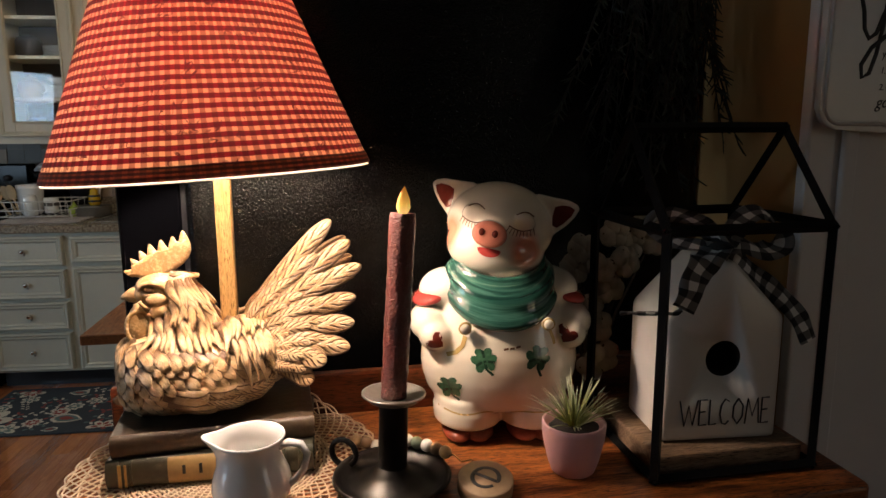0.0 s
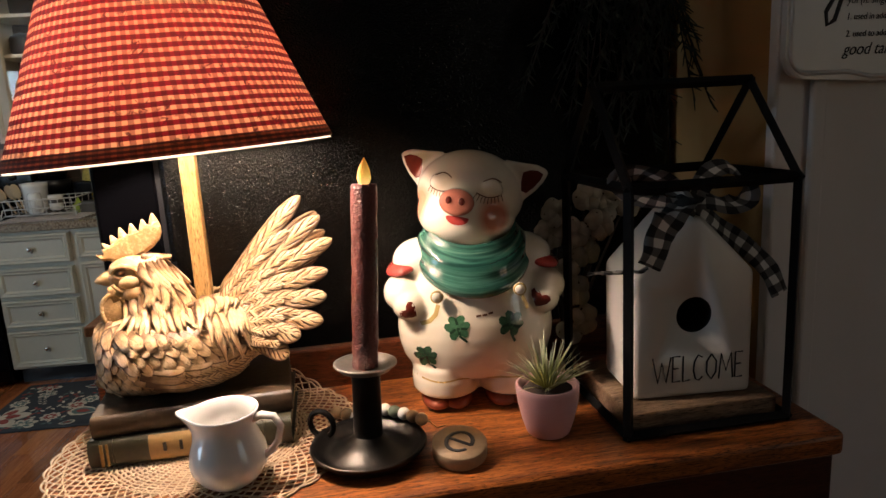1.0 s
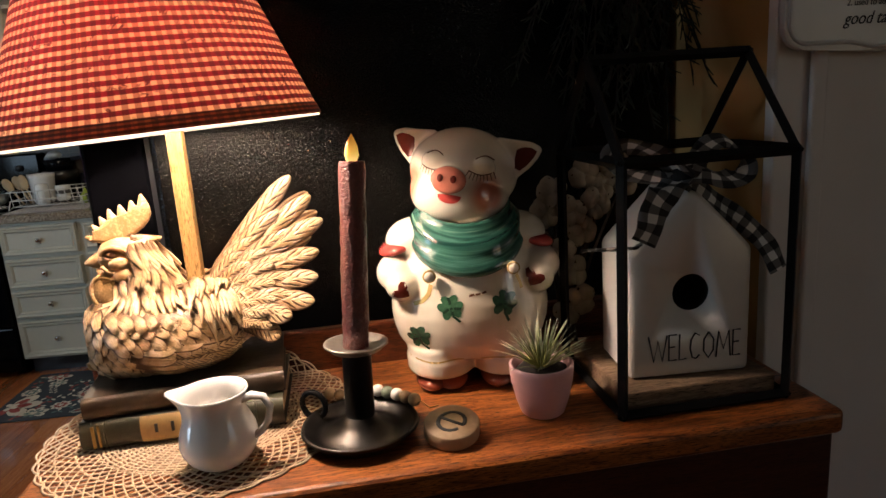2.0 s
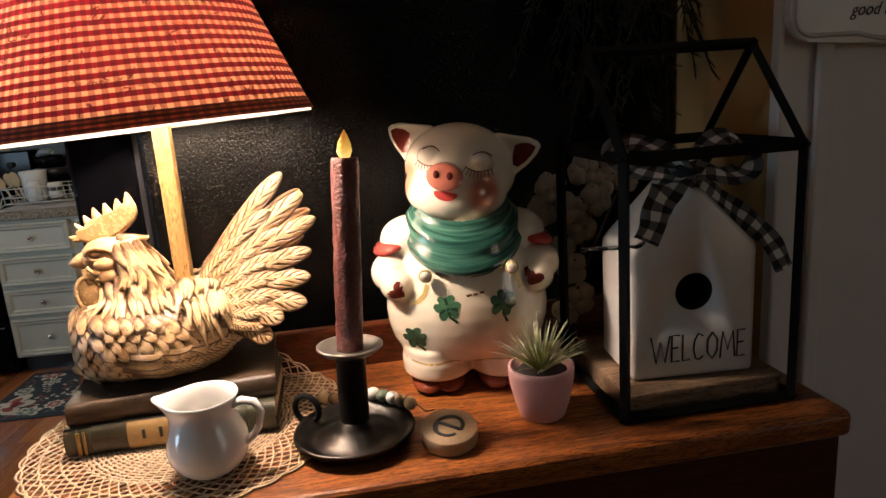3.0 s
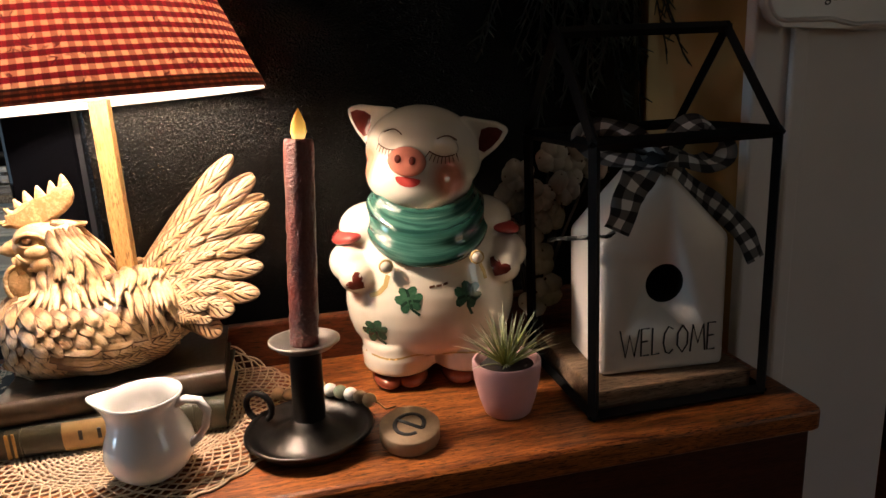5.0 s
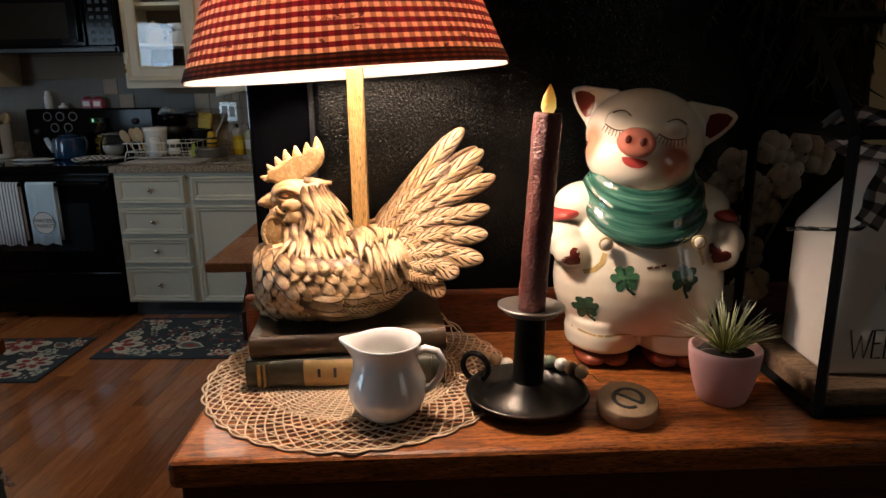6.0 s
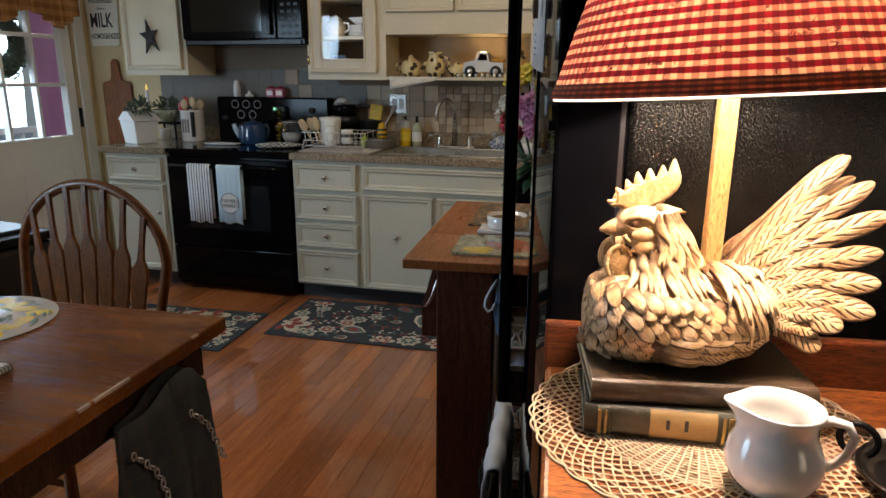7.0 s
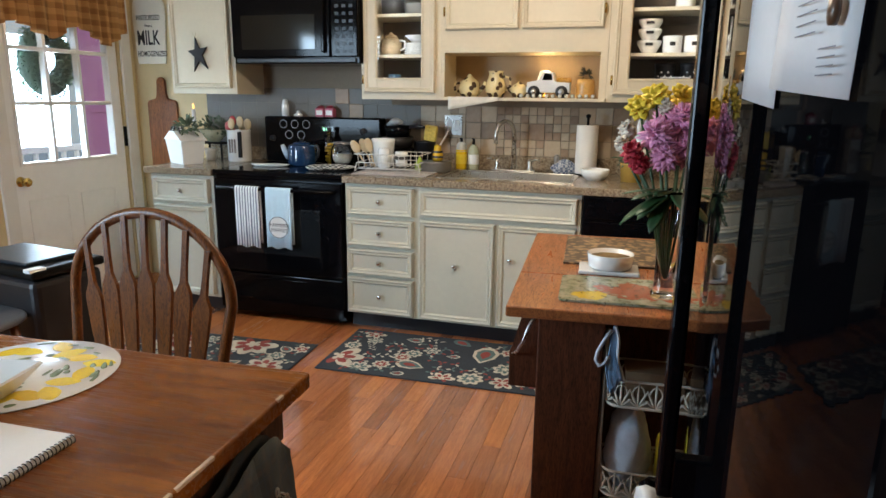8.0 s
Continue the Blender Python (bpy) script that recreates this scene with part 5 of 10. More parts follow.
        inner = [(0.0535, 0.0300), (0.0600, 0.0330), (0.0680, 0.0335), (0.0740, 0.0305), (0.0715, 0.0235), (0.0655, 0.0150), (0.0590, 0.0090), (0.0540, 0.0110), (0.0525, 0.0200)]
        decal("inner_ear", [[(x * s, z) for x, z in inner]], hoof, head, head, -0.14, label="dark red inner ear")


cookie_jar()


# ---- house-shaped wire lantern, birdhouse, bow, cotton ----
def wire_lantern():
    t = thing("wire_lantern", at(0, 0), "black metal house-shaped open lantern with a wooden base", "lantern")
    u0, u1, v0, v1, ze, zr, vm = 0.5345, 0.695, 0.040, 0.188, 0.231, 0.3186, 0.114
    r = 0.0042

    def bar(a, b):
        a, b = Vector(a), Vector(b)
        d = (b - a).normalized()
        bm = tube(B(), [a - d * r * 0.6, b + d * r * 0.6], r * 1.2, 4)
        for f in bm.faces:
            f.smooth = False
        part("bar", bm, BLACK_MAT, t)
    for u in (u0, u1):
        for v in (v0, v1):
            bar((u, v, r), (u, v, ze))
        bar((u, v0, ze), (u, v1, ze))
        bar((u, v0, r), (u, v1, r))
        bar((u, v0, ze), (u, vm, zr))
        bar((u, v1, ze), (u, vm, zr))
    for v in (v0, v1):
        bar((u0, v, ze), (u1, v, ze))
        bar((u0, v, r), (u1, v, r))
    bar((u0, vm, zr), (u1, vm, zr))
    part("base_board", box(B(), u0 + 0.006, u1 - 0.006, v0 + 0.006, v1 - 0.006, 0.001, 0.022, 0.002), TRAY_WOOD, t, "grey-brown wooden base board")


LETTERS = {"W": [[(0, 1), (0.28, 0), (0.5, 0.8), (0.74, 0), (1, 1)]], "E": [[(0.9, 1), (0.12, 1), (0.1, 0), (0.9, 0.02)], [(0.1, 0.52), (0.75, 0.54)]],
           "L": [[(0.15, 1), (0.12, 0), (0.85, 0.04)]], "C": [[(0.85, 0.9), (0.5, 1), (0.2, 0.75), (0.12, 0.4), (0.3, 0.06), (0.6, 0), (0.88, 0.14)]],
           "O": [[(0.5, 1), (0.16, 0.72), (0.14, 0.28), (0.5, 0), (0.86, 0.28), (0.88, 0.72), (0.5, 1)]], "M": [[(0.02, 0), (0.16, 1), (0.5, 0.3), (0.84, 1), (0.98, 0)]]}


def birdhouse():
    m = at(0.6130, 0.0655, 0.0225, -5)
    t = thing("birdhouse", m, "white ceramic birdhouse lettered WELCOME inside the lantern", "birdhouse")
    w, d, e, h = 0.0585, 0.083, 0.121, 0.176
    bm = prism(B(), [(-w, 0), (w, 0), (w, e), (0.006, h), (-0.006, h), (-w, e)], d, pose(0, d, 0, 90), 0)
    bmesh.ops.bevel(bm, geom=bm.edges[:], offset=0.006, segments=3, affect="EDGES", profile=0.5, clamp_overlap=True)
    for f in bm.faces:
        f.smooth = True
    glaze = plain("white_satin_glaze", (0.66, 0.62, 0.55), 0.30, vary=0.05, scale=30, coat=0.08)
    body = part("body", bm, glaze, t)
    cutter = new("cutter", mesh_of("cutter", lathe(B(), [(0.0, -0.02), (0.0176, -0.02), (0.0176, 0.03), (0.0, 0.03)], 40, m @ pose(0.0, 0, 0.082, -90)), glaze))
    mod = body.modifiers.new("hole", "BOOLEAN")
    mod.object, mod.operation, mod.solver = cutter, "DIFFERENCE", "EXACT"
    bpy.context.view_layer.update()
    data = bpy.data.meshes.new_from_object(body.evaluated_get(bpy.context.evaluated_depsgraph_get()))
    body.modifiers.clear()
    body.data = data
    bpy.data.objects.remove(cutter)
    # near-black cup: the shade of the hollow is put into its colour
    part("hole_lining", lathe(B(), [(0.0174, 0.0015), (0.0174, 0.0285), (0.0, 0.029)], 40, pose(0.0, 0, 0.082, -90)), plain("hole_dark", (0.015, 0.013, 0.012), 0.9), t)
    x = -0.0400
    for ch in "WELCOME":
        cw = {"W": 0.0178, "M": 0.0145, "O": 0.0130, "E": 0.0092, "L": 0.0094, "C": 0.0118}[ch]
        bm = B()
        for pts in LETTERS[ch]:
            tube(bm, [(x + px * cw, -0.0003, 0.0165 + pz * 0.0255) for px, pz in pts], 0.00075, 6, True)
        part("letter", bm, INK, t)
        x += cw + 0.0008
    return t


def check_material():
    mat, tree, bsdf = nodes_of("buffalo_check_ribbon")
    tc = tree.nodes.new("ShaderNodeTexCoord")
    sep = tree.nodes.new("ShaderNodeSeparateXYZ")
    link(tree, tc.outputs["UV"], sep.inputs[0])
    bands = [ramp(tree, calc(tree, "FRACT", calc(tree, "MULTIPLY", s, n)), [(0.48, (0.06,) * 3), (0.52, (1, 1, 1))]) for s, n in ((sep.outputs[0], 1.5), (sep.outputs[1], 1.0))]
    avg = mix(tree, 0.5, bands[0], bands[1])
    weave = noise_tex(tree, tc.outputs["Object"], 700, 2)
    link(tree, ramp(tree, avg, [(0.1, (0.012, 0.011, 0.010)), (0.53, (0.13, 0.12, 0.11)), (0.95, (0.72, 0.70, 0.65))]), bsdf.inputs["Base Color"])
    bsdf.inputs["Roughness"].default_value = 0.85
    bump(tree, bsdf, weave, 0.3, 0.0006)
    return mat


def ribbon(name, pts, width, mat, parent, across=(0, 1, 0.3), check=0.016):
    """A ribbon along points; its uv runs in checks."""
    pts = [Vector(p) for p in pts]
    fine = []
    for k in range(len(pts) - 1):      # a smooth line through the points
        p0, p1, p2, p3 = pts[max(k - 1, 0)], pts[k], pts[k + 1], pts[min(k + 2, len(pts) - 1)]
        for j in range(6):
            f = j / 6
            fine.append(0.5 * ((2 * p1) + (p2 - p0) * f + (2 * p0 - 5 * p1 + 4 * p2 - p3) * f * f + (3 * p1 - p0 - 3 * p2 + p3) * f ** 3))
    fine.append(pts[-1])
    bm = B()
    uv = bm.loops.layers.uv.verify()
    rows, length = [], 0.0
    for k, p in enumerate(fine):
        d = (fine[min(k + 1, len(fine) - 1)] - fine[max(k - 1, 0)]).normalized()
        a = Vector(across)
        s = (a - d * a.dot(d)).normalized()
        length += (p - fine[k - 1]).length if k else 0
        n = d.cross(s)
        rows.append(([bm.verts.new(p + s * (width * (q - 0.5)) + n * 0.0015 * math.sin(q * 6 + k * 0.5)) for q in (0, 0.25, 0.5, 0.75, 1)], length / check))
    for (a, la), (b, lb) in zip(rows, rows[1:]):
        for i in range(4):
            f = bm.faces.new((a[i], a[i + 1], b[i + 1], b[i]))
            f.smooth = True
            for loop, (u, v) in zip(f.loops, ((i, la), (i + 1, la), (i + 1, lb), (i, lb))):
                loop[uv].uv = (u / 4, v)
    return thicken(part(name, bm, mat, parent), 0.0005, 0)


def bow():
    t = thing("bow", at(0, 0), "black and white checked ribbon bow on the birdhouse", "bow")
    mat = check_material()
    k = (0.606, 0.070, 0.212)
    part("knot", ball(B(), k, (0.0115, 0.010, 0.0095), 16, 10), mat, t)
    ribbon("loop", [k, (0.590, 0.066, 0.226), (0.570, 0.064, 0.238), (0.552, 0.066, 0.243), (0.543, 0.074, 0.238), (0.550, 0.086, 0.226), (0.572, 0.090, 0.214), (0.594, 0.082, 0.209), k], 0.027, mat, t, (0.35, 0.75, -0.55))
    ribbon("loop", [k, (0.620, 0.060, 0.213), (0.640, 0.056, 0.208), (0.657, 0.060, 0.212), (0.662, 0.070, 0.226), (0.652, 0.078, 0.240), (0.636, 0.080, 0.236), (0.620, 0.078, 0.222), k], 0.027, mat, t, (0.15, 0.85, 0.45))
    ribbon("tail", [k, (0.592, 0.060, 0.207), (0.577, 0.051, 0.200), (0.568, 0.048, 0.188), (0.564, 0.047, 0.174), (0.557, 0.048, 0.160)], 0.027, mat, t, (0.95, 0.1, 0.25))
    ribbon("tail_end", [(0.557, 0.048, 0.160), (0.550, 0.052, 0.1555), (0.538, 0.060, 0.1540), (0.520, 0.068, 0.1535), (0.510, 0.072, 0.1520)], 0.024, mat, t, (0.38, 0.90, -0.20))
    ribbon("tail", [k, (0.628, 0.078, 0.197), (0.648, 0.080, 0.181), (0.667, 0.078, 0.167), (0.681, 0.072, 0.153), (0.690, 0.064, 0.137), (0.697, 0.058, 0.119)], 0.022, mat, t, (0.45, 0.40, 0.80))


def cotton_stems():
    t = thing("cotton_stems", at(0, 0), "dried cotton stems with open white bolls", "dried flowers")
    stem, husk = plain("brown_twig", (0.06, 0.035, 0.02), 0.8, vary=0.3, scale=90), plain("dry_husk", (0.09, 0.05, 0.025), 0.8, vary=0.3, scale=90)
    fluff = plain("cotton_fluff", (0.50, 0.43, 0.33), 0.95, vary=0.12, scale=80, bumps=0.6)
    rnd = random.Random(11)
    spots = [(0.534, 0.222, 0.187), (0.572, 0.224, 0.203), (0.580, 0.212, 0.171), (0.594, 0.226, 0.190), (0.566, 0.220, 0.140), (0.542, 0.216, 0.116), (0.558, 0.224, 0.094), (0.527, 0.228, 0.163), (0.564, 0.220, 0.060), (0.550, 0.226, 0.047), (0.622, 0.228, 0.192), (0.553, 0.214, 0.165), (0.606, 0.220, 0.212)]
    root = Vector((0.556, 0.240, 0.001))
    for u, v, z in spots:
        c = Vector((u, v, z))
        bm = tube(B(), [root + Vector((rnd.uniform(-0.01, 0.01), 0, 0)), (root + c) / 2 + Vector((0, 0.008, 0.01)), c], [0.0022, 0.0018, 0.0012], 6)
        part("stem", bm, stem, t)
        bm = B()
        for k in range(5):
            a = 2 * math.pi * k / 5 + rnd.random()
            ball(bm, c + Vector((0.0085 * math.cos(a), -0.003, 0.0085 * math.sin(a))), (0.0095, 0.010, 0.0105), 14, 10)
        for vert in bm.verts:
            vert.co += 0.0016 * noise.noise_vector(vert.co * 130)
        boll = part("boll", bm, fluff, t, "open white cotton boll")
        bm = B()
        for k in range(5):
            a = 2 * math.pi * (k + 0.5) / 5
            leaf(bm, c + Vector((0, 0.003, 0)), (math.cos(a), -0.55, math.sin(a)), (0, -1, 0.1), 0.021, 0.007, 0.0012, 0.003, 5, 0.7)
        part("husk", bm, husk, boll)


def evergreen_swag():
    t = thing("evergreen_swag", at(0, 0), "dark artificial evergreen spray hanging on the refrigerator", "greenery")
    green = plain("dark_needle_green", (0.012, 0.02, 0.008), 0.5, vary=0.5, scale=120)
    twig = plain("dark_twig", (0.02, 0.013, 0.008), 0.8, vary=0.3)
    rnd = random.Random(21)
    needles = B()
    for k in range(70):
        base = Vector((0.648 + rnd.uniform(-0.06, 0.06), 0.325 - rnd.uniform(0, 0.11), 0.55 + rnd.uniform(-0.08, 0.06)))
        d = Vector((rnd.uniform(-0.42, 0.30), rnd.uniform(-0.12, 0.0), -1)).normalized()
        long = rnd.uniform(0.13, 0.30)
        pts = [base + d * (long * f) + Vector((0, 0, 0.03 * f * f)) for f in (0, 0.25, 0.5, 0.75, 1)]
        part("twig", tube(B(), pts, 0.0009, 4), twig, t)
        for j in range(26):
            f = rnd.uniform(0.15, 1)
            p = base + d * (long * f) + Vector((0, 0, 0.03 * f * f))
            nd = (d + Vector((rnd.uniform(-1, 1), rnd.uniform(-0.9, 0.2), rnd.uniform(-0.6, 0.6)))).normalized()
            s = nd.cross(Vector((0, 1, 0.3))).normalized() * 0.0012
            tip = p + nd * rnd.uniform(0.010, 0.019)
            tip.y = min(tip.y, 0.331)
            a, b, c, e = needles.verts.new(p - s), needles.verts.new(p + s), needles.verts.new(tip + s * 0.4), needles.verts.new(tip - s * 0.4)
            needles.faces.new((a, b, c, e))
    tagged(part("needles", needles, green, t), "dull dark green needles", "", "", "stuff")


def wall_sign():
    m = at(0.7305, 0.108, 0.3165)
    t = thing("wall_sign", m, "white enamel wall sign with black script lettering", "sign")
    w, h = 0.225, 0.30
    r = 0.02
    pts = arc(r, r, r, 180, 270, 6) + [(w * 0.3, 0.0), (w * 0.42, -0.006), (w * 0.58, -0.006), (w * 0.7, 0.0)] + arc(w - r, r, r, 270, 360, 6) + arc(w - r, h - r, r, 0, 90, 6) + arc(r, h - r, r, 90, 180, 6)
    face = plain("white_enamel", (0.62, 0.60, 0.56), 0.3, vary=0.05, scale=20)
    part("plaque", prism(B(), pts, 0.008, pose(0, 0.012, 0, 90), 0.003), face, t)
    rim = [(x, 0.0035, z) for x, z in ((0.5 * w + (x - 0.5 * w) * 0.955, 0.5 * h + (z - 0.5 * h) * 0.965) for x, z in pts)]
    part("rim", tube(B(), rim, 0.0022, 6, False, None, 1.0, True), face, t)
    up = pose(0, 0.0036, 0, 90)
    script = [(0.030, 0.150), (0.034, 0.138), (0.036, 0.122), (0.042, 0.113), (0.050, 0.118), (0.056, 0.134), (0.060, 0.150), (0.057, 0.125), (0.052, 0.098), (0.046, 0.080), (0.038, 0.076), (0.036, 0.088), (0.046, 0.104), (0.062, 0.116)]
    part("lettering", tube(B(), [(0.006 + x * 0.98, 0.0038, z - 0.026) for x, z in script], 0.0024, 6, True, None, 0.25), INK, t, "large black script letter y")
    loop = [(0.098, 0.112), (0.092, 0.117), (0.084, 0.112), (0.081, 0.100), (0.085, 0.090), (0.092, 0.092), (0.098, 0.104), (0.100, 0.114), (0.099, 0.098), (0.103, 0.090), (0.110, 0.096)]
    part("lettering", tube(B(), [(x, 0.0038, z) for x, z in loop], 0.0022, 6, True, None, 0.25), INK, t, "large black script letter a")
    for k, (body, size, z, x) in enumerate((("yol (n. singular)", 0.0104, 0.0690, 0.064), ("1. used in address", 0.0088, 0.0540, 0.064), ("2. used to address", 0.0088, 0.0380, 0.064), ("good tal", 0.0165, 0.0210, 0.062))):
        text_mesh("lettering", body, size, INK, t, up @ pose(x, z, 0.0), 0.9, "", 0.0, 0.35 if k == 3 else 0.15)


wire_lantern()
birdhouse()
bow()
cotton_stems()
evergreen_swag()
wall_sign()


# ---- the kitchen ----
def knob(bm, x, y, z, r=0.013):
    return lathe(bm, [(0.006, 0), (0.005, 0.012), (r, 0.018), (r, 0.024), (r * 0.6, 0.029), (0, 0.030)], 14, pose(x, y, z, 90))


def rim(bm, x0, x1, z0, z1, y, w, h, lip=0.004):
    """A mitred picture-frame moulding round a front: a high outer bead that slopes down to the panel."""
    rings = []
    for d, up in ((0.0, 0.0), (0.0, h * 0.75), (lip, h), (lip * 2, h), (w * 0.55, h * 0.55), (w * 0.62, h * 0.75), (w * 0.75, h * 0.70), (w, 0.0)):
        rings.append([bm.verts.new((x, y - up, z)) for x, z in ((x0 + d, z0 + d), (x1 - d, z0 + d), (x1 - d, z1 - d), (x0 + d, z1 - d))])
    for a, b in zip(rings, rings[1:]):
        for i in range(4):
            bm.faces.new((a[i], a[(i + 1) % 4], b[(i + 1) % 4], b[i]))
    return bm


def front(name, parent, x0, x1, z0, z1, y, mat, knob_at=None):
    """A drawer or door front with a raised frame moulding; the panel's face lies at y."""
    d = part(name, box(B(), x0, x1, y, y + 0.02, z0, z1, 0.002), mat, parent)
    part("moulding", rim(B(), x0 + 0.002, x1 - 0.002, z0 + 0.002, z1 - 0.002, y - 0.0004, 0.034, 0.014), mat, d)
    if knob_at:
        k = part("knob", knob(B(), knob_at[0], y - 0.001, knob_at[1]), CHROME, d, "small round metal knob")
        part("backplate", lathe(B(), [(0.009, 0.0), (0.009, 0.0015), (0, 0.002)], 14, pose(knob_at[0], y - 0.0003, knob_at[1] - 0.008, 90), (0.8, 2.0)), STEEL, k)
    return d


def base_cabinet(x0, x1, label, fronts):
    t = thing("base_cabinet", I4, label, "cabinet", "kitchen base cabinets")
    bm = box(B(), x0, x1, YC + 0.002, YB - 0.01, 0.10, 0.872)
    part("body", bm, CREAM_LOW, t)
    part("toe_kick", box(B(), x0, x1, YC + 0.07, YB - 0.01, 0.0, 0.0995), BLACK_PLASTIC, t)
    for name, a0, a1, z0, z1, k in fronts:
        front(name, t, a0, a1, z0, z1, YC - 0.018, CREAM_LOW, k)
    return t


def kitchen_base():
    base_cabinet(-3.36, -2.905, "pale cream base cabinet with a drawer over a door", [("drawer_front", -3.335, -2.93, 0.70, 0.85, (-3.13, 0.775)), ("door", -3.335, -2.93, 0.12, 0.68, (-2.97, 0.5))])
    rows = ((0.695, 0.855), (0.515, 0.672), (0.345, 0.495), (0.115, 0.325))
    base_cabinet(-2.03, -1.60, "pale cream four-drawer base cabinet with raised panels", [("drawer_front", -2.015, -1.615, a, b, (-1.815, (a + b) / 2)) for a, b in rows])
    base_cabinet(-1.60, -0.70, "pale cream sink base cabinet with two doors", [("drawer_front", -1.575, -0.72, 0.71, 0.85, None), ("door", -1.575, -1.15, 0.115, 0.685, (-1.37, 0.44)), ("door", -1.13, -0.72, 0.115, 0.685, (-1.06, 0.5))])


kitchen_base()


def granite_material():
    mat, tree, bsdf = nodes_of("speckled_granite")
    vec = coords(tree)
    a, b, c = noise_tex(tree, vec, 90, 5, 0.7), noise_tex(tree, vec, 260, 3, 0.6), noise_tex(tree, vec, 30, 4, 0.6)
    col = ramp(tree, a, [(0.34, (0.05, 0.035, 0.025)), (0.46, (0.22, 0.16, 0.10)), (0.6, (0.36, 0.29, 0.20))])
    col = mix(tree, ramp(tree, b, [(0.6, (0, 0, 0)), (0.68, (1, 1, 1))]), col, (0.5, 0.44, 0.34))
    col = mix(tree, ramp(tree, c, [(0.58, (0, 0, 0)), (0.7, (0.8,) * 3)]), col, (0.10, 0.07, 0.05))
    link(tree, col, bsdf.inputs["Base Color"])
    bsdf.inputs["Roughness"].default_value = 0.22
    return mat


GRANITE = granite_material()


def countertops():
    t = thing("countertop", I4, "brown speckled granite worktop with a sink cut-out", "countertop")
    bm = B()
    for x0, x1, y0, y1 in ((-2.035, -1.50, 3.835, 4.53), (-1.4985, -0.7815, 3.835, 3.96), (-1.4985, -0.7815, 4.37, 4.53), (-0.78, 0.35, 3.835, 4.53)):
        box(bm, x0, x1, y0, y1, 0.8725, 0.912, 0.004)
    part("slab", bm, GRANITE, t)
    part("upstand", box(B(), -2.03, 0.35, 4.5305, 4.546, 0.873, 1.0, 0.002), GRANITE, t)
    t = thing("countertop", I4, "short brown granite worktop beside the stove", "countertop")
    part("slab", box(B(), -3.385, -2.895, 3.835, 4.53, 0.8725, 0.912, 0.004), GRANITE, t)
    part("upstand", box(B(), -3.385, -2.895, 4.5305, 4.546, 0.873, 1.0, 0.002), GRANITE, t)


def sink():
    t = thing("sink", I4, "stainless steel sink set into the worktop", "sink")
    bm = B()
    for x0, x1, y0, y1 in ((-1.515, -0.765, 3.945, 3.968), (-1.515, -0.765, 4.362, 4.385), (-1.515, -1.492, 3.9685, 4.3615), (-0.788, -0.765, 3.9685, 4.3615)):
        box(bm, x0, x1, y0, y1, 0.9125, 0.917, 0.002)
    part("rim", bm, STEEL, t)
    bm = B()
    for a in ((-1.49, -1.487, 3.972, 4.358, 0.75, 0.911), (-0.793, -0.79, 3.972, 4.358, 0.75, 0.911), (-1.49, -0.79, 3.97, 3.973, 0.75, 0.911), (-1.49, -0.79, 4.357, 4.36, 0.75, 0.911), (-1.49, -0.79, 3.972, 4.358, 0.745, 0.75)):
        box(bm, *a)
    part("basin", bm, STEEL, t)
    t = thing("faucet", pose(-1.17, 4.44, 0.912), "brushed steel gooseneck faucet with two lever handles", "faucet")
    part("base_plate", box(B(), -0.13, 0.13, -0.025, 0.025, 0.0, 0.012, 0.005), STEEL, t)
    part("spout", tube(B(), [(0, 0, 0.01), (0, 0, 0.22)] + [(0.0, -0.075 + 0.075 * math.cos(radians(a)), 0.22 + 0.085 * math.sin(radians(a))) for a in range(15, 181, 15)] + [(0.0, -0.152, 0.175)], [0.017] + [0.011] * 13 + [0.013], 14, True, pose(0, 0, 0, 0, 0, -35)), STEEL, t)
    for s in (-1, 1):
        bm = lathe(B(), [(0.018, 0.01), (0.012, 0.03), (0.014, 0.06), (0.009, 0.075), (0, 0.078)], 16, pose(0.10 * s, 0, 0))
        tube(bm, [(0.10 * s, 0, 0.068), (0.14 * s, -0.01, 0.078), (0.165 * s, -0.015, 0.076)], [0.007, 0.006, 0.008], 10)
        part("lever", bm, STEEL, t)
    bm = lathe(B(), [(0.015, 0.0), (0.011, 0.03), (0.012, 0.07), (0.016, 0.09), (0.012, 0.11), (0, 0.112)], 14, pose(0.26, 0, 0))
    part("sprayer", bm, STEEL, t)


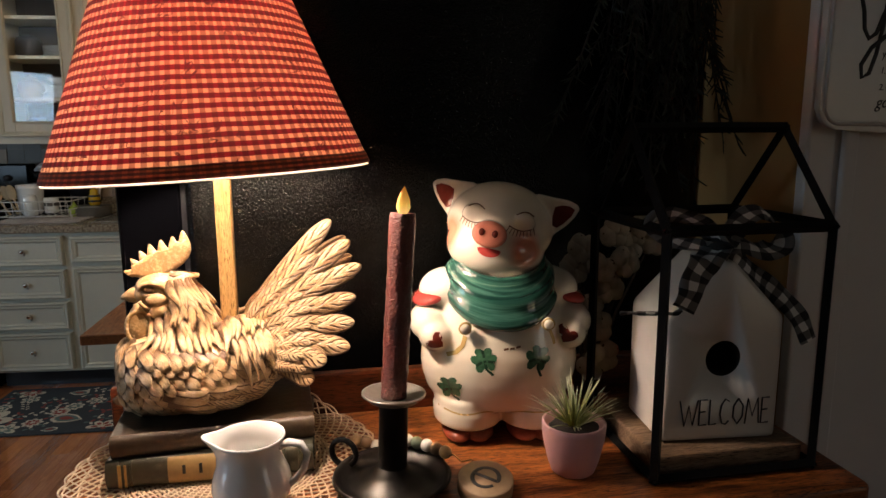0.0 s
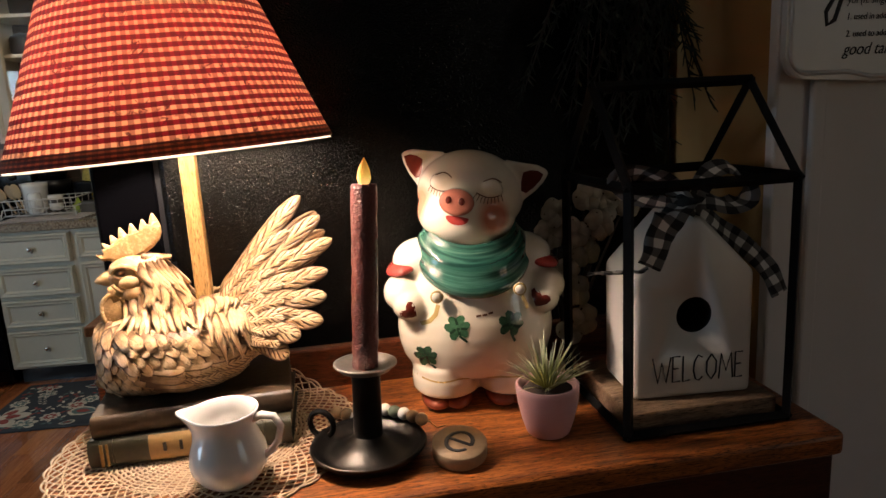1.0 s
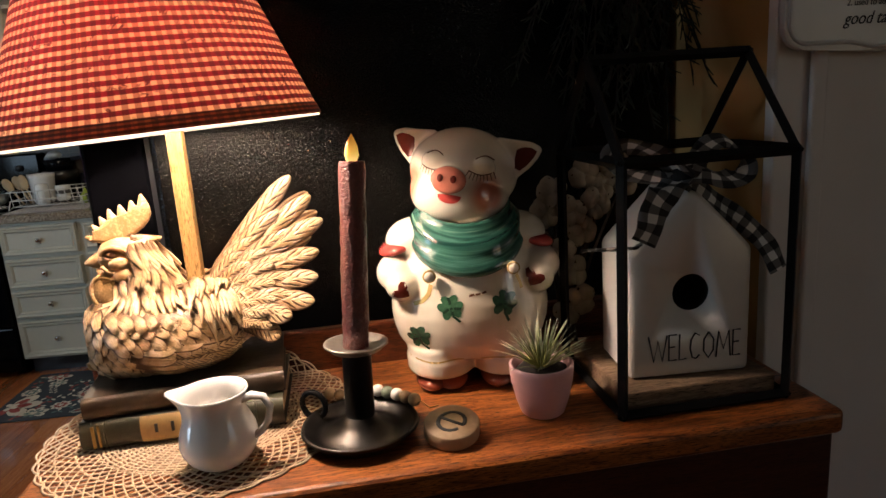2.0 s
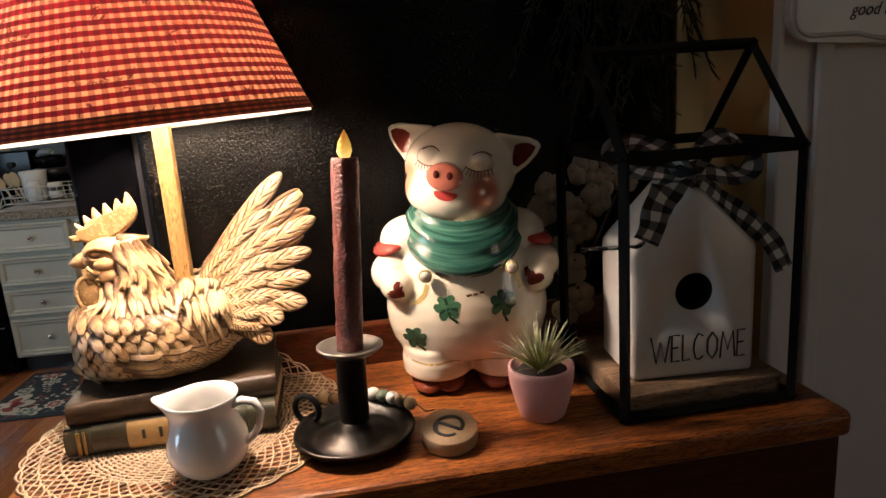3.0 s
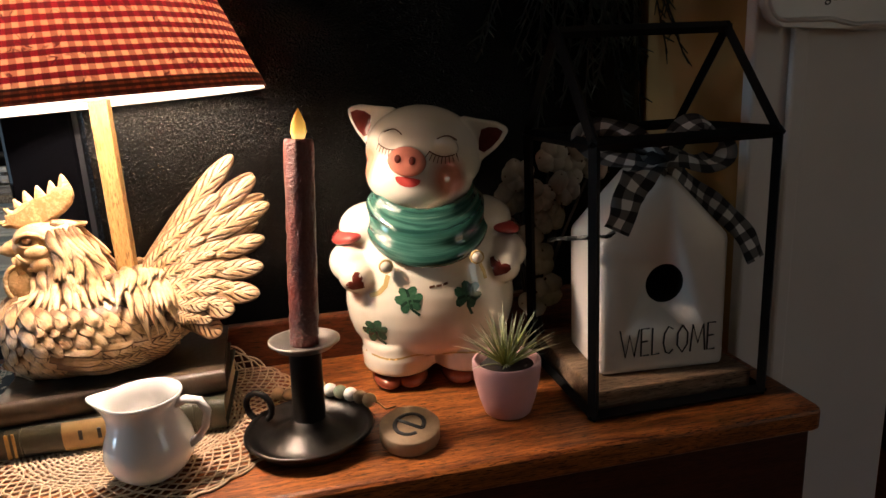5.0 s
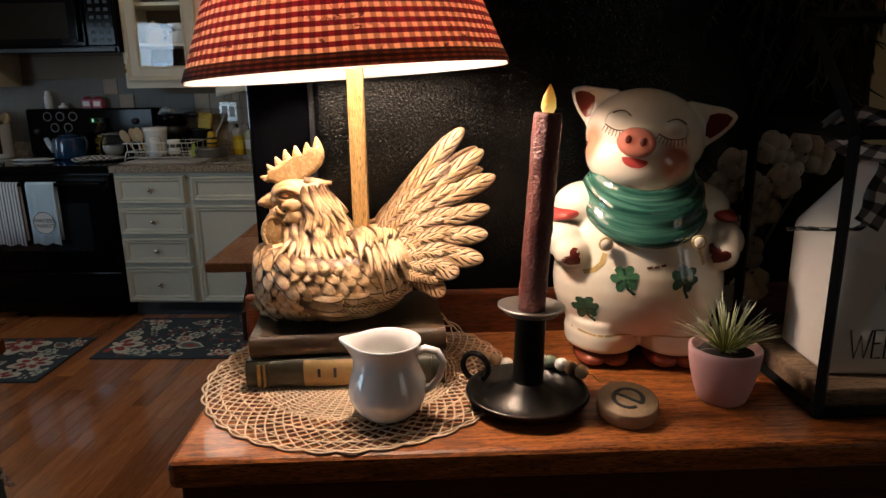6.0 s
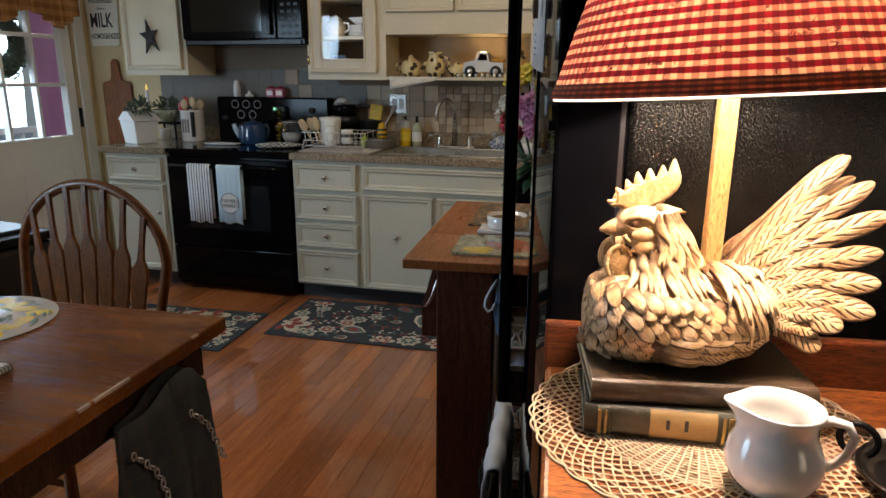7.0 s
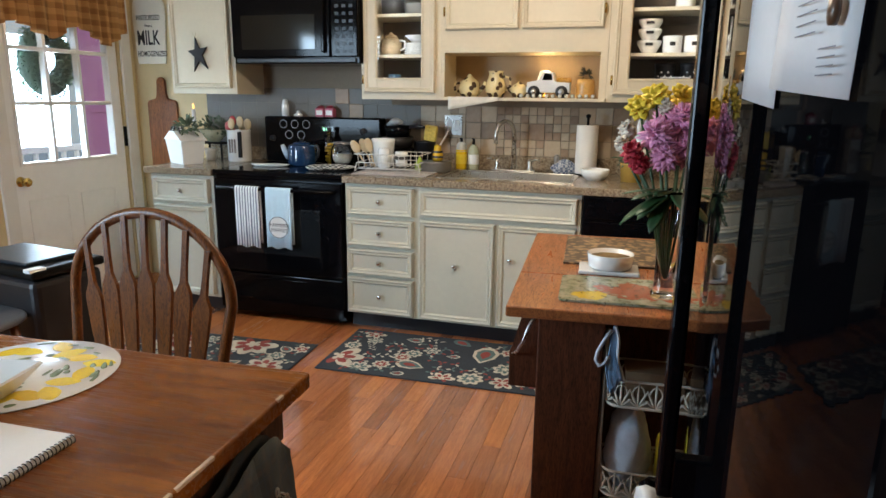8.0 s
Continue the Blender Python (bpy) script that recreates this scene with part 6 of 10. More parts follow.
def stove():
    t = thing("stove", I4, "glossy black electric stove with a glass cooktop", "stove")
    x0, x1 = -2.885, -2.04
    part("body", box(B(), x0, x1, 3.872, 4.54, 0.03, 0.885, 0.004), BLACK, t)
    part("cooktop", box(B(), x0 - 0.004, x1 + 0.002, 3.84, 4.44, 0.886, 0.915, 0.006), BLACK, t, "smooth black glass cooktop")
    d = part("oven_door", box(B(), x0 + 0.004, x1 - 0.004, 3.842, 3.871, 0.30, 0.862, 0.006), BLACK, t)
    part("oven_window", box(B(), x0 + 0.14, x1 - 0.14, 3.838, 3.843, 0.42, 0.70, 0.002), plain("dark_oven_glass", (0.012, 0.014, 0.016), 0.05, vary=0.1), d, "dark oven glass")
    bm = tube(B(), [(x0 + 0.05, 3.843, 0.815), (x0 + 0.05, 3.80, 0.815), (x1 - 0.05, 3.80, 0.815), (x1 - 0.05, 3.843, 0.815)], 0.011, 10)
    part("oven_handle", bm, BLACK, d, "black bar handle")
    d = part("storage_drawer", box(B(), x0 + 0.004, x1 - 0.004, 3.845, 3.871, 0.055, 0.29, 0.006), BLACK, t)
    part("drawer_lip", box(B(), x0 + 0.25, x1 - 0.25, 3.838, 3.846, 0.255, 0.265, 0.002), BLACK, d)
    g = part("backguard", box(B(), x0, x1, 4.44, 4.54, 0.9155, 1.215, 0.012), BLACK, t, "black control panel")
    ring = plain("grey_print", (0.25, 0.27, 0.3), 0.4, vary=0.1)
    for k, (x, z) in enumerate(((-2.74, 1.165), (-2.655, 1.165), (-2.57, 1.165), (-2.70, 1.095), (-2.61, 1.095))):
        part("burner_mark", tube(B(), [(x + 0.026 * math.cos(a * math.pi / 12), 4.438, z + 0.026 * math.sin(a * math.pi / 12)) for a in range(24)], 0.003, 6, False, None, 1.0, True), ring, g)
    for x, z in ((-2.82, 1.07), (-2.16, 1.13), (-2.16, 1.05)):
        part("control_knob", lathe(B(), [(0.02, 0), (0.018, 0.02), (0, 0.021)], 18, pose(x, 4.439, z, 90)), BLACK_PLASTIC, g)
    part("display", box(B(), -2.46, -2.37, 4.436, 4.441, 1.12, 1.155), plain("display_glass", (0.01, 0.02, 0.015), 0.08), g)
    for k in range(3):
        part("display_digit", box(B(), -2.445 + 0.022 * k, -2.433 + 0.022 * k, 4.4345, 4.4362, 1.128, 1.147), glow("green_digit", (0.3, 0.9, 0.5), 0.6), g)


def microwave():
    t = thing("microwave", I4, "black over-the-range microwave oven", "microwave")
    x0, x1 = -2.90, -2.056
    part("body", box(B(), x0, x1, 4.165, 4.54, 1.54, 1.96, 0.005), BLACK, t)
    d = part("door", box(B(), x0 + 0.002, -2.235, 4.14, 4.1645, 1.575, 1.955, 0.008), BLACK, t)
    part("window", box(B(), -2.83, -2.33, 4.1365, 4.141, 1.62, 1.82, 0.002), plain("microwave_glass", (0.005, 0.006, 0.007), 0.05, vary=0.1), d)
    part("handle", box(B(), -2.285, -2.26, 4.115, 4.1405, 1.60, 1.93, 0.008), BLACK, d)
    p = part("control_panel", box(B(), -2.231, x1 - 0.002, 4.14, 4.1645, 1.575, 1.955, 0.008), BLACK, t)
    key = plain("grey_keys", (0.012, 0.013, 0.015), 0.4)
    for r in range(7):
        for c in range(3):
            part("key", box(B(), -2.20 + c * 0.045, -2.176 + c * 0.045, 4.1375, 4.1402, 1.60 + r * 0.042, 1.618 + r * 0.042, 0.001), key, p)
    part("vent_grille", box(B(), x0 + 0.02, x1 - 0.02, 4.15, 4.1645, 1.545, 1.57, 0.003), BLACK_PLASTIC, t)


UPY = 4.22


def upper_front(parent, x0, x1, z0, z1, glazed=False, handle=None):
    y = UPY - 0.019
    bm = B()
    if glazed:
        f = 0.085
        for a in ((x0, x0 + f, z0, z1), (x1 - f, x1, z0, z1), (x0 + f, x1 - f, z0, z0 + f), (x0 + f, x1 - f, z1 - f, z1)):
            box(bm, a[0], a[1], y, y + 0.018, a[2], a[3], 0.003)
        d = part("door", bm, CREAM, parent, "cream framed glass door")
        part("moulding", rim(B(), x0 + 0.002, x1 - 0.002, z0 + 0.002, z1 - 0.002, y - 0.0004, 0.026, 0.008), CREAM, d)
        part("glazing_bead", rim(B(), x0 + f - 0.014, x1 - f + 0.014, z0 + f - 0.014, z1 - f + 0.014, y - 0.0004, 0.013, 0.006, 0.002), CREAM, d)
        p = part("pane", box(B(), x0 + f - 0.008, x1 - f + 0.008, y + 0.008, y + 0.011, z0 + f - 0.008, z1 - f + 0.008), GLASS, d, "clear glass")
        p.visible_shadow = False
    else:
        box(bm, x0, x1, y, y + 0.018, z0, z1, 0.003)
        d = part("door", bm, CREAM, parent)
        part("moulding", rim(B(), x0 + 0.002, x1 - 0.002, z0 + 0.002, z1 - 0.002, y - 0.0004, 0.030, 0.010), CREAM, d)
    if handle:
        hx, hz = handle
        part("hinge", lathe(B(), [(0, -0.025), (0.006, -0.025), (0.006, 0.025), (0, 0.025)], 10, pose(hx, y - 0.004, hz)), BRASS, d)
    return d


def upper_cabinets():
    t = thing("wall_cabinet", I4, "cream painted wall cabinet beside the microwave", "cabinet", "kitchen wall cabinets")
    part("body", box(B(), -3.42, -2.935, UPY, YB - 0.004, 1.355, 2.25, 0.002), CREAM, t)
    upper_front(t, -3.39, -2.965, 1.39, 2.21, False, None)
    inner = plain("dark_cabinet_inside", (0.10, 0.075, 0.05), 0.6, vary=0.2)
    for x0, x1, dx0, dx1 in ((-2.07, -1.57, -2.048, -1.605), (-0.635, -0.03, -0.605, -0.09)):
        t = thing("wall_cabinet", I4, "cream wall cabinet with a glazed door and shelves of dishes", "cabinet", "kitchen wall cabinets")
        for a in ((x0, x0 + 0.018, UPY + 0.02, YB - 0.004, 1.335, 2.25), (x1 - 0.018, x1, UPY + 0.02, YB - 0.004, 1.335, 2.25), (x0 + 0.0185, x1 - 0.0185, UPY + 0.02, YB - 0.004, 1.335, 1.353), (x0 + 0.0185, x1 - 0.0185, UPY + 0.02, YB - 0.004, 2.232, 2.25)):
            part("side_panel", box(B(), *a), CREAM, t)
        for a in ((x0, x0 + 0.05, 1.335, 2.25), (x1 - 0.05, x1, 1.335, 2.25), (x0 + 0.05, x1 - 0.05, 1.335, 1.40), (x0 + 0.05, x1 - 0.05, 2.2, 2.25)):
            part("face_frame", box(B(), a[0], a[1], UPY, UPY + 0.0195, a[2], a[3]), CREAM, t)
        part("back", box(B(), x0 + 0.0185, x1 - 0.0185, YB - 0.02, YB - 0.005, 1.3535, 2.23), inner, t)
        for z in (1.585, 1.815, 2.03):
            part("shelf", box(B(), x0 + 0.019, x1 - 0.019, UPY + 0.03, YB - 0.021, z - 0.009, z + 0.009), CREAM, t)
        upper_front(t, dx0, dx1, 1.375, 2.21, True, (dx0 - 0.004, 1.45))
    t = thing("wall_cabinet", I4, "cream wall cabinet over an open display niche", "cabinet", "kitchen wall cabinets")
    bm = box(B(), -1.569, -0.636, UPY + 0.02, YB - 0.004, 1.60, 2.25)
    part("body", bm, CREAM, t)
    for a in ((-1.569, -0.636, 1.60, 2.25), (-1.569, -1.551, 1.335, 1.5995), (-0.675, -0.636, 1.335, 1.5995)):
        part("face_frame", box(B(), a[0], a[1], UPY, UPY + 0.0195, a[2], a[3]), CREAM, t)
    part("niche_back", box(B(), -1.568, -0.637, YB - 0.018, YB - 0.004, 1.3535, 1.5995), plain("niche_tan", (0.36, 0.26, 0.15), 0.6, vary=0.08), t)
    part("niche_shelf", box(B(), -1.568, -0.637, UPY - 0.02, YB - 0.004, 1.335, 1.353, 0.002), CREAM, t)
    upper_front(t, -1.545, -1.125, 1.725, 2.21, False, (-1.549, 1.82))
    upper_front(t, -1.105, -0.665, 1.725, 2.21, False, (-0.661, 1.82))


def dishwasher():
    t = thing("dishwasher", I4, "black built-in dishwasher under the worktop", "dishwasher")
    part("body", box(B(), -0.695, -0.10, 3.88, 4.5, 0.10, 0.87), BLACK_PLASTIC, t)
    part("door", box(B(), -0.692, -0.103, 3.85, 3.879, 0.11, 0.74, 0.006), BLACK, t)
    part("control_panel", box(B(), -0.692, -0.103, 3.845, 3.879, 0.745, 0.868, 0.008), BLACK, t)
    part("toe_kick", box(B(), -0.692, -0.103, 3.94, 4.5, 0.0, 0.099), BLACK_PLASTIC, t)
    base_cabinet(-0.095, 0.345, "pale cream base cabinet with a drawer over a door", [("drawer_front", -0.075, 0.325, 0.70, 0.85, (0.12, 0.775)), ("door", -0.075, 0.325, 0.12, 0.68, (-0.03, 0.5))])


countertops()
sink()
stove()
microwave()
upper_cabinets()
dishwasher()


# ---- back door ----
def back_door():
    white = plain("white_door_paint", (0.82, 0.81, 0.79), 0.45, vary=0.05, scale=8, bumps=0.03)
    t = tagged(new("door_1"), "white painted back door with a divided window", "door", "", "structure")
    x0, x1 = XL - 0.06, XL - 0.015
    ys, zs = (3.55, 4.30), (0.93, 1.92)
    bm = B()
    for y0, y1, z0, z1 in ((3.475, ys[0], 0.01, 2.04), (ys[1], 4.392, 0.01, 2.04), (ys[0], ys[1], 0.01, zs[0]), (ys[0], ys[1], zs[1], 2.04)):
        box(bm, x0, x1, y0, y1, z0, z1)
    part("slab", bm, white, t)
    bm = B()
    for y in (3.80, 4.055):
        box(bm, x0 + 0.005, x1 + 0.006, y - 0.012, y + 0.012, zs[0] + 0.001, zs[1] - 0.001, 0.003)
    for z in (1.285, 1.61):
        box(bm, x0 + 0.006, x1 + 0.005, ys[0] + 0.001, ys[1] - 0.001, z - 0.012, z + 0.012, 0.003)
    for y0, y1, z0, z1 in ((ys[0] - 0.02, ys[0], zs[0] - 0.02, zs[1] + 0.02), (ys[1], ys[1] + 0.02, zs[0] - 0.02, zs[1] + 0.02), (ys[0], ys[1], zs[0] - 0.02, zs[0]), (ys[0], ys[1], zs[1], zs[1] + 0.02)):
        box(bm, x1 + 0.0005, x1 + 0.012, y0, y1, z0, z1, 0.004)
    part("muntins", bm, white, t, "white glazing bars")
    edges_y, edges_z = (ys[0], 3.788, 3.812, 4.043, 4.067, ys[1]), (zs[0], 1.273, 1.297, 1.598, 1.622, zs[1])
    for a in range(3):
        for b in range(3):
            g = part("pane", box(B(), -4.04, -4.036, edges_y[2 * a] - 0.003, edges_y[2 * a + 1] + 0.003, edges_z[2 * b] - 0.003, edges_z[2 * b + 1] + 0.003), GLASS, t)
            g.visible_shadow = False
    for y0, y1 in ((3.56, 3.86), (3.96, 4.27)):
        bm = B()
        for b0, b1, z0, z1 in ((y0, y1, 0.69, 0.70), (y0, y1, 0.19, 0.2), (y0, y0 + 0.01, 0.2, 0.69), (y1 - 0.01, y1, 0.2, 0.69)):
            box(bm, x1 - 0.001, x1 + 0.005, b0, b1, z0, z1, 0.002)
        part("panel_mould", bm, white, t)
    part("doorknob", lathe(B(), [(0.032, 0), (0.03, 0.006), (0.012, 0.01), (0.011, 0.03), (0.024, 0.042), (0.028, 0.055), (0.022, 0.066), (0, 0.07)], 22, pose(x1 + 0.001, 3.522, 0.82, 0, 90)), BRASS, t, "round brass doorknob")
    part("hinge", box(B(), XL - 0.014, XL + 0.004, 4.394, 4.41, 0.98, 1.12, 0.002), BLACK_MAT, t)
    bm = B()
    for y0, y1, z0, z1 in ((3.37, 3.46, 0, 2.14), (4.412, 4.50, 0, 2.14), (3.46, 4.412, 2.05, 2.14)):
        box(bm, XL + 0.0005, XL + 0.02, y0, y1, z0, z1, 0.003)
    structure("trim_door", bm, WHITE_TRIM, "white painted door casing", "trim")


def valance():
    mat, tree, bsdf = nodes_of("brown_plaid_cloth")
    vec = coords(tree)
    sep = tree.nodes.new("ShaderNodeSeparateXYZ")
    link(tree, vec, sep.inputs[0])
    bands = [ramp(tree, calc(tree, "FRACT", calc(tree, "MULTIPLY", s, n)), [(0.45, (0, 0, 0)), (0.55, (1, 1, 1))]) for s, n in ((sep.outputs[1], 14), (sep.outputs[2], 14))]
    link(tree, mix(tree, mix(tree, 0.5, bands[0], bands[1]), (0.26, 0.115, 0.032), (0.52, 0.27, 0.095)), bsdf.inputs["Base Color"])
    bsdf.inputs["Roughness"].default_value = 0.9
    rows = []
    for j in range(9):
        row = []
        for k in range(97):
            y = 3.42 + 1.02 * k / 96
            low = 1.685 + 0.05 * abs(math.sin((y - 3.42) * 7.4)) + 0.03 * math.sin(y * 13)
            z = 2.08 + (low - 2.08) * j / 8
            row.append((XL + 0.05 + 0.028 * math.sin(y * 62 + 2 * math.sin(y * 9)) * (0.3 + 0.7 * j / 8), y, z))
        rows.append(row)
    t = thing("valance", I4, "gathered brown plaid cotton valance over the door", "curtain")
    thicken(part("cloth", sheet(B(), rows), mat, t), 0.002, 0)
    part("rod", tube(B(), [(XL + 0.021, 3.40, 2.06), (XL + 0.05, 3.40, 2.06), (XL + 0.05, 4.46, 2.06), (XL + 0.021, 4.46, 2.06)], 0.008, 10), WHITE_TRIM, t)


def outside():
    mat, tree, bsdf = nodes_of("overcast_daylight")
    vec = coords(tree, "Object")
    sep = tree.nodes.new("ShaderNodeSeparateXYZ")
    link(tree, vec, sep.inputs[0])
    link(tree, ramp(tree, calc(tree, "ADD", sep.outputs[2], calc(tree, "MULTIPLY", noise_tex(tree, vec, 2.5, 4), 0.6)), [(0.6, (0.20, 0.30, 0.4)), (0.95, (0.45, 0.70, 0.92)), (1.5, (0.72, 0.92, 1.0))]), bsdf.inputs["Emission Color"])
    bsdf.inputs["Emission Strength"].default_value = 0.105
    bsdf.inputs["Base Color"].default_value = (0.1, 0.1, 0.1, 1)
    structure("backdrop", box(B(), -9.0, -8.9, -4, 12, -0.5, 6), mat, "bright pale daylight outside the back door", "backdrop")
    structure("ground", box(B(), -60, XL - 0.16, -40, 60, -0.3, -0.12), plain("grey_porch", (0.3, 0.3, 0.3), 0.8), "grey ground outside the back door", "ground")
    t = thing("porch_rail", I4, "white porch railing outside the door", "railing")
    part("top_rail", box(B(), -5.62, -5.56, 2.8, 6.6, 0.82, 0.88, 0.01), WHITE_TRIM, t)
    part("bottom_rail", box(B(), -5.61, -5.57, 2.8, 6.6, 0.05, 0.10, 0.01), WHITE_TRIM, t)
    data = mesh_of("baluster", box(B(), -0.015, 0.015, -0.015, 0.015, 0.1005, 0.8195), WHITE_TRIM)
    for k in range(24):
        shared("baluster", data, t, pose(-5.59, 2.95 + 0.15 * k, 0))
    for y in (2.8, 6.6):
        part("post", box(B(), -5.64, -5.54, y - 0.05, y + 0.05, -0.12, 1.0, 0.01), WHITE_TRIM, t)
    t = thing("shutter", I4, "mauve painted shutter outside the back door", "shutter")
    mauve = plain("mauve_paint", (0.42, 0.16, 0.32), 0.6, vary=0.1)
    bm = B()
    for y0, y1, z0, z1 in ((4.62, 4.68, -0.12, 2.1), (4.92, 4.98, -0.12, 2.1), (4.68, 4.92, 2.0, 2.1), (4.68, 4.92, 1.2, 1.28), (4.68, 4.92, -0.12, 0.0)):
        box(bm, -4.62, -4.58, y0, y1, z0, z1, 0.003)
    part("frame", bm, mauve, t)
    part("panel", box(B(), -4.61, -4.59, 4.675, 4.925, 0.0, 2.0), mauve, t)
    t = thing("wreath", pose(-4.12, 3.895, 1.545), "green boxwood wreath hanging outside the door glass", "wreath")
    rnd = random.Random(31)
    bm = tube(B(), [(0, 0.120 * math.cos(a * math.pi / 18), 0.158 * math.sin(a * math.pi / 18)) for a in range(36)], 0.064, 10, False, None, 1.0, True)
    part("ring", bm, plain("dark_moss", (0.012, 0.03, 0.02), 0.9), t)
    bm = B()
    for k in range(2200):
        a, b = rnd.uniform(0, 2 * math.pi), rnd.uniform(0, 2 * math.pi)
        r = 0.155 + 0.076 * math.cos(b)
        p = Vector((0.055 * math.sin(b), 0.80 * r * math.cos(a), r * math.sin(a)))
        d = Vector((math.sin(b), math.cos(b) * math.cos(a), math.cos(b) * math.sin(a))) + Vector((rnd.uniform(-0.8, 0.8), rnd.uniform(-0.8, 0.8), rnd.uniform(-0.8, 0.8)))
        d.normalize()
        s = d.cross(Vector((rnd.random(), rnd.random(), rnd.random()))).normalized() * 0.006
        e = p + d * 0.032
        bm.faces.new([bm.verts.new(q) for q in (p, (p + e) / 2 + s, e, (p + e) / 2 - s)])
    part("foliage", bm, plain("boxwood_green", (0.03, 0.085, 0.05), 0.5, vary=0.4), t, "small dark green leaves")


back_door()
valance()
outside()


# ---- dining table, chair, island ----
def dining_table():
    m = pose(-1.087, 1.661, 0, 0, 0, 2)
    t = thing("dining_table", m, "dark-stained wooden dining table with a worn edge", "table")
    part("tabletop", box(B(), -1.15, 0.0, -1.55, 0.0, 0.722, 0.76, 0.006, seg=3), TABLE_WOOD, t)
    bm = B()
    for x0, x1, y0, y1 in ((-1.09, -0.055, -0.075, -0.055), (-0.075, -0.055, -1.49, -0.0755), (-1.09, -1.07, -1.49, -0.0755), (-1.09, -0.055, -1.51, -1.4905)):
        box(bm, x0, x1, y0, y1, 0.62, 0.7215, 0.004)
    part("apron", bm, TABLE_DARK, t)
    prof = [(0.0, 0.0), (0.028, 0.0), (0.034, 0.02), (0.026, 0.05), (0.022, 0.09), (0.030, 0.14), (0.042, 0.22), (0.047, 0.30), (0.040, 0.37), (0.026, 0.42), (0.024, 0.44), (0.036, 0.46), (0.040, 0.485), (0.034, 0.51), (0.028, 0.525), (0.038, 0.55), (0.042, 0.57), (0.042, 0.615), (0.0, 0.616)]
    for x, y in ((-0.085, -0.085), (-0.085, -1.46), (-1.06, -0.085), (-1.06, -1.46)):
        bm = lathe(B(), prof, 24, pose(x, y, 0))
        box(bm, x - 0.04, x + 0.04, y - 0.04, y + 0.04, 0.6165, 0.7212, 0.004)
        part("leg", bm, TABLE_DARK, t, "turned dark leg")
    # pale bare wood where the edge is chipped
    for k, (y, long) in enumerate(((-0.36, 0.10), (-0.47, 0.03), (-0.12, 0.025))):
        part("edge_chip", box(B(), -0.0065, 0.0012, y - long, y, 0.7535, 0.7606, 0.0015), plain("bare_wood", (0.5, 0.36, 0.24), 0.8, vary=0.3, scale=120), t, "pale chipped edge")


def windsor_chair():
    t = thing("dining_chair", pose(-1.822, 1.98, 0, 0, 0, -2), "dark oak bow-back chair with arrow spindles", "chair")
    seat = [(0.23 * math.cos(a) * (1.0 if math.sin(a) > 0 else 1.02), 0.20 * math.sin(a)) for a in [2 * math.pi * k / 28 for k in range(28)]]
    part("seat", prism(B(), seat, 0.035, pose(0, -0.17, 0.425), 0.008), CHAIR_WOOD, t)
    bow = []
    for k in range(25):
        a = math.pi * k / 24
        x, z = -0.292 * math.cos(a), 0.455 + 0.30 + 0.250 * math.sin(a)
        bow.append((x, 0.03 + 0.20 * (z - 0.455) * 0.35, z))
    bow = [(-0.235, -0.0, 0.445), (-0.272, 0.018, 0.58)] + bow + [(0.272, 0.018, 0.58), (0.235, -0.0, 0.445)]
    part("bow", tube(B(), bow, 0.017, 12, True, None, 0.85), CHAIR_WOOD, t, "steam-bent wooden bow")
    for k in range(7):
        f = (k - 3) / 3
        xb, xt = 0.165 * f, 0.225 * f
        zt = 0.755 + 0.247 * math.sqrt(max(0.0, 1 - (xt / 0.292) ** 2))
        prof, bm = [(0.0, 0.010), (0.10, 0.012), (0.22, 0.019), (0.40, 0.026), (0.60, 0.029), (0.635, 0.026), (0.70, 0.011), (0.80, 0.0085), (1.0, 0.0085)], B()
        rings = []
        for f2, w in prof:
            z = 0.455 + (zt - 0.455) * f2
            c = Vector((xb + (xt - xb) * f2, -0.01 + 0.07 * (z - 0.455) + (0.025 if f2 else 0.02), z))
            rings.append([bm.verts.new(c + Vector((sx * w, sy * 0.006, 0))) for sx, sy in ((-1, -1), (1, -1), (1, 1), (-1, 1))])
        for a, b in zip(rings, rings[1:]):
            for i in range(4):
                bm.faces.new((a[i], a[(i + 1) % 4], b[(i + 1) % 4], b[i]))
        bm.faces.new(rings[0]), bm.faces.new(rings[-1])
        part("spindle", bm, CHAIR_WOOD, t, "flat arrow-shaped spindle")
    for x, y in ((-0.17, -0.30), (0.17, -0.30), (-0.16, -0.05), (0.16, -0.05)):
        sx, sy = (1 if x > 0 else -1), (-1 if y < -0.2 else 1)
        part("leg", tube(B(), [(x + 0.05 * sx, y + 0.05 * sy, 0.0), (x + 0.03 * sx, y + 0.03 * sy, 0.15), (x + 0.012 * sx, y + 0.012 * sy, 0.3), (x, y, 0.43)], [0.012, 0.019, 0.016, 0.014], 12), CHAIR_WOOD, t)
    for y in (-0.31, -0.045):
        part("stretcher", tube(B(), [(-0.19, y, 0.17), (0, y, 0.17), (0.19, y, 0.17)], [0.009, 0.014, 0.009], 10), CHAIR_WOOD, t)


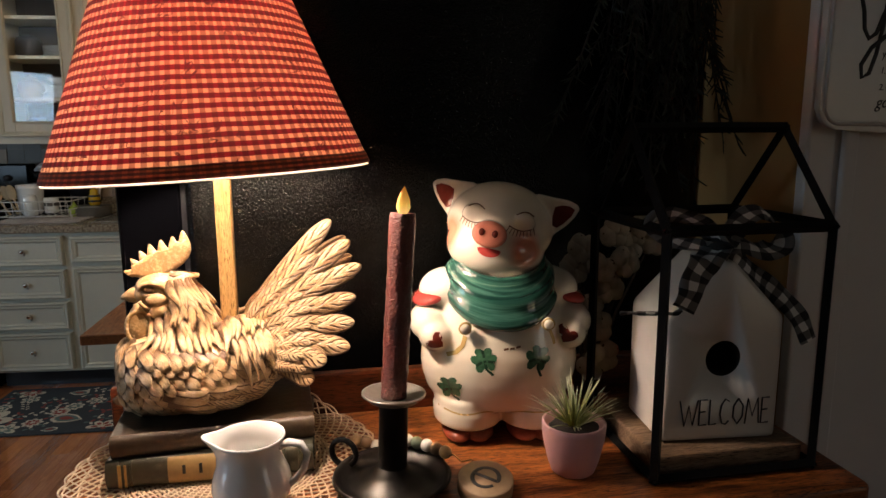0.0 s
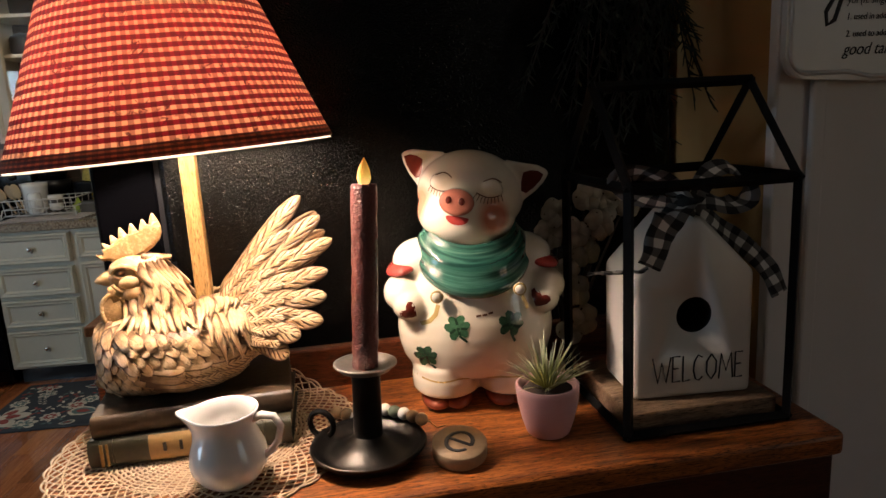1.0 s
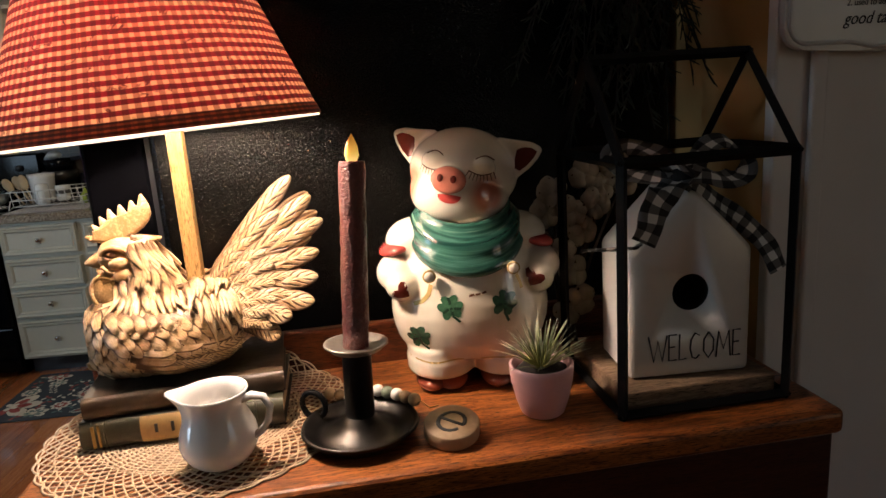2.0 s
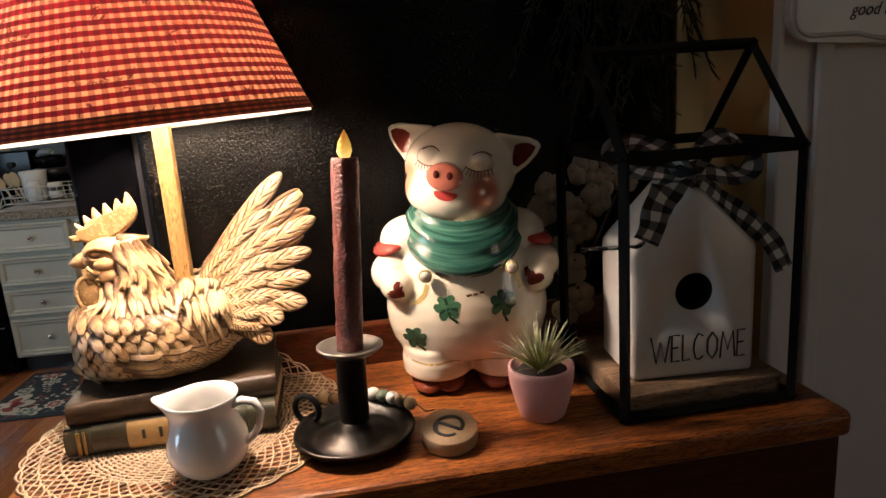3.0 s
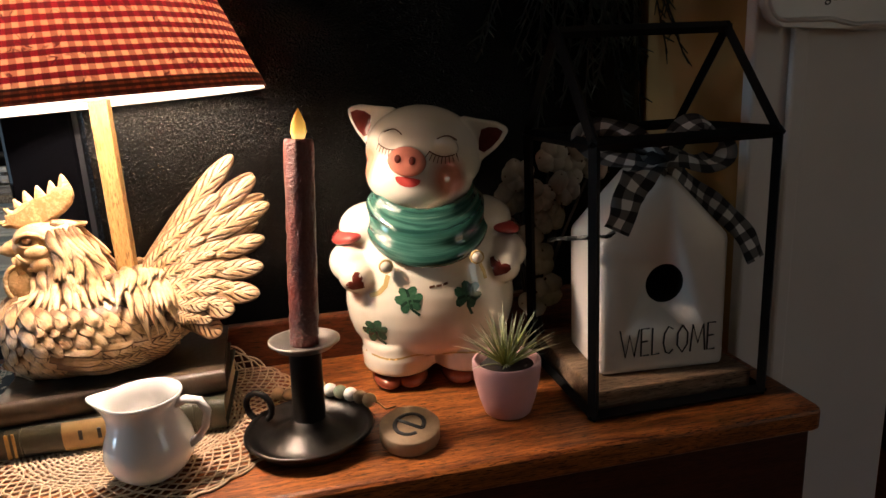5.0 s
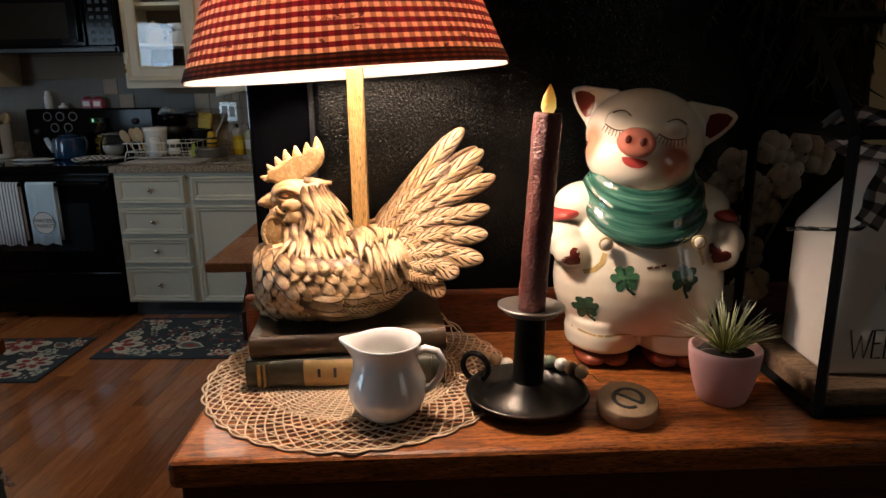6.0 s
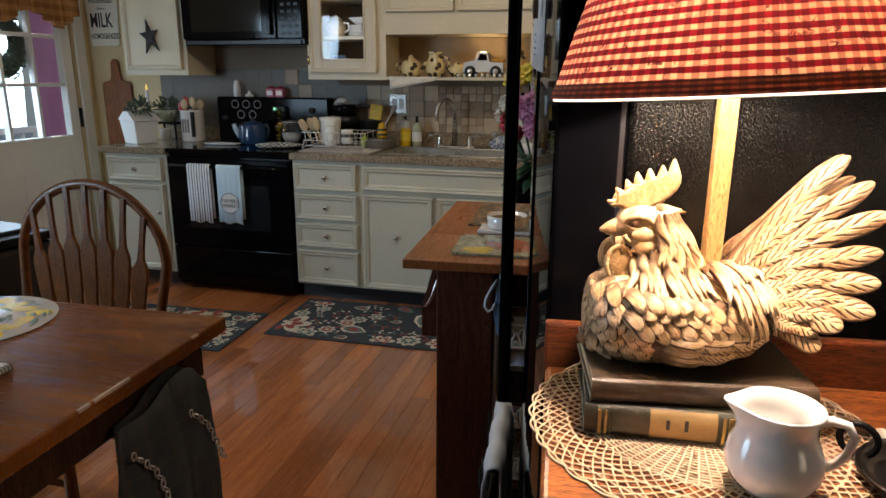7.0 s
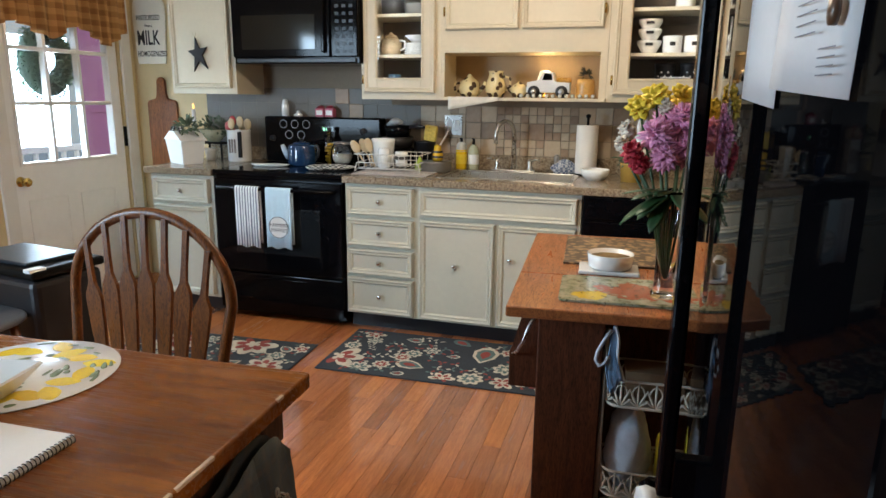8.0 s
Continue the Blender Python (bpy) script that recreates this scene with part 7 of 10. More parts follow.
def handbag():
    t = thing("handbag", pose(-1.095, 1.385, 0, 0, 0, 2), "dark olive cloth handbag with a metal chain strap", "handbag")
    cloth, tree, bsdf = nodes_of("dark_olive_plaid")
    vec = coords(tree)
    sep = tree.nodes.new("ShaderNodeSeparateXYZ")
    link(tree, vec, sep.inputs[0])
    weave = noise_tex(tree, vec, 260, 3)
    col = ramp(tree, noise_tex(tree, vec, 22, 3), [(0.35, (0.007, 0.008, 0.006)), (0.65, (0.017, 0.019, 0.013))])
    for axis, n, tone in ((1, 17, (0.030, 0.020, 0.012)), (2, 17, (0.030, 0.020, 0.012)), (1, 34, (0.010, 0.016, 0.020)), (2, 34, (0.010, 0.016, 0.020))):
        f = calc(tree, "ABSOLUTE", calc(tree, "SUBTRACT", calc(tree, "FRACT", calc(tree, "MULTIPLY", sep.outputs[axis], n)), 0.5))
        col = mix(tree, ramp(tree, f, [(0.06, (0.7,) * 3), (0.10, (0, 0, 0))]), col, tone)
    link(tree, col, bsdf.inputs["Base Color"])
    bsdf.inputs["Roughness"].default_value = 0.85
    bump(tree, bsdf, weave, 0.6, 0.001)
    def swell(f):
        return 0.16 + 0.84 * math.sin(math.pi * min(1.0, f * 0.72 + 0.06))
    rows = []
    for j in range(13):
        f = j / 12
        rows.append([(0.02 + 0.052 * math.cos(a) * swell(f) + 0.010 * math.sin(7 * f + 5 * a) * math.sin(3 * f + a), 0.185 * math.sin(a) * (0.80 + 0.20 * f), 0.10 + 0.61 * (1 - f) - 0.05 * (1 - f) * math.sin(a) ** 2 + 0.015 * math.sin(3 * a)) for a in [2 * math.pi * k / 32 for k in range(33)]])
    bag = part("body", sheet(B(), rows), cloth, t)
    thicken(bag, 0.003, 0)
    part("base", box(B(), -0.012, 0.052, -0.14, 0.14, 0.095, 0.103, 0.003), cloth, t)
    link_data = mesh_of("chain_link", tube(B(), [(0, 0.010 * math.cos(a * math.pi / 6), 0.007 * math.sin(a * math.pi / 6)) for a in range(12)], 0.0022, 6, False, None, 1.0, True), STEEL)
    for y0, y1 in ((0.04, 0.16), (-0.14, -0.05)):
        for k in range(12):
            f = k / 11
            y, z = y0 + (y1 - y0) * f + 0.012 * math.sin(5 * f), 0.62 - 0.17 * f
            g = 1 - (z - 0.10) / 0.61
            x = 0.02 + 0.052 * swell(g) * math.sqrt(max(0.0, 1 - (y / 0.19) ** 2)) + 0.010
            shared("chain_link", link_data, t, pose(x, y, z, -57, 0, 10) @ pose(0, 0, 0, 0, 90 * (k % 2), 0))
    return t


def stool_and_bin():
    t = thing("trash_bin", pose(-2.93, 2.62, 0, 0, 0, -8), "black plastic kitchen bin with a flat lid", "bin")
    part("body", box(B(), -0.30, 0.21, -0.16, 0.16, 0.0, 0.60, 0.03, seg=3), BLACK_PLASTIC, t)
    part("lid", box(B(), -0.31, 0.22, -0.17, 0.17, 0.605, 0.645, 0.015, seg=3), BLACK_MAT, t)
    part("tray", box(B(), -0.27, 0.13, -0.13, 0.13, 0.6455, 0.662, 0.006), plain("dark_blue_grey", (0.015, 0.022, 0.03), 0.3), t)
    part("clip", box(B(), 0.17, 0.215, -0.172, -0.10, 0.636, 0.652, 0.004), WHITE_MAT, t)
    t = thing("stool", pose(-2.93, 2.30, 0), "low round-seated dark wooden stool", "stool")
    part("seat", lathe(B(), [(0, 0.44), (0.17, 0.44), (0.185, 0.448), (0.185, 0.462), (0.17, 0.472), (0, 0.472)], 36), plain("grey_seat", (0.12, 0.12, 0.13), 0.35, vary=0.2), t)
    for k in range(4):
        a = radians(45 + 90 * k)
        part("leg", tube(B(), [(0.19 * math.cos(a), 0.19 * math.sin(a), 0), (0.13 * math.cos(a), 0.13 * math.sin(a), 0.4395)], [0.015, 0.018], 10), CHAIR_WOOD, t)
    t = thing("side_chair", pose(-2.72, 1.98, 0), "dark wooden chair back beside the table", "chair")
    part("top_rail", box(B(), -0.50, -0.16, 0.0, 0.025, 0.76, 0.80, 0.006), TABLE_DARK, t)
    for x in (-0.485, -0.20):
        part("post", box(B(), x, x + 0.03, 0.0, 0.025, 0.0, 0.7595, 0.004), TABLE_DARK, t)
    part("seat", box(B(), -0.50, -0.16, -0.36, -0.001, 0.42, 0.45, 0.008), TABLE_DARK, t)
    for x in (-0.485, -0.20):
        part("leg", box(B(), x, x + 0.03, -0.35, -0.32, 0.0, 0.4195, 0.004), TABLE_DARK, t)


def island():
    t = thing("kitchen_island", pose(-0.714, 1.950, 0, 0, 0, 4), "wooden kitchen island with a cherry drop-leaf top", "island")
    part("leaf_top", box(B(), 0.0, 0.66, 0.0, 0.328, 0.834, 0.862, 0.005, seg=3), ISLAND_TOP, t)
    part("worktop", box(B(), 0.0, 0.66, 0.332, 0.915, 0.834, 0.862, 0.005, seg=3), ISLAND_TOP, t)
    part("end_post", box(B(), 0.072, 0.241, 0.13, 0.17, 0.0, 0.8335, 0.004), ISLAND_BODY, t)
    part("body", box(B(), 0.072, 0.60, 0.45, 0.87, 0.06, 0.8335, 0.004), ISLAND_BODY, t)
    part("side_panel", box(B(), 0.072, 0.092, 0.1705, 0.4495, 0.0, 0.8335, 0.003), ISLAND_BODY, t)
    part("shelf", box(B(), 0.2415, 0.60, 0.115, 0.4495, 0.10, 0.12, 0.003), ISLAND_BODY, t)
    part("shelf_rail", box(B(), 0.2415, 0.60, 0.43, 0.4495, 0.0, 0.0995), ISLAND_BODY, t)
    part("plinth", box(B(), 0.077, 0.595, 0.455, 0.865, 0.0, 0.0595), ISLAND_BODY, t)
    d = part("drop_bracket", prism(B(), [(0, 0), (0.092, 0), (0.092, 0.345), (0.066, 0.345), (0.050, 0.285), (0.028, 0.205), (0.008, 0.130), (0.0, 0.110)], 0.02, pose(-0.028, 0.395, 0.485, 90), 0.003), ISLAND_BODY, t, "curved wooden leaf bracket")
    part("pull", tube(B(), [(0.045, 0.374, 0.715), (0.030, 0.352, 0.690), (0.014, 0.350, 0.640), (-0.004, 0.356, 0.605), (-0.018, 0.374, 0.590)], 0.005, 8), STEEL, d)
    return t


dining_table()
windsor_chair()
handbag()
stool_and_bin()
island()


# ---- rugs ----
def rug(m, w, d, label, seed):
    navy = plain("navy_rug_pile", (0.028, 0.036, 0.045), 0.95, vary=0.25, scale=60, bumps=0.6)
    cream, red = plain("cream_rug_yarn", (0.58, 0.53, 0.42), 0.95, vary=0.2, scale=120, bumps=0.5), plain("red_rug_yarn", (0.28, 0.05, 0.04), 0.95, vary=0.2, scale=120, bumps=0.5)
    teal = plain("teal_rug_yarn", (0.10, 0.16, 0.15), 0.95, vary=0.2, scale=120, bumps=0.5)
    t = thing("rug", m, label, "rug", "kitchen rugs")
    part("weave", box(B(), 0, w, 0, d, 0.0, 0.008, 0.003), navy, t)
    rnd = random.Random(seed)
    bms = {"cream": B(), "red": B(), "teal": B()}

    def petal(key, x, y, a, long, wide, z):
        bm = bms[key]
        c, s = math.cos(a), math.sin(a)
        pts = [(0, 0), (0.35, 0.42), (0.7, 0.5), (0.93, 0.28), (1, 0), (0.93, -0.28), (0.7, -0.5), (0.35, -0.42)]
        vs = [bm.verts.new((x + long * p * c - wide * q * s, y + long * p * s + wide * q * c, z)) for p, q in pts]
        if all(0.012 < v.co.x < w - 0.012 and 0.012 < v.co.y < d - 0.012 for v in vs):
            bm.faces.new(vs)
        else:
            for v in vs:
                bm.verts.remove(v)
    spots = []
    for _ in range(4000):
        x, y, r = rnd.uniform(0.04, w - 0.04), rnd.uniform(0.04, d - 0.04), rnd.choice((0.15, 0.11, 0.07, 0.05, 0.03))
        if all(math.hypot(x - a, y - b) > (r + q) * 0.78 for a, b, q in spots):
            spots.append((x, y, r))
    for x, y, r in spots:
        a0, kind = rnd.uniform(0, 6.28), rnd.random()
        if r < 0.04:
            for k in range(3):
                petal(rnd.choice(("cream", "teal", "red")), x, y, a0 + k * 2.1, r, r * 0.5, 0.0084)
        elif kind < 0.5:      # layered rosette
            n = rnd.choice((6, 7, 8))
            for k in range(n):
                petal("cream", x, y, a0 + k * 6.283 / n, r, r * 0.55, 0.0084)
                petal("red" if kind < 0.25 else "teal", x, y, a0 + k * 6.283 / n, r * 0.68, r * 0.3, 0.0089)
            for k in range(5):
                petal("cream", x, y, a0 + 0.4 + k * 1.257, r * 0.3, r * 0.2, 0.0094)
        elif kind < 0.8:      # paisley
            petal("cream", x - 0.5 * r * math.cos(a0), y - 0.5 * r * math.sin(a0), a0, r * 1.5, r * 0.95, 0.0084)
            petal("teal", x - 0.38 * r * math.cos(a0), y - 0.38 * r * math.sin(a0), a0, r * 1.2, r * 0.68, 0.0089)
            petal("red", x - 0.1 * r * math.cos(a0), y - 0.1 * r * math.sin(a0), a0, r * 0.7, r * 0.36, 0.0094)
        else:                 # sprig
            for k in range(6):
                px, py = x + r * (k / 3 - 1) * math.cos(a0), y + r * (k / 3 - 1) * math.sin(a0)
                petal("cream", px, py, a0 + (0.9 if k % 2 else -0.9), r * 0.5, r * 0.2, 0.0084)
    for key, mat in (("cream", cream), ("red", red), ("teal", teal)):
        part("woven_motif", bms[key], mat, t)["kind"] = "stuff"


rug(pose(-1.935, 3.255, 0, 0, 0, 1.5), 1.24, 0.60, "dark navy runner rug with cream and red flowers", 41)
rug(pose(-3.05, 2.93, 0, 0, 0, 3), 1.02, 0.56, "dark navy rug with cream paisley before the stove", 42)


# ---- things on the table and the island ----
def table_things():
    Z = 0.7605
    t = thing("placemat", pose(-1.665, 1.455, Z), "round white placemat printed with yellow lemons", "placemat")
    part("disc", lathe(B(), [(0, 0), (0.192, 0), (0.1935, 0.0015), (0.192, 0.003), (0, 0.003)], 64), plain("white_mat", (0.70, 0.69, 0.66), 0.16, vary=0.04), t)
    lemon, lemon2 = plain("lemon_print", (0.74, 0.50, 0.03), 0.2, vary=0.2, scale=60), plain("pale_lemon_print", (0.78, 0.58, 0.04), 0.2, vary=0.2, scale=60)
    green = plain("leaf_print", (0.17, 0.21, 0.12), 0.25, vary=0.6, scale=60)
    rnd = random.Random(51)
    for k in range(17):
        a, r = 2 * math.pi * k / 17 + rnd.uniform(-0.1, 0.1), rnd.choice((0.132, 0.150, 0.120))
        x, y, b = r * math.cos(a), r * math.sin(a), rnd.uniform(0, 6.28)
        pts = []
        for j in range(20):
            q = 2 * math.pi * j / 20
            e = 0.032 * (1 + 0.16 * math.exp(-(min(q, 2 * math.pi - q) / 0.3) ** 2) + 0.16 * math.exp(-((q - math.pi) / 0.3) ** 2))
            px, py = e * math.cos(q), 0.66 * e * math.sin(q)
            pts.append((x + px * math.cos(b) - py * math.sin(b), y + px * math.sin(b) + py * math.cos(b)))
        part("printed_lemon", prism(B(), pts, 0.0004, pose(0, 0, 0.003 + 0.00012 * (k % 3))), lemon if k % 2 else lemon2, t)
    for k in range(44):
        a, r = rnd.uniform(0, 6.28), rnd.choice((0.06, 0.085, 0.1, 0.165, 0.175, 0.14)) + rnd.uniform(-0.012, 0.005)
        bm = B()
        leaf(bm, (r * math.cos(a), r * math.sin(a), 0.0036), (math.cos(a + 1.8), math.sin(a + 1.8), 0), (0, 0, 1), rnd.uniform(0.018, 0.042), rnd.uniform(0.008, 0.017), 0.0003, 0, 7, 0.8)
        part("printed_leaf", bm, green, t)
    t = thing("notebook", pose(-1.327, 1.27, Z, 0, 0, -88), "white spiral-bound notepad lying on the table", "notebook")
    paper = plain("white_paper", (0.74, 0.71, 0.66), 0.8, vary=0.04, scale=60)
    part("page_block", box(B(), 0.0, 0.165, -0.24, -0.006, 0.0015, 0.012, 0.0008), paper, t)
    part("backing", box(B(), 0.0, 0.165, -0.24, -0.004, 0.0, 0.0014), plain("card", (0.5, 0.42, 0.3), 0.8), t)
    data = mesh_of("wire_loop", tube(B(), [(0, 0.007 * math.cos(a * math.pi / 6), 0.006 + 0.0075 * math.sin(a * math.pi / 6)) for a in range(12)], 0.0009, 6, False, None, 1.0, True), BLACK_MAT)
    for k in range(20):
        shared("wire_loop", data, t, pose(0.006 + 0.008 * k, -0.006, 0.0005))
    t = thing("serving_dish", pose(-1.66, 1.29, Z, 0, 0, 12), "white square ceramic serving dish", "dish")
    bm = B()
    for w0, w1, z0, z1 in ((0.07, 0.115, 0.0, 0.055),):
        lo = [bm.verts.new((sx * w0, sy * w0, z0)) for sx, sy in ((-1, -1), (1, -1), (1, 1), (-1, 1))]
        hi = [bm.verts.new((sx * w1, sy * w1, z1)) for sx, sy in ((-1, -1), (1, -1), (1, 1), (-1, 1))]
        bm.faces.new(lo)
        for i in range(4):
            bm.faces.new((lo[i], lo[(i + 1) % 4], hi[(i + 1) % 4], hi[i]))
    ob = part("dish", bm, WHITE_CERAMIC, t)
    thicken(ob, 0.006, 1)
    t = thing("water_glass", pose(-1.71, 1.42, Z + 0.0036), "small blue-grey glass dish on the placemat", "glass")
    part("dish", lathe(B(), [(0, 0), (0.025, 0), (0.036, 0.012), (0.038, 0.018), (0.035, 0.017), (0.024, 0.004), (0, 0.004)], 28), plain("blue_grey_glass", (0.35, 0.42, 0.48), 0.15), t)


def island_things():
    I = pose(-0.714, 1.950, 0.8625, 0, 0, 4)
    mat, tree, bsdf = nodes_of("printed_glass_board")
    vec = coords(tree)
    sep = tree.nodes.new("ShaderNodeSeparateXYZ")
    link(tree, vec, sep.inputs[0])
    wob = noise_tex(tree, vec, 26, 4)
    fine = noise_tex(tree, vec, 75, 3)

    def bunch(x, y, r):     # a bunch of painted blooms round a place on the board
        dx = calc(tree, "MULTIPLY", calc(tree, "SUBTRACT", sep.outputs[0], x), 0.75)
        dy = calc(tree, "SUBTRACT", sep.outputs[1], y)
        d = calc(tree, "SQRT", calc(tree, "ADD", calc(tree, "MULTIPLY", dx, dx), calc(tree, "MULTIPLY", dy, dy)))
        return ramp(tree, calc(tree, "ADD", calc(tree, "DIVIDE", d, r), calc(tree, "MULTIPLY", calc(tree, "SUBTRACT", wob, 0.5), 2.6)), [(0.78, (1, 1, 1)), (0.98, (0, 0, 0))])
    col = ramp(tree, wob, [(0.38, (0.13, 0.15, 0.07)), (0.46, (0.26, 0.26, 0.17)), (0.6, (0.36, 0.35, 0.26)), (0.68, (0.22, 0.21, 0.11))])
    col = mix(tree, bunch(0.20, 0.115, 0.075), col, (0.34, 0.10, 0.055))
    col = mix(tree, bunch(0.29, 0.07, 0.04), col, (0.42, 0.09, 0.04))
    col = mix(tree, bunch(0.075, 0.050, 0.036), col, (0.58, 0.42, 0.04))
    col = mix(tree, bunch(0.30, 0.19, 0.025), col, (0.50, 0.38, 0.08))
    col = mix(tree, ramp(tree, fine, [(0.60, (0, 0, 0)), (0.66, (0.8,) * 3)]), col, (0.07, 0.08, 0.035))
    link(tree, col, bsdf.inputs["Base Color"])
    bsdf.inputs["Roughness"].default_value = 0.08
    out = arc(0.02, 0.02, 0.02, 180, 270, 5) + arc(0.32, 0.02, 0.02, 270, 360, 5) + arc(0.32, 0.22, 0.02, 0, 90, 5) + arc(0.02, 0.22, 0.02, 90, 180, 5)
    solid("glass_board", prism(B(), out, 0.006, None, 0.001), mat, "glass worktop saver printed with flowers and fruit", "board", m=I @ pose(0.121, 0.070, 0))
    mat, tree, bsdf = nodes_of("pebble_mosaic")
    vor = tree.nodes.new("ShaderNodeTexVoronoi")
    vor.feature, vor.inputs["Scale"].default_value = "F1", 42
    link(tree, coords(tree), vor.inputs["Vector"])
    link(tree, mix(tree, ramp(tree, vor.outputs["Distance"], [(0.35, (0, 0, 0)), (0.5, (1, 1, 1))]), vor.outputs["Color"], (0.06, 0.04, 0.02)), bsdf.inputs["Base Color"])
    hue = tree.nodes.new("ShaderNodeHueSaturation")
    hue.inputs["Saturation"].default_value, hue.inputs["Value"].default_value = 0.0, 0.5
    link(tree, vor.outputs["Color"], hue.inputs["Color"])
    tint = mix(tree, 1.0, hue.outputs[0], (0.85, 0.55, 0.28), "MULTIPLY")
    link(tree, mix(tree, ramp(tree, vor.outputs["Distance"], [(0.4, (0, 0, 0)), (0.55, (1, 1, 1))]), tint, (0.05, 0.03, 0.018)), bsdf.inputs["Base Color"])
    bsdf.inputs["Roughness"].default_value = 0.35
    solid("trivet_mat", box(B(), 0, 0.32, 0, 0.40, 0, 0.006, 0.002), mat, "brown and tan pebble mosaic mat", "mat", m=I @ pose(0.116, 0.457, 0))
    t = thing("serving_tray", I @ pose(0.249, 0.398, 0), "white ceramic tray under a bowl", "tray")
    part("tray", box(B(), -0.085, 0.085, -0.055, 0.055, 0.0, 0.012, 0.004), WHITE_CERAMIC, t)
    t = thing("bowl", I @ pose(0.252, 0.400, 0.0125), "white bowl filled with dried petals", "bowl")
    part("bowl", lathe(B(), [(0, 0), (0.056, 0), (0.062, 0.006), (0.066, 0.042), (0.064, 0.043), (0.060, 0.010), (0, 0.006)], 36), WHITE_CERAMIC, t)
    bm = lathe(B(), [(0.0610, 0.030), (0.035, 0.035), (0, 0.036)], 24)
    part("petals", bm, plain("dried_petals", (0.16, 0.10, 0.03), 0.9, vary=0.8, scale=160, bumps=1.0), t)

    t = thing("flower_vase", I @ pose(0.378, 0.158, 0.0065) @ Matrix.Scale(1.09, 4), "cut-glass vase of pink, red and yellow flowers", "flowers")
    part("vase", lathe(B(), [(0, 0.0), (0.030, 0.0), (0.031, 0.006), (0.024, 0.02), (0.025, 0.10), (0.030, 0.20), (0.038, 0.245), (0.036, 0.246), (0.028, 0.20), (0.022, 0.10), (0.020, 0.025), (0, 0.022)], 20), GLASS, t, "ribbed clear glass vase")
    rnd = random.Random(61)
    green = plain("stem_green", (0.025, 0.07, 0.02), 0.5, vary=0.3)
    inks = {"pink": plain("pink_petal", (0.72, 0.30, 0.48), 0.6, vary=0.3, scale=60), "red": plain("red_petal", (0.42, 0.02, 0.04), 0.6, vary=0.3, scale=60), "yellow": plain("yellow_petal", (0.74, 0.54, 0.03), 0.6, vary=0.25, scale=60), "white": plain("white_petal", (0.66, 0.6, 0.5), 0.6, vary=0.15, scale=60)}
    heads = [("yellow", -0.085, -0.02, 0.435, 0.060), ("yellow", -0.045, -0.02, 0.462, 0.060), ("yellow", 0.03, 0.0, 0.460, 0.060), ("yellow", 0.11, 0.02, 0.43, 0.055),
             ("pink", -0.035, -0.05, 0.365, 0.078), ("pink", 0.030, -0.04, 0.405, 0.080), ("pink", 0.045, -0.055, 0.335, 0.075), ("pink", -0.012, -0.065, 0.315, 0.066), ("pink", 0.100, -0.02, 0.365, 0.078), ("pink", -0.005, 0.03, 0.395, 0.07),
             ("red", -0.098, -0.05, 0.318, 0.050), ("red", -0.078, -0.05, 0.290, 0.045), ("white", -0.112, 0.0, 0.372, 0.040), ("white", -0.125, -0.01, 0.335, 0.036), ("white", -0.020, -0.03, 0.432, 0.032)]
    for key, x, y, z, r in heads:
        x, z, r = x * 0.78 - 0.018, 0.245 + (z - 0.22) * 0.84, r * 0.68
        part("stem", tube(B(), [(0.2 * x * 0.2, 0.0, 0.03), (x * 0.35, y * 0.35, 0.2), (x, y, z - 0.01)], 0.0028, 6), green, t)
        bm = B()
        axis = Vector((x * 2.5, -0.75, 0.62)).normalized()     # each head nods outwards
        e1 = axis.cross(Vector((0, 0, 1))).normalized()
        e2 = e1.cross(axis)
        for ring, (n, lift, long) in enumerate(((22, -0.25, 1.0), (22, 0.0, 0.97), (20, 0.3, 0.88), (17, 0.6, 0.74), (13, 1.1, 0.56), (9, 2.2, 0.42)) if key == "pink" else ((9, 0.1, 1.0), (8, 0.5, 0.95), (6, 1.4, 0.5)) if key == "yellow" else ((14, -0.4, 0.9), (14, 0.1, 0.9), (12, 0.6, 0.85), (10, 1.2, 0.8), (8, 2.5, 0.75))):
            for k in range(n):
                a = 2 * math.pi * k / n + ring * 0.3 + rnd.uniform(-0.12, 0.12)
                leaf(bm, Vector((x, y, z)) + axis * 0.004 * ring, e1 * math.cos(a) + e2 * math.sin(a) + axis * (lift + rnd.uniform(-0.1, 0.1)), axis, 0.82 * r * long * rnd.uniform(0.85, 1.12), r * {"pink": 0.27, "yellow": 0.5}.get(key, 0.42), 0.0012, rnd.uniform(-0.012, 0.004), 4, 0.5)
        part("blossom", bm, inks[key], t, key + " blossom")
    for k in range(20):
        a = rnd.uniform(0, 6.28)
        bm = B()
        leaf(bm, (0.01 * math.cos(a), 0.01 * math.sin(a), 0.24), (math.cos(a), math.sin(a), rnd.uniform(-0.5, 0.4)), (0, 0, 1), rnd.uniform(0.09, 0.13), 0.034, 0.001, -0.03, 6, 0.5)
        part("leaf", bm, green, t)


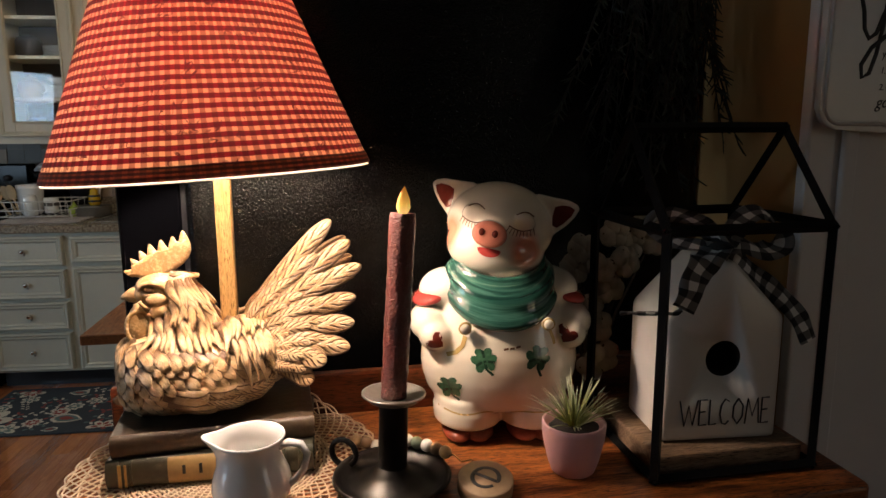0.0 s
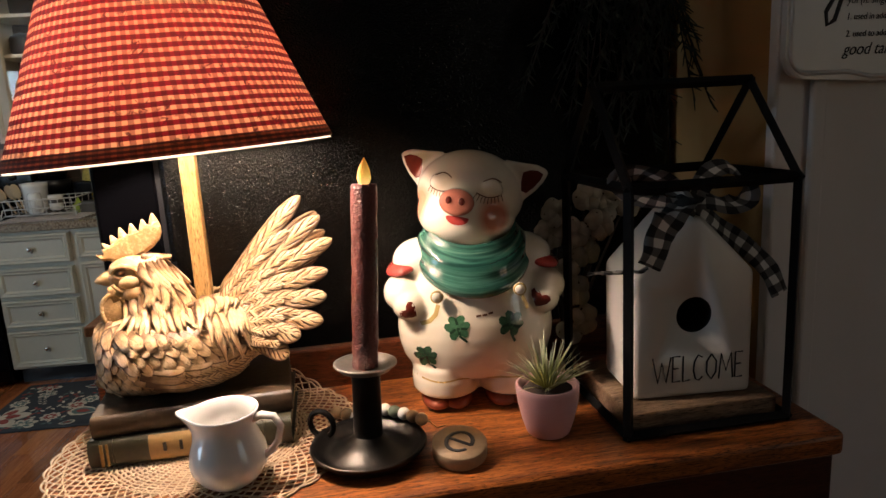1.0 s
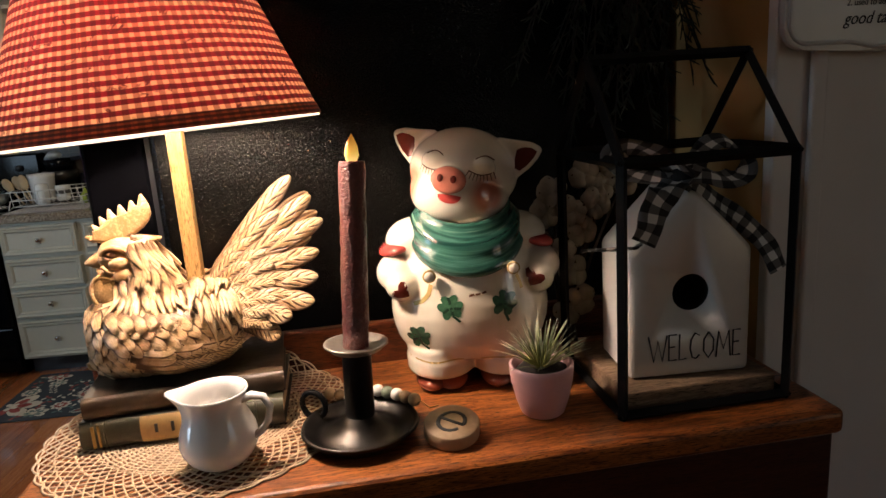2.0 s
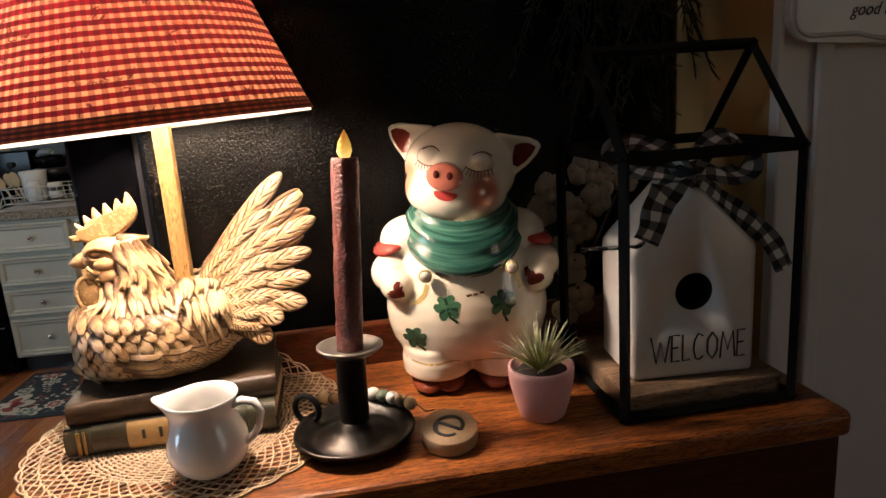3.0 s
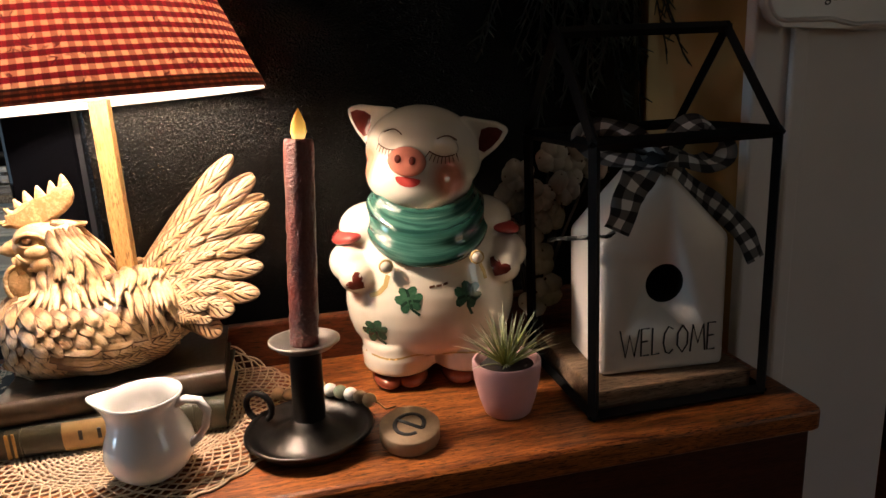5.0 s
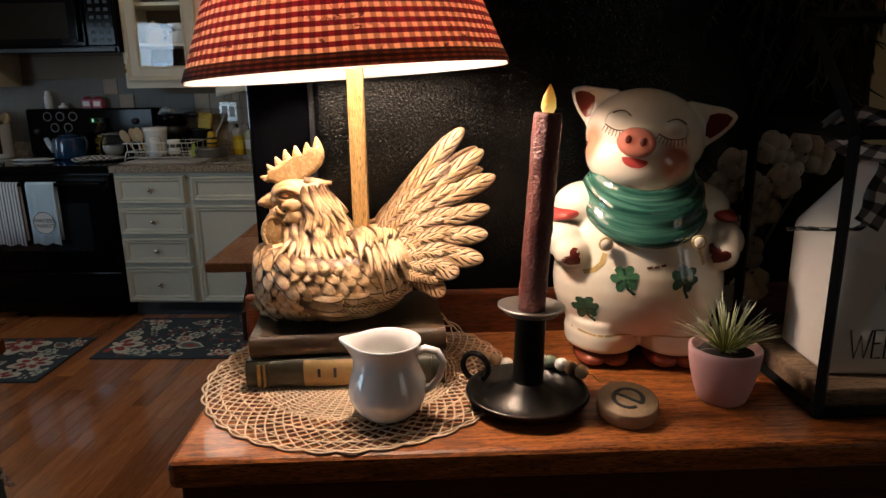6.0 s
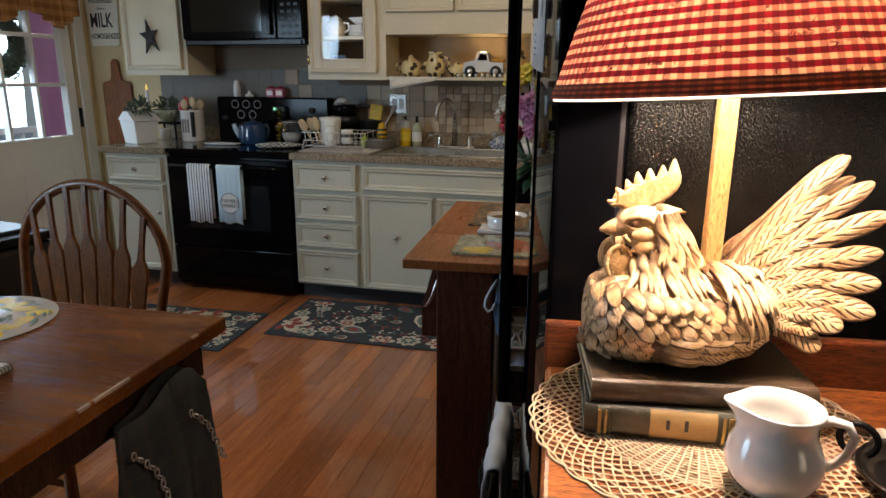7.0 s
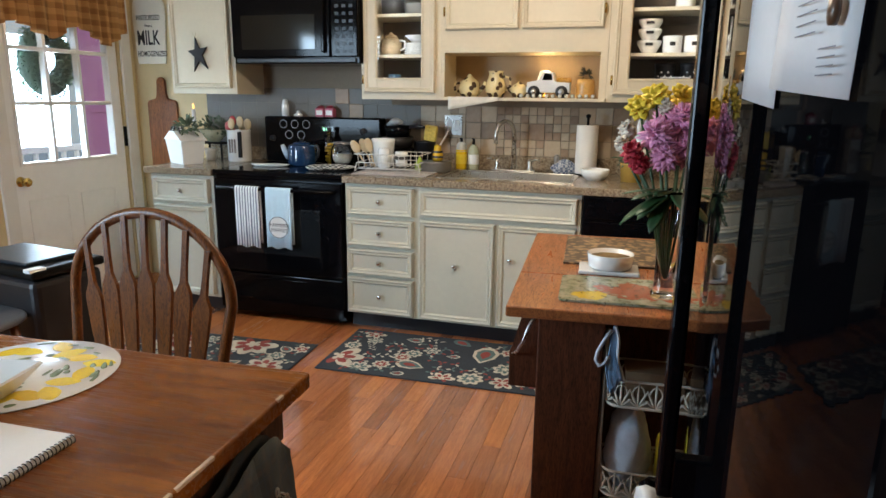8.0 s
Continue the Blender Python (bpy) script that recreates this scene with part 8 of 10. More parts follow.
def rack_basket():
    stand = pose(-0.466, 2.088, 0.1205, 0, 0, 4)
    t = thing("storage_rack", stand, "cream metal tiered rack with pierced basket sides", "rack")
    cream = plain("cream_enamel_metal", (0.66, 0.61, 0.50), 0.4, vary=0.12, scale=40)
    wide, deep, r = 0.245, 0.155, 0.036
    for x, y, top in ((-0.008, 0.125, 0.545), (0.253, 0.125, 0.545), (-0.008, 0.034, 0.64), (0.253, 0.034, 0.545)):
        p = part("post", tube(B(), [(x, y, 0.0), (x, y, top)], 0.005, 8), cream, t)
        part("finial", ball(B(), (x, y, top + 0.006), (0.007, 0.007, 0.008), 12, 8), cream, p)
    # one basket: a rounded tray with a pierced band between two rims
    corners = ((wide - r, r, -90), (wide - r, deep - r, 0), (r, deep - r, 90), (r, r, 180))
    loop = []
    for k, (cx, cy, a0) in enumerate(corners):
        loop += [(cx + r * math.cos(radians(a0 + 15 * i)), cy + r * math.sin(radians(a0 + 15 * i))) for i in range(7)]
        nx, ny, na = corners[(k + 1) % 4]
        end = (nx + r * math.cos(radians(na)), ny + r * math.sin(radians(na)))
        last = loop[-1]
        n = max(2, round(math.dist(last, end) / 0.012))
        loop += [(last[0] + (end[0] - last[0]) * i / n, last[1] + (end[1] - last[1]) * i / n) for i in range(1, n)]
    far = [0.0]
    for p, q in zip(loop, loop[1:] + loop[:1]):
        far.append(far[-1] + math.dist(p, q))

    def on_loop(d):
        d %= far[-1]
        i = next(i for i in range(len(loop)) if far[i + 1] >= d)
        p, q = loop[i], loop[(i + 1) % len(loop)]
        f = (d - far[i]) / max(1e-9, far[i + 1] - far[i])
        return p[0] + (q[0] - p[0]) * f, p[1] + (q[1] - p[1]) * f

    for z in (0.450, 0.190, 0.012):
        b = part("tray", prism(B(), loop, 0.004, pose(0, 0, z)), cream, t)
        for dz in (0.006, 0.076):
            part("rim", tube(B(), [(x, y, z + dz) for x, y in loop], 0.0035, 6, False, None, 1.0, True), cream, b)
        band = B()
        n = round(far[-1] / 0.043)
        for k in range(n):     # leaf shapes fanning from the foot of each panel
            d0 = far[-1] * k / n
            for a, long in ((-62, 0.040), (-34, 0.056), (0, 0.066), (34, 0.056), (62, 0.040)):
                pts = [(*on_loop(d0 + math.sin(radians(a)) * long * f * 0.72), z + 0.008 + math.cos(radians(a)) * long * f) for f in (0, 0.35, 0.7, 1.0)]
                tube(band, pts, [0.0022, 0.0034, 0.0034, 0.0020], 5)
            ring = [(*on_loop(d0 + 0.0155 * math.cos(q)), z + 0.041 + 0.024 * math.sin(q)) for q in [math.pi * i / 7 for i in range(14)]]
            tube(band, ring, 0.0022, 5, False, None, 1.0, True)
        part("pierced_band", band, cream, b, "pierced leaf-pattern band")
    t = thing("carton", stand @ pose(0.045, 0.030, 0.4545), "brown cardboard carton in the upper basket", "box")
    part("carton", box(B(), 0, 0.15, 0, 0.09, 0, 0.085, 0.002), plain("brown_card", (0.24, 0.15, 0.08), 0.85, vary=0.2, scale=30), t)
    t = thing("dishcloth", stand @ pose(-0.004, -0.012, 0), "pale blue dishcloth with a white rope edge hung on the rack", "cloth")
    rows = [[(-0.002 + 0.040 * k / 8 * (0.35 + 0.65 * j / 10) + 0.004 * math.sin(j * 0.8), -0.006 - 0.007 * math.sin(k * 1.3 + 0.25 * j) ** 2, 0.667 - 0.150 * j / 10 - 0.02 * math.sin(k * 0.7)) for k in range(9)] for j in range(11)]
    thicken(part("cloth", sheet(B(), rows), plain("blue_dishcloth", (0.22, 0.36, 0.54), 0.95, vary=0.3, scale=90, bumps=0.5), t), 0.003, 0)
    rope = plain("white_cotton_rope", (0.68, 0.70, 0.72), 0.95, vary=0.15, scale=200, bumps=0.6)
    part("rope_edge", tube(B(), [(0.004, -0.012, 0.669), (-0.012, -0.014, 0.644), (-0.027, -0.014, 0.612), (-0.031, -0.014, 0.588), (-0.022, -0.014, 0.572), (-0.008, -0.014, 0.580), (0.000, -0.014, 0.600)], 0.0048, 8), rope, t, "white rope loop")
    part("rope_edge", tube(B(), [rows[j][8] for j in range(11)], 0.0042, 8), rope, t, "white rope edge")
    t = thing("cloth_bundle", stand @ pose(0.068, 0.078, 0.1945), "bundle of pale blue-white cloth in the rack", "cloth")
    bm = ball(B(), (0, 0, 0.108), (0.060, 0.064, 0.122), 36, 24)
    for v in bm.verts:
        v.co += 0.012 * noise.noise_vector(v.co * 16) + 0.004 * noise.noise_vector(v.co * 60)
        v.co.z = max(v.co.z, 0.0)
    part("cloth", bm, plain("pale_blue_cloth", (0.60, 0.66, 0.74), 0.85, vary=0.15, scale=30, bumps=0.4), t)
    t = thing("cleaning_bottle", stand @ pose(0.162, 0.050, 0.1945), "bright yellow plastic bottle in the rack", "bottle")
    part("bottle", lathe(B(), [(0, 0), (0.024, 0), (0.025, 0.15), (0.022, 0.165), (0.010, 0.185), (0.010, 0.20), (0, 0.201)], 20), plain("yellow_plastic", (0.7, 0.55, 0.03), 0.35), t)


def fridge_things():
    t = thing("kitchen_towel", NEAR, "white cow-print dish towel over the freezer handle", "towel")
    cloth, spot = plain("white_terry", (0.66, 0.68, 0.72), 0.95, vary=0.08, scale=120, bumps=0.5), plain("black_spots", (0.02, 0.02, 0.02), 0.95, vary=0.2, scale=90)
    def hang(y, s):     # the cross-section of the fold over the bar
        a = [(-0.092, 0.34), (-0.090, 0.48), (-0.087, 0.60), (-0.082, 0.632), (-0.068, 0.6375), (-0.054, 0.632), (-0.050, 0.60), (-0.048, 0.40)]
        return [(x + 0.004 * math.sin(y * 60 + k), y, z) for k, (x, z) in enumerate(a)]
    rows = [hang(0.70 + 0.27 * k / 16, 0) for k in range(17)]
    thicken(part("cloth", sheet(B(), rows), cloth, t), 0.004, 0)
    rnd = random.Random(71)
    for k in range(13):
        y, z, r = rnd.uniform(0.725, 0.945), rnd.uniform(0.37, 0.60), rnd.uniform(0.012, 0.026)
        pts = [(r * (1 + 0.3 * math.sin(3 * a + k)) * math.cos(a), 1.3 * r * math.sin(a)) for a in [2 * math.pi * j / 14 for j in range(14)]]
        part("spot", prism(B(), pts, 0.0012, pose(-0.0965 - 0.002, y, z, 90, 0, -90)), spot, t)
    t = thing("paper_note", NEAR, "white printed paper sheets under a fridge magnet", "paper")
    paper = plain("white_sheet", (0.62, 0.61, 0.60), 0.8, vary=0.04)
    def page(v0, v1, z0, z1, slant, curl):
        return [[(door_face(v0 + (v1 - v0) * k / 5) - 0.0030 - curl * (1 - j / 6) ** 2 * (k / 5), v0 + (v1 - v0) * k / 5 - slant * (1 - j / 6), TOP + z0 + (z1 - z0) * j / 6 + 0.012 * (k / 5)) for k in range(6)] for j in range(7)]
    thicken(part("sheet", sheet(B(), page(0.432, 0.610, 0.296, 0.60, -0.02, 0.004)), paper, t), 0.0006, 0)
    thicken(part("sheet", sheet(B(), page(0.612, 0.76, 0.286, 0.60, -0.004, 0.0)), paper, t), 0.0006, 0)
    grey = plain("grey_ink", (0.2, 0.2, 0.22), 0.7)
    for k in range(4):
        part("lettering_bar", box(B(), door_face(0.4875) - 0.0085, door_face(0.4875) - 0.0081, 0.465, 0.51, TOP + 0.318 + 0.008 * k, TOP + 0.3193 + 0.008 * k), grey, t)
        part("lettering_bar", box(B(), door_face(0.54) - 0.0085, door_face(0.54) - 0.0081, 0.51, 0.57, TOP + 0.358 + 0.010 * k, TOP + 0.3592 + 0.010 * k), grey, t)
    t = thing("fridge_magnet", NEAR, "small brown oval fridge magnet", "magnet")
    part("magnet", lathe(B(), [(0, 0), (0.010, 0), (0.010, 0.006), (0, 0.008)], 20, pose(door_face(0.48) - 0.0065, 0.48, TOP + 0.374, 0, -90, 0), (1.3, 1)), plain("brown_magnet", (0.12, 0.06, 0.03), 0.35), t)


table_things()
island_things()
rack_basket()
fridge_things()


# ---- things on the worktop, walls and shelves ----
CZ = 0.9122
GREEN_LEAF = plain("grey_green_leaf", (0.07, 0.10, 0.05), 0.6, vary=0.4, scale=80)
NATURAL = plain("pale_wood", (0.50, 0.36, 0.20), 0.6, vary=0.2, scale=60)


def turned(name, prof, mat, m, label, category, seg=28, part_name="body", group=""):
    t = thing(name, m, label, category, group)
    part(part_name, lathe(B(), prof, seg), mat, t)
    return t


def foliage(t, name, n, c, r, size, seed, mat=None):
    rnd, bm = random.Random(seed), B()
    for k in range(n):
        d = Vector((rnd.gauss(0, 1), rnd.gauss(0, 1), rnd.gauss(0.3, 0.8))).normalized()
        p = Vector(c) + Vector((d.x * r[0], d.y * r[1], d.z * r[2])) * rnd.uniform(0.3, 0.9)
        leaf(bm, p, d + Vector((rnd.uniform(-0.5, 0.5), rnd.uniform(-0.5, 0.5), rnd.uniform(-0.5, 0.5))), (0.1, -0.5, 1), size * rnd.uniform(0.7, 1.2), size * 0.4, 0.0008, -0.004, 3, 0.5)
    return part(name, bm, mat or GREEN_LEAF, t, "small green leaves")


def wall_things():
    # cutting board on the wall
    out = [(-0.125, 0.0), (0.125, 0.0), (0.125, 0.47), (0.11, 0.49), (0.045, 0.50), (0.034, 0.53), (0.034, 0.62)] + arc(0, 0.62, 0.034, 0, 180, 8)[1:] + [(-0.034, 0.53), (-0.045, 0.50), (-0.11, 0.49), (-0.125, 0.47)]
    solid("cutting_board", prism(B(), out, 0.02, pose(0, 0, 0, 90), 0.004), BOARD_WOOD, "reddish wooden paddle cutting board on the wall", "cutting board", m=pose(-3.775, 4.5485, 0.815))
    # milk sign
    t = thing("wall_sign", pose(-3.835, 4.5485, 1.56) @ Matrix.Diagonal((0.86, 1, 0.95, 1)), "cream bottle-shaped milk sign with black lettering", "sign")
    out = [(-0.13, 0.0), (0.13, 0.0), (0.14, 0.02), (0.16, 0.34), (0.155, 0.42), (0.10, 0.55), (-0.10, 0.55), (-0.155, 0.42), (-0.16, 0.34), (-0.14, 0.02)]
    part("board", prism(B(), out, 0.012, pose(0, 0, 0, 90), 0.003), plain("cream_sign", (0.80, 0.76, 0.64), 0.6, vary=0.08), t)
    for body, size, x, z, narrow in (("MILK", 0.145, -0.128, 0.140, 0.70), ("PASTEURIZED", 0.05, -0.122, 0.315, 0.75), ("HOMOGENIZED", 0.055, -0.132, 0.055, 0.72), ("from a", 0.03, -0.045, 0.265, 0.9)):
        text_mesh("lettering", body, size, INK, t, pose(x, -0.0125, z, 90), narrow, "", 0.02)
    # star on the cabinet door
    t = thing("star_ornament", pose(-3.185, 4.194, 1.60, 0, -9, 0), "rusty black metal star hanging on a cabinet door", "ornament")
    pts = []
    for k in range(10):
        a, r = radians(90 + 36 * k), ((0.108 if k in (4, 6) else 0.094) if k % 2 == 0 else 0.033)
        pts.append((r * 0.82 * math.cos(a), r * 1.15 * math.sin(a)))
    part("star", prism(B(), pts, 0.012, pose(0, 0, 0, 90), 0.002), plain("rusty_black", (0.013, 0.010, 0.009), 0.75, vary=0.5, scale=60), t)
    part("loop", tube(B(), [(0, -0.006, 0.10), (-0.015, -0.006, 0.14), (0, -0.006, 0.165), (0.015, -0.006, 0.14)], 0.003, 6, False, None, 1.0, True), NATURAL, t)
    # outlet
    t = thing("wall_outlet", pose(-1.58, 4.5325, 1.18), "steel double wall outlet with a white plug", "outlet")
    part("plate", box(B(), -0.058, 0.058, -0.005, 0.0, -0.062, 0.062, 0.002), STEEL, t)
    for x in (-0.024, 0.024):
        part("socket", box(B(), x - 0.016, x + 0.016, -0.008, -0.0045, -0.034, 0.034, 0.003), WHITE_MAT, t)
    part("cord", tube(B(), [(-0.024, -0.02, -0.01), (-0.035, -0.04, -0.06), (-0.075, -0.05, -0.13), (-0.085, -0.04, -0.20)], 0.006, 8), WHITE_MAT, t)


def left_counter():
    # white planter shaped like a little house
    t = thing("planter", pose(-3.265, 4.10, CZ, 0, 0, -28), "white house-shaped planter with a dark bow", "planter")
    bm = B()
    lo = [bm.verts.new((sx * 0.098, sy * 0.065, 0)) for sx, sy in ((-1, -1), (1, -1), (1, 1), (-1, 1))]
    hi = [bm.verts.new((sx * 0.118, sy * 0.08, 0.15)) for sx, sy in ((-1, -1), (1, -1), (1, 1), (-1, 1))]
    bm.faces.new(lo), bm.faces.new(hi)
    for i in range(4):
        bm.faces.new((lo[i], lo[(i + 1) % 4], hi[(i + 1) % 4], hi[i]))
    bmesh.ops.bevel(bm, geom=bm.edges[:], offset=0.004, segments=2, affect="EDGES")
    part("body", bm, WHITE_CERAMIC, t)
    part("roof", prism(B(), [(-0.128, 0), (0.128, 0), (0.03, 0.06), (-0.03, 0.06)], 0.175, pose(0, 0.0875, 0.1505, 90), 0.003), WHITE_CERAMIC, t)
    foliage(t, "sprig", 130, (0.05, 0, 0.235), (0.11, 0.07, 0.06), 0.040, 5)
    dark = check_material()
    ribbon("bow_loop", [(0, -0.02, 0.21), (-0.05, -0.04, 0.24), (-0.06, -0.05, 0.20), (0, -0.02, 0.21)], 0.03, dark, t)
    ribbon("bow_loop", [(0, -0.02, 0.21), (0.05, -0.05, 0.24), (0.065, -0.05, 0.20), (0, -0.02, 0.21)], 0.03, dark, t)
    t = thing("battery_candle", pose(-3.325, 4.285, CZ), "cream battery candle with a lit amber tip", "candle")
    part("stick", lathe(B(), [(0, 0), (0.03, 0), (0.03, 0.01), (0.012, 0.02), (0.012, 0.34), (0, 0.342)], 16), WHITE_MAT, t)
    part("flame_tip", lathe(B(), [(0, 0.342), (0.007, 0.352), (0.005, 0.37), (0, 0.385)], 12), glow("amber_tip", (1.0, 0.6, 0.15), 0.9), t)
    # riser with a pot under it and a bowl of greenery
    t = thing("riser", pose(-3.255, 4.40, CZ), "black wire riser shelf on the worktop", "riser")
    part("shelf", box(B(), -0.10, 0.10, -0.07, 0.07, 0.11, 0.122, 0.003), BLACK_MAT, t)
    for x in (-0.095, 0.085):
        for y in (-0.065, 0.055):
            part("leg", box(B(), x, x + 0.01, y, y + 0.01, 0, 0.1095), BLACK_MAT, t)
    t = turned("bowl", [(0, 0), (0.04, 0), (0.045, 0.01), (0.085, 0.05), (0.105, 0.085), (0.10, 0.085), (0.08, 0.055), (0, 0.02)], plain("sage_glaze", (0.36, 0.37, 0.26), 0.2, vary=0.2), pose(-3.255, 4.40, CZ + 0.1225), "sage green bowl holding a bushy plant", "bowl")
    foliage(t, "plant", 240, (0, 0, 0.10), (0.12, 0.10, 0.065), 0.034, 6)
    t = turned("flower_pot", [(0, 0), (0.03, 0), (0.04, 0.07), (0.042, 0.08), (0.036, 0.08), (0, 0.07)], WHITE_CERAMIC, pose(-3.265, 4.36, CZ), "small white pot under the riser", "pot")
    t = turned("utensil_crock", [(0, 0), (0.074, 0), (0.078, 0.008), (0.078, 0.20), (0.081, 0.21), (0.074, 0.21), (0.072, 0.02), (0, 0.015)], WHITE_CERAMIC, pose(-3.035, 4.36, CZ), "white lettered crock full of kitchen utensils", "crock", 36)
    for k in range(3):
        part("lettering_bar", box(B(), -0.03 + 0.02 * k, -0.018 + 0.02 * k, -0.0795, -0.0765, 0.06, 0.15), plain("faded_print", (0.25, 0.22, 0.2), 0.7), t)
    part("ribbon", box(B(), 0.036, 0.060, -0.075, -0.060, 0.03, 0.20, 0.002), dark, t)
    rnd = random.Random(9)
    red = plain("red_silicone", (0.42, 0.03, 0.03), 0.4)
    for k in range(7):
        a = 2 * math.pi * k / 7
        x, y = 0.035 * math.cos(a), 0.035 * math.sin(a)
        d = Vector((x * 1.6, y * 1.2, 0))
        mat = red if k in (3, 4) else NATURAL
        bm = tube(B(), [(x * 0.5, y * 0.5, 0.03), (x + d.x * 0.4, y + d.y * 0.4, 0.22)], 0.006, 8)
        ball(bm, (x + d.x * 0.6, y + d.y * 0.6, 0.245 + rnd.uniform(-0.015, 0.025)), (0.026, 0.010, 0.036), 14, 10)
        part("utensil", bm, mat, t, "red spatula" if k in (3, 4) else "wooden spoon")


def stove_things():
    z = 0.9155
    t = thing("spoon_rest", pose(-2.66, 4.12, z, 0, 0, 8), "white ceramic spoon rest on the cooktop", "spoon rest")
    part("body", lathe(B(), [(0, 0), (0.05, 0), (0.065, 0.012), (0.062, 0.014), (0.045, 0.006), (0, 0.006)], 24, None, (2.0, 0.75)), WHITE_CERAMIC, t)
    t = thing("kettle", pose(-2.515, 4.27, z), "dark blue enamel kettle with a pale spout", "kettle")
    blue = plain("dark_blue_enamel", (0.014, 0.045, 0.11), 0.12, vary=0.3, coat=0.6)
    part("body", lathe(B(), [(0, 0), (0.090, 0), (0.095, 0.006), (0.094, 0.05), (0.088, 0.118), (0.084, 0.128), (0.070, 0.133), (0, 0.136)], 40), blue, t)
    lid = part("lid", lathe(B(), [(0, 0.1362), (0.060, 0.1362), (0.058, 0.141), (0.02, 0.149), (0, 0.150)], 32), blue, t)
    part("lid_knob", lathe(B(), [(0, 0.150), (0.008, 0.150), (0.012, 0.160), (0.010, 0.168), (0, 0.170)], 16), BLACK_PLASTIC, lid)
    part("spout", tube(B(), [(-0.082, -0.02, 0.045), (-0.108, -0.03, 0.090), (-0.122, -0.034, 0.128)], [0.022, 0.018, 0.013], 14), plain("pale_blue_enamel", (0.45, 0.55, 0.65), 0.2, coat=0.4), t, "pale enamel spout")
    part("handle", tube(B(), [(0.084, 0, 0.112), (0.106, 0, 0.128), (0.118, 0, 0.098), (0.112, 0, 0.058), (0.090, 0, 0.035)], 0.008, 10), BLACK_PLASTIC, t)
    t = turned("oil_bottle", [(0, 0), (0.032, 0), (0.033, 0.15), (0.014, 0.18), (0.014, 0.21), (0, 0.212)], GLASS, pose(-2.375, 4.38, z), "tall glass bottle filled with lemon slices", "bottle", 20)
    yel = plain("lemon_slice", (0.75, 0.50, 0.03), 0.4, vary=0.3, scale=90)
    for k in range(7):
        part("lemon_slice", ball(B(), (0.008 * math.cos(k * 2.1), 0.008 * math.sin(k * 2.1), 0.018 + 0.018 * k), (0.019, 0.019, 0.009), 14, 8), yel, t)
    part("cap", lathe(B(), [(0, 0.212), (0.015, 0.212), (0.015, 0.235), (0, 0.236)], 14), BLACK_PLASTIC, t)
    t = turned("glass_canister", [(0, 0), (0.065, 0), (0.072, 0.02), (0.072, 0.10), (0.055, 0.125), (0.056, 0.14), (0.052, 0.14), (0.051, 0.126), (0.067, 0.10), (0.067, 0.022), (0, 0.006)], GLASS, pose(-2.238, 4.28, z), "clear glass canister with a metal lid", "jar")
    part("lid", lathe(B(), [(0, 0.1405), (0.058, 0.1405), (0.058, 0.15), (0, 0.158)], 24), STEEL, t)
    part("contents", lathe(B(), [(0, 0.007), (0.064, 0.022), (0.064, 0.07), (0, 0.075)], 24), plain("white_grain", (0.6, 0.56, 0.5), 0.8), t)
    t = thing("oven_mitt", pose(-2.215, 4.06, z, 0, 0, 18), "black and white patterned oven mitt", "oven mitt")
    bm = ball(B(), (0, 0, 0.018), (0.15, 0.07, 0.018), 24, 12)
    ball(bm, (-0.07, -0.06, 0.016), (0.06, 0.03, 0.015), 16, 10)
    part("mitt", bm, gingham_small("mitt_check", (0.02, 0.02, 0.02), (0.6, 0.58, 0.55), 60), t)
    # shakers and tins on the control panel
    z = 1.2155
    for x, kind in ((-2.75, 0), (-2.655, 1)):
        turned("shaker", [(0, 0), (0.025, 0), (0.025, 0.070), (0.020, 0.082), (0.016, 0.108), (0, 0.114)] if kind == 0 else [(0, 0), (0.03, 0), (0.032, 0.012), (0.012, 0.02), (0.01, 0.035), (0, 0.037)], WHITE_CERAMIC, pose(x, 4.49, z), "small white shaker on the stove back", "shaker")
    for x in (-2.485, -2.415):
        t = thing("spice_tin", pose(x, 4.49, z), "little pink and white tin on the stove back", "tin", "spice tins")
        part("box", box(B(), -0.031, 0.031, -0.025, 0.025, 0, 0.055, 0.004), plain("pink_tin", (0.45, 0.10, 0.16), 0.4), t)
        part("label", box(B(), -0.022, 0.022, -0.0265, -0.0255, 0.012, 0.042), WHITE_MAT, t)
        part("lid", lathe(B(), [(0.031, 0.0555), (0.02, 0.07), (0, 0.074)], 4, pose(0, 0, 0, 0, 0, 45), (1, 0.85)), plain("dark_red_tin", (0.25, 0.03, 0.05), 0.4), t)


def gingham_small(name, a, b, n):
    mat, tree, bsdf = nodes_of(name)
    ch = tree.nodes.new("ShaderNodeTexChecker")
    ch.inputs["Scale"].default_value = n
    ch.inputs["Color1"].default_value, ch.inputs["Color2"].default_value = (*a, 1), (*b, 1)
    link(tree, coords(tree), ch.inputs["Vector"])
    link(tree, ch.outputs[0], bsdf.inputs["Base Color"])
    bsdf.inputs["Roughness"].default_value = 0.9
    return mat


def striped(name, a, b, n, axis=0):
    mat, tree, bsdf = nodes_of(name)
    sep = tree.nodes.new("ShaderNodeSeparateXYZ")
    link(tree, coords(tree), sep.inputs[0])
    f = calc(tree, "FRACT", calc(tree, "MULTIPLY", sep.outputs[axis], n))
    link(tree, mix(tree, ramp(tree, f, [(0.34, (1, 1, 1)), (0.40, (0, 0, 0))]), a, b), bsdf.inputs["Base Color"])
    bsdf.inputs["Roughness"].default_value = 0.92
    bump(tree, bsdf, noise_tex(tree, coords(tree), 500, 2), 0.3, 0.0008)
    return mat


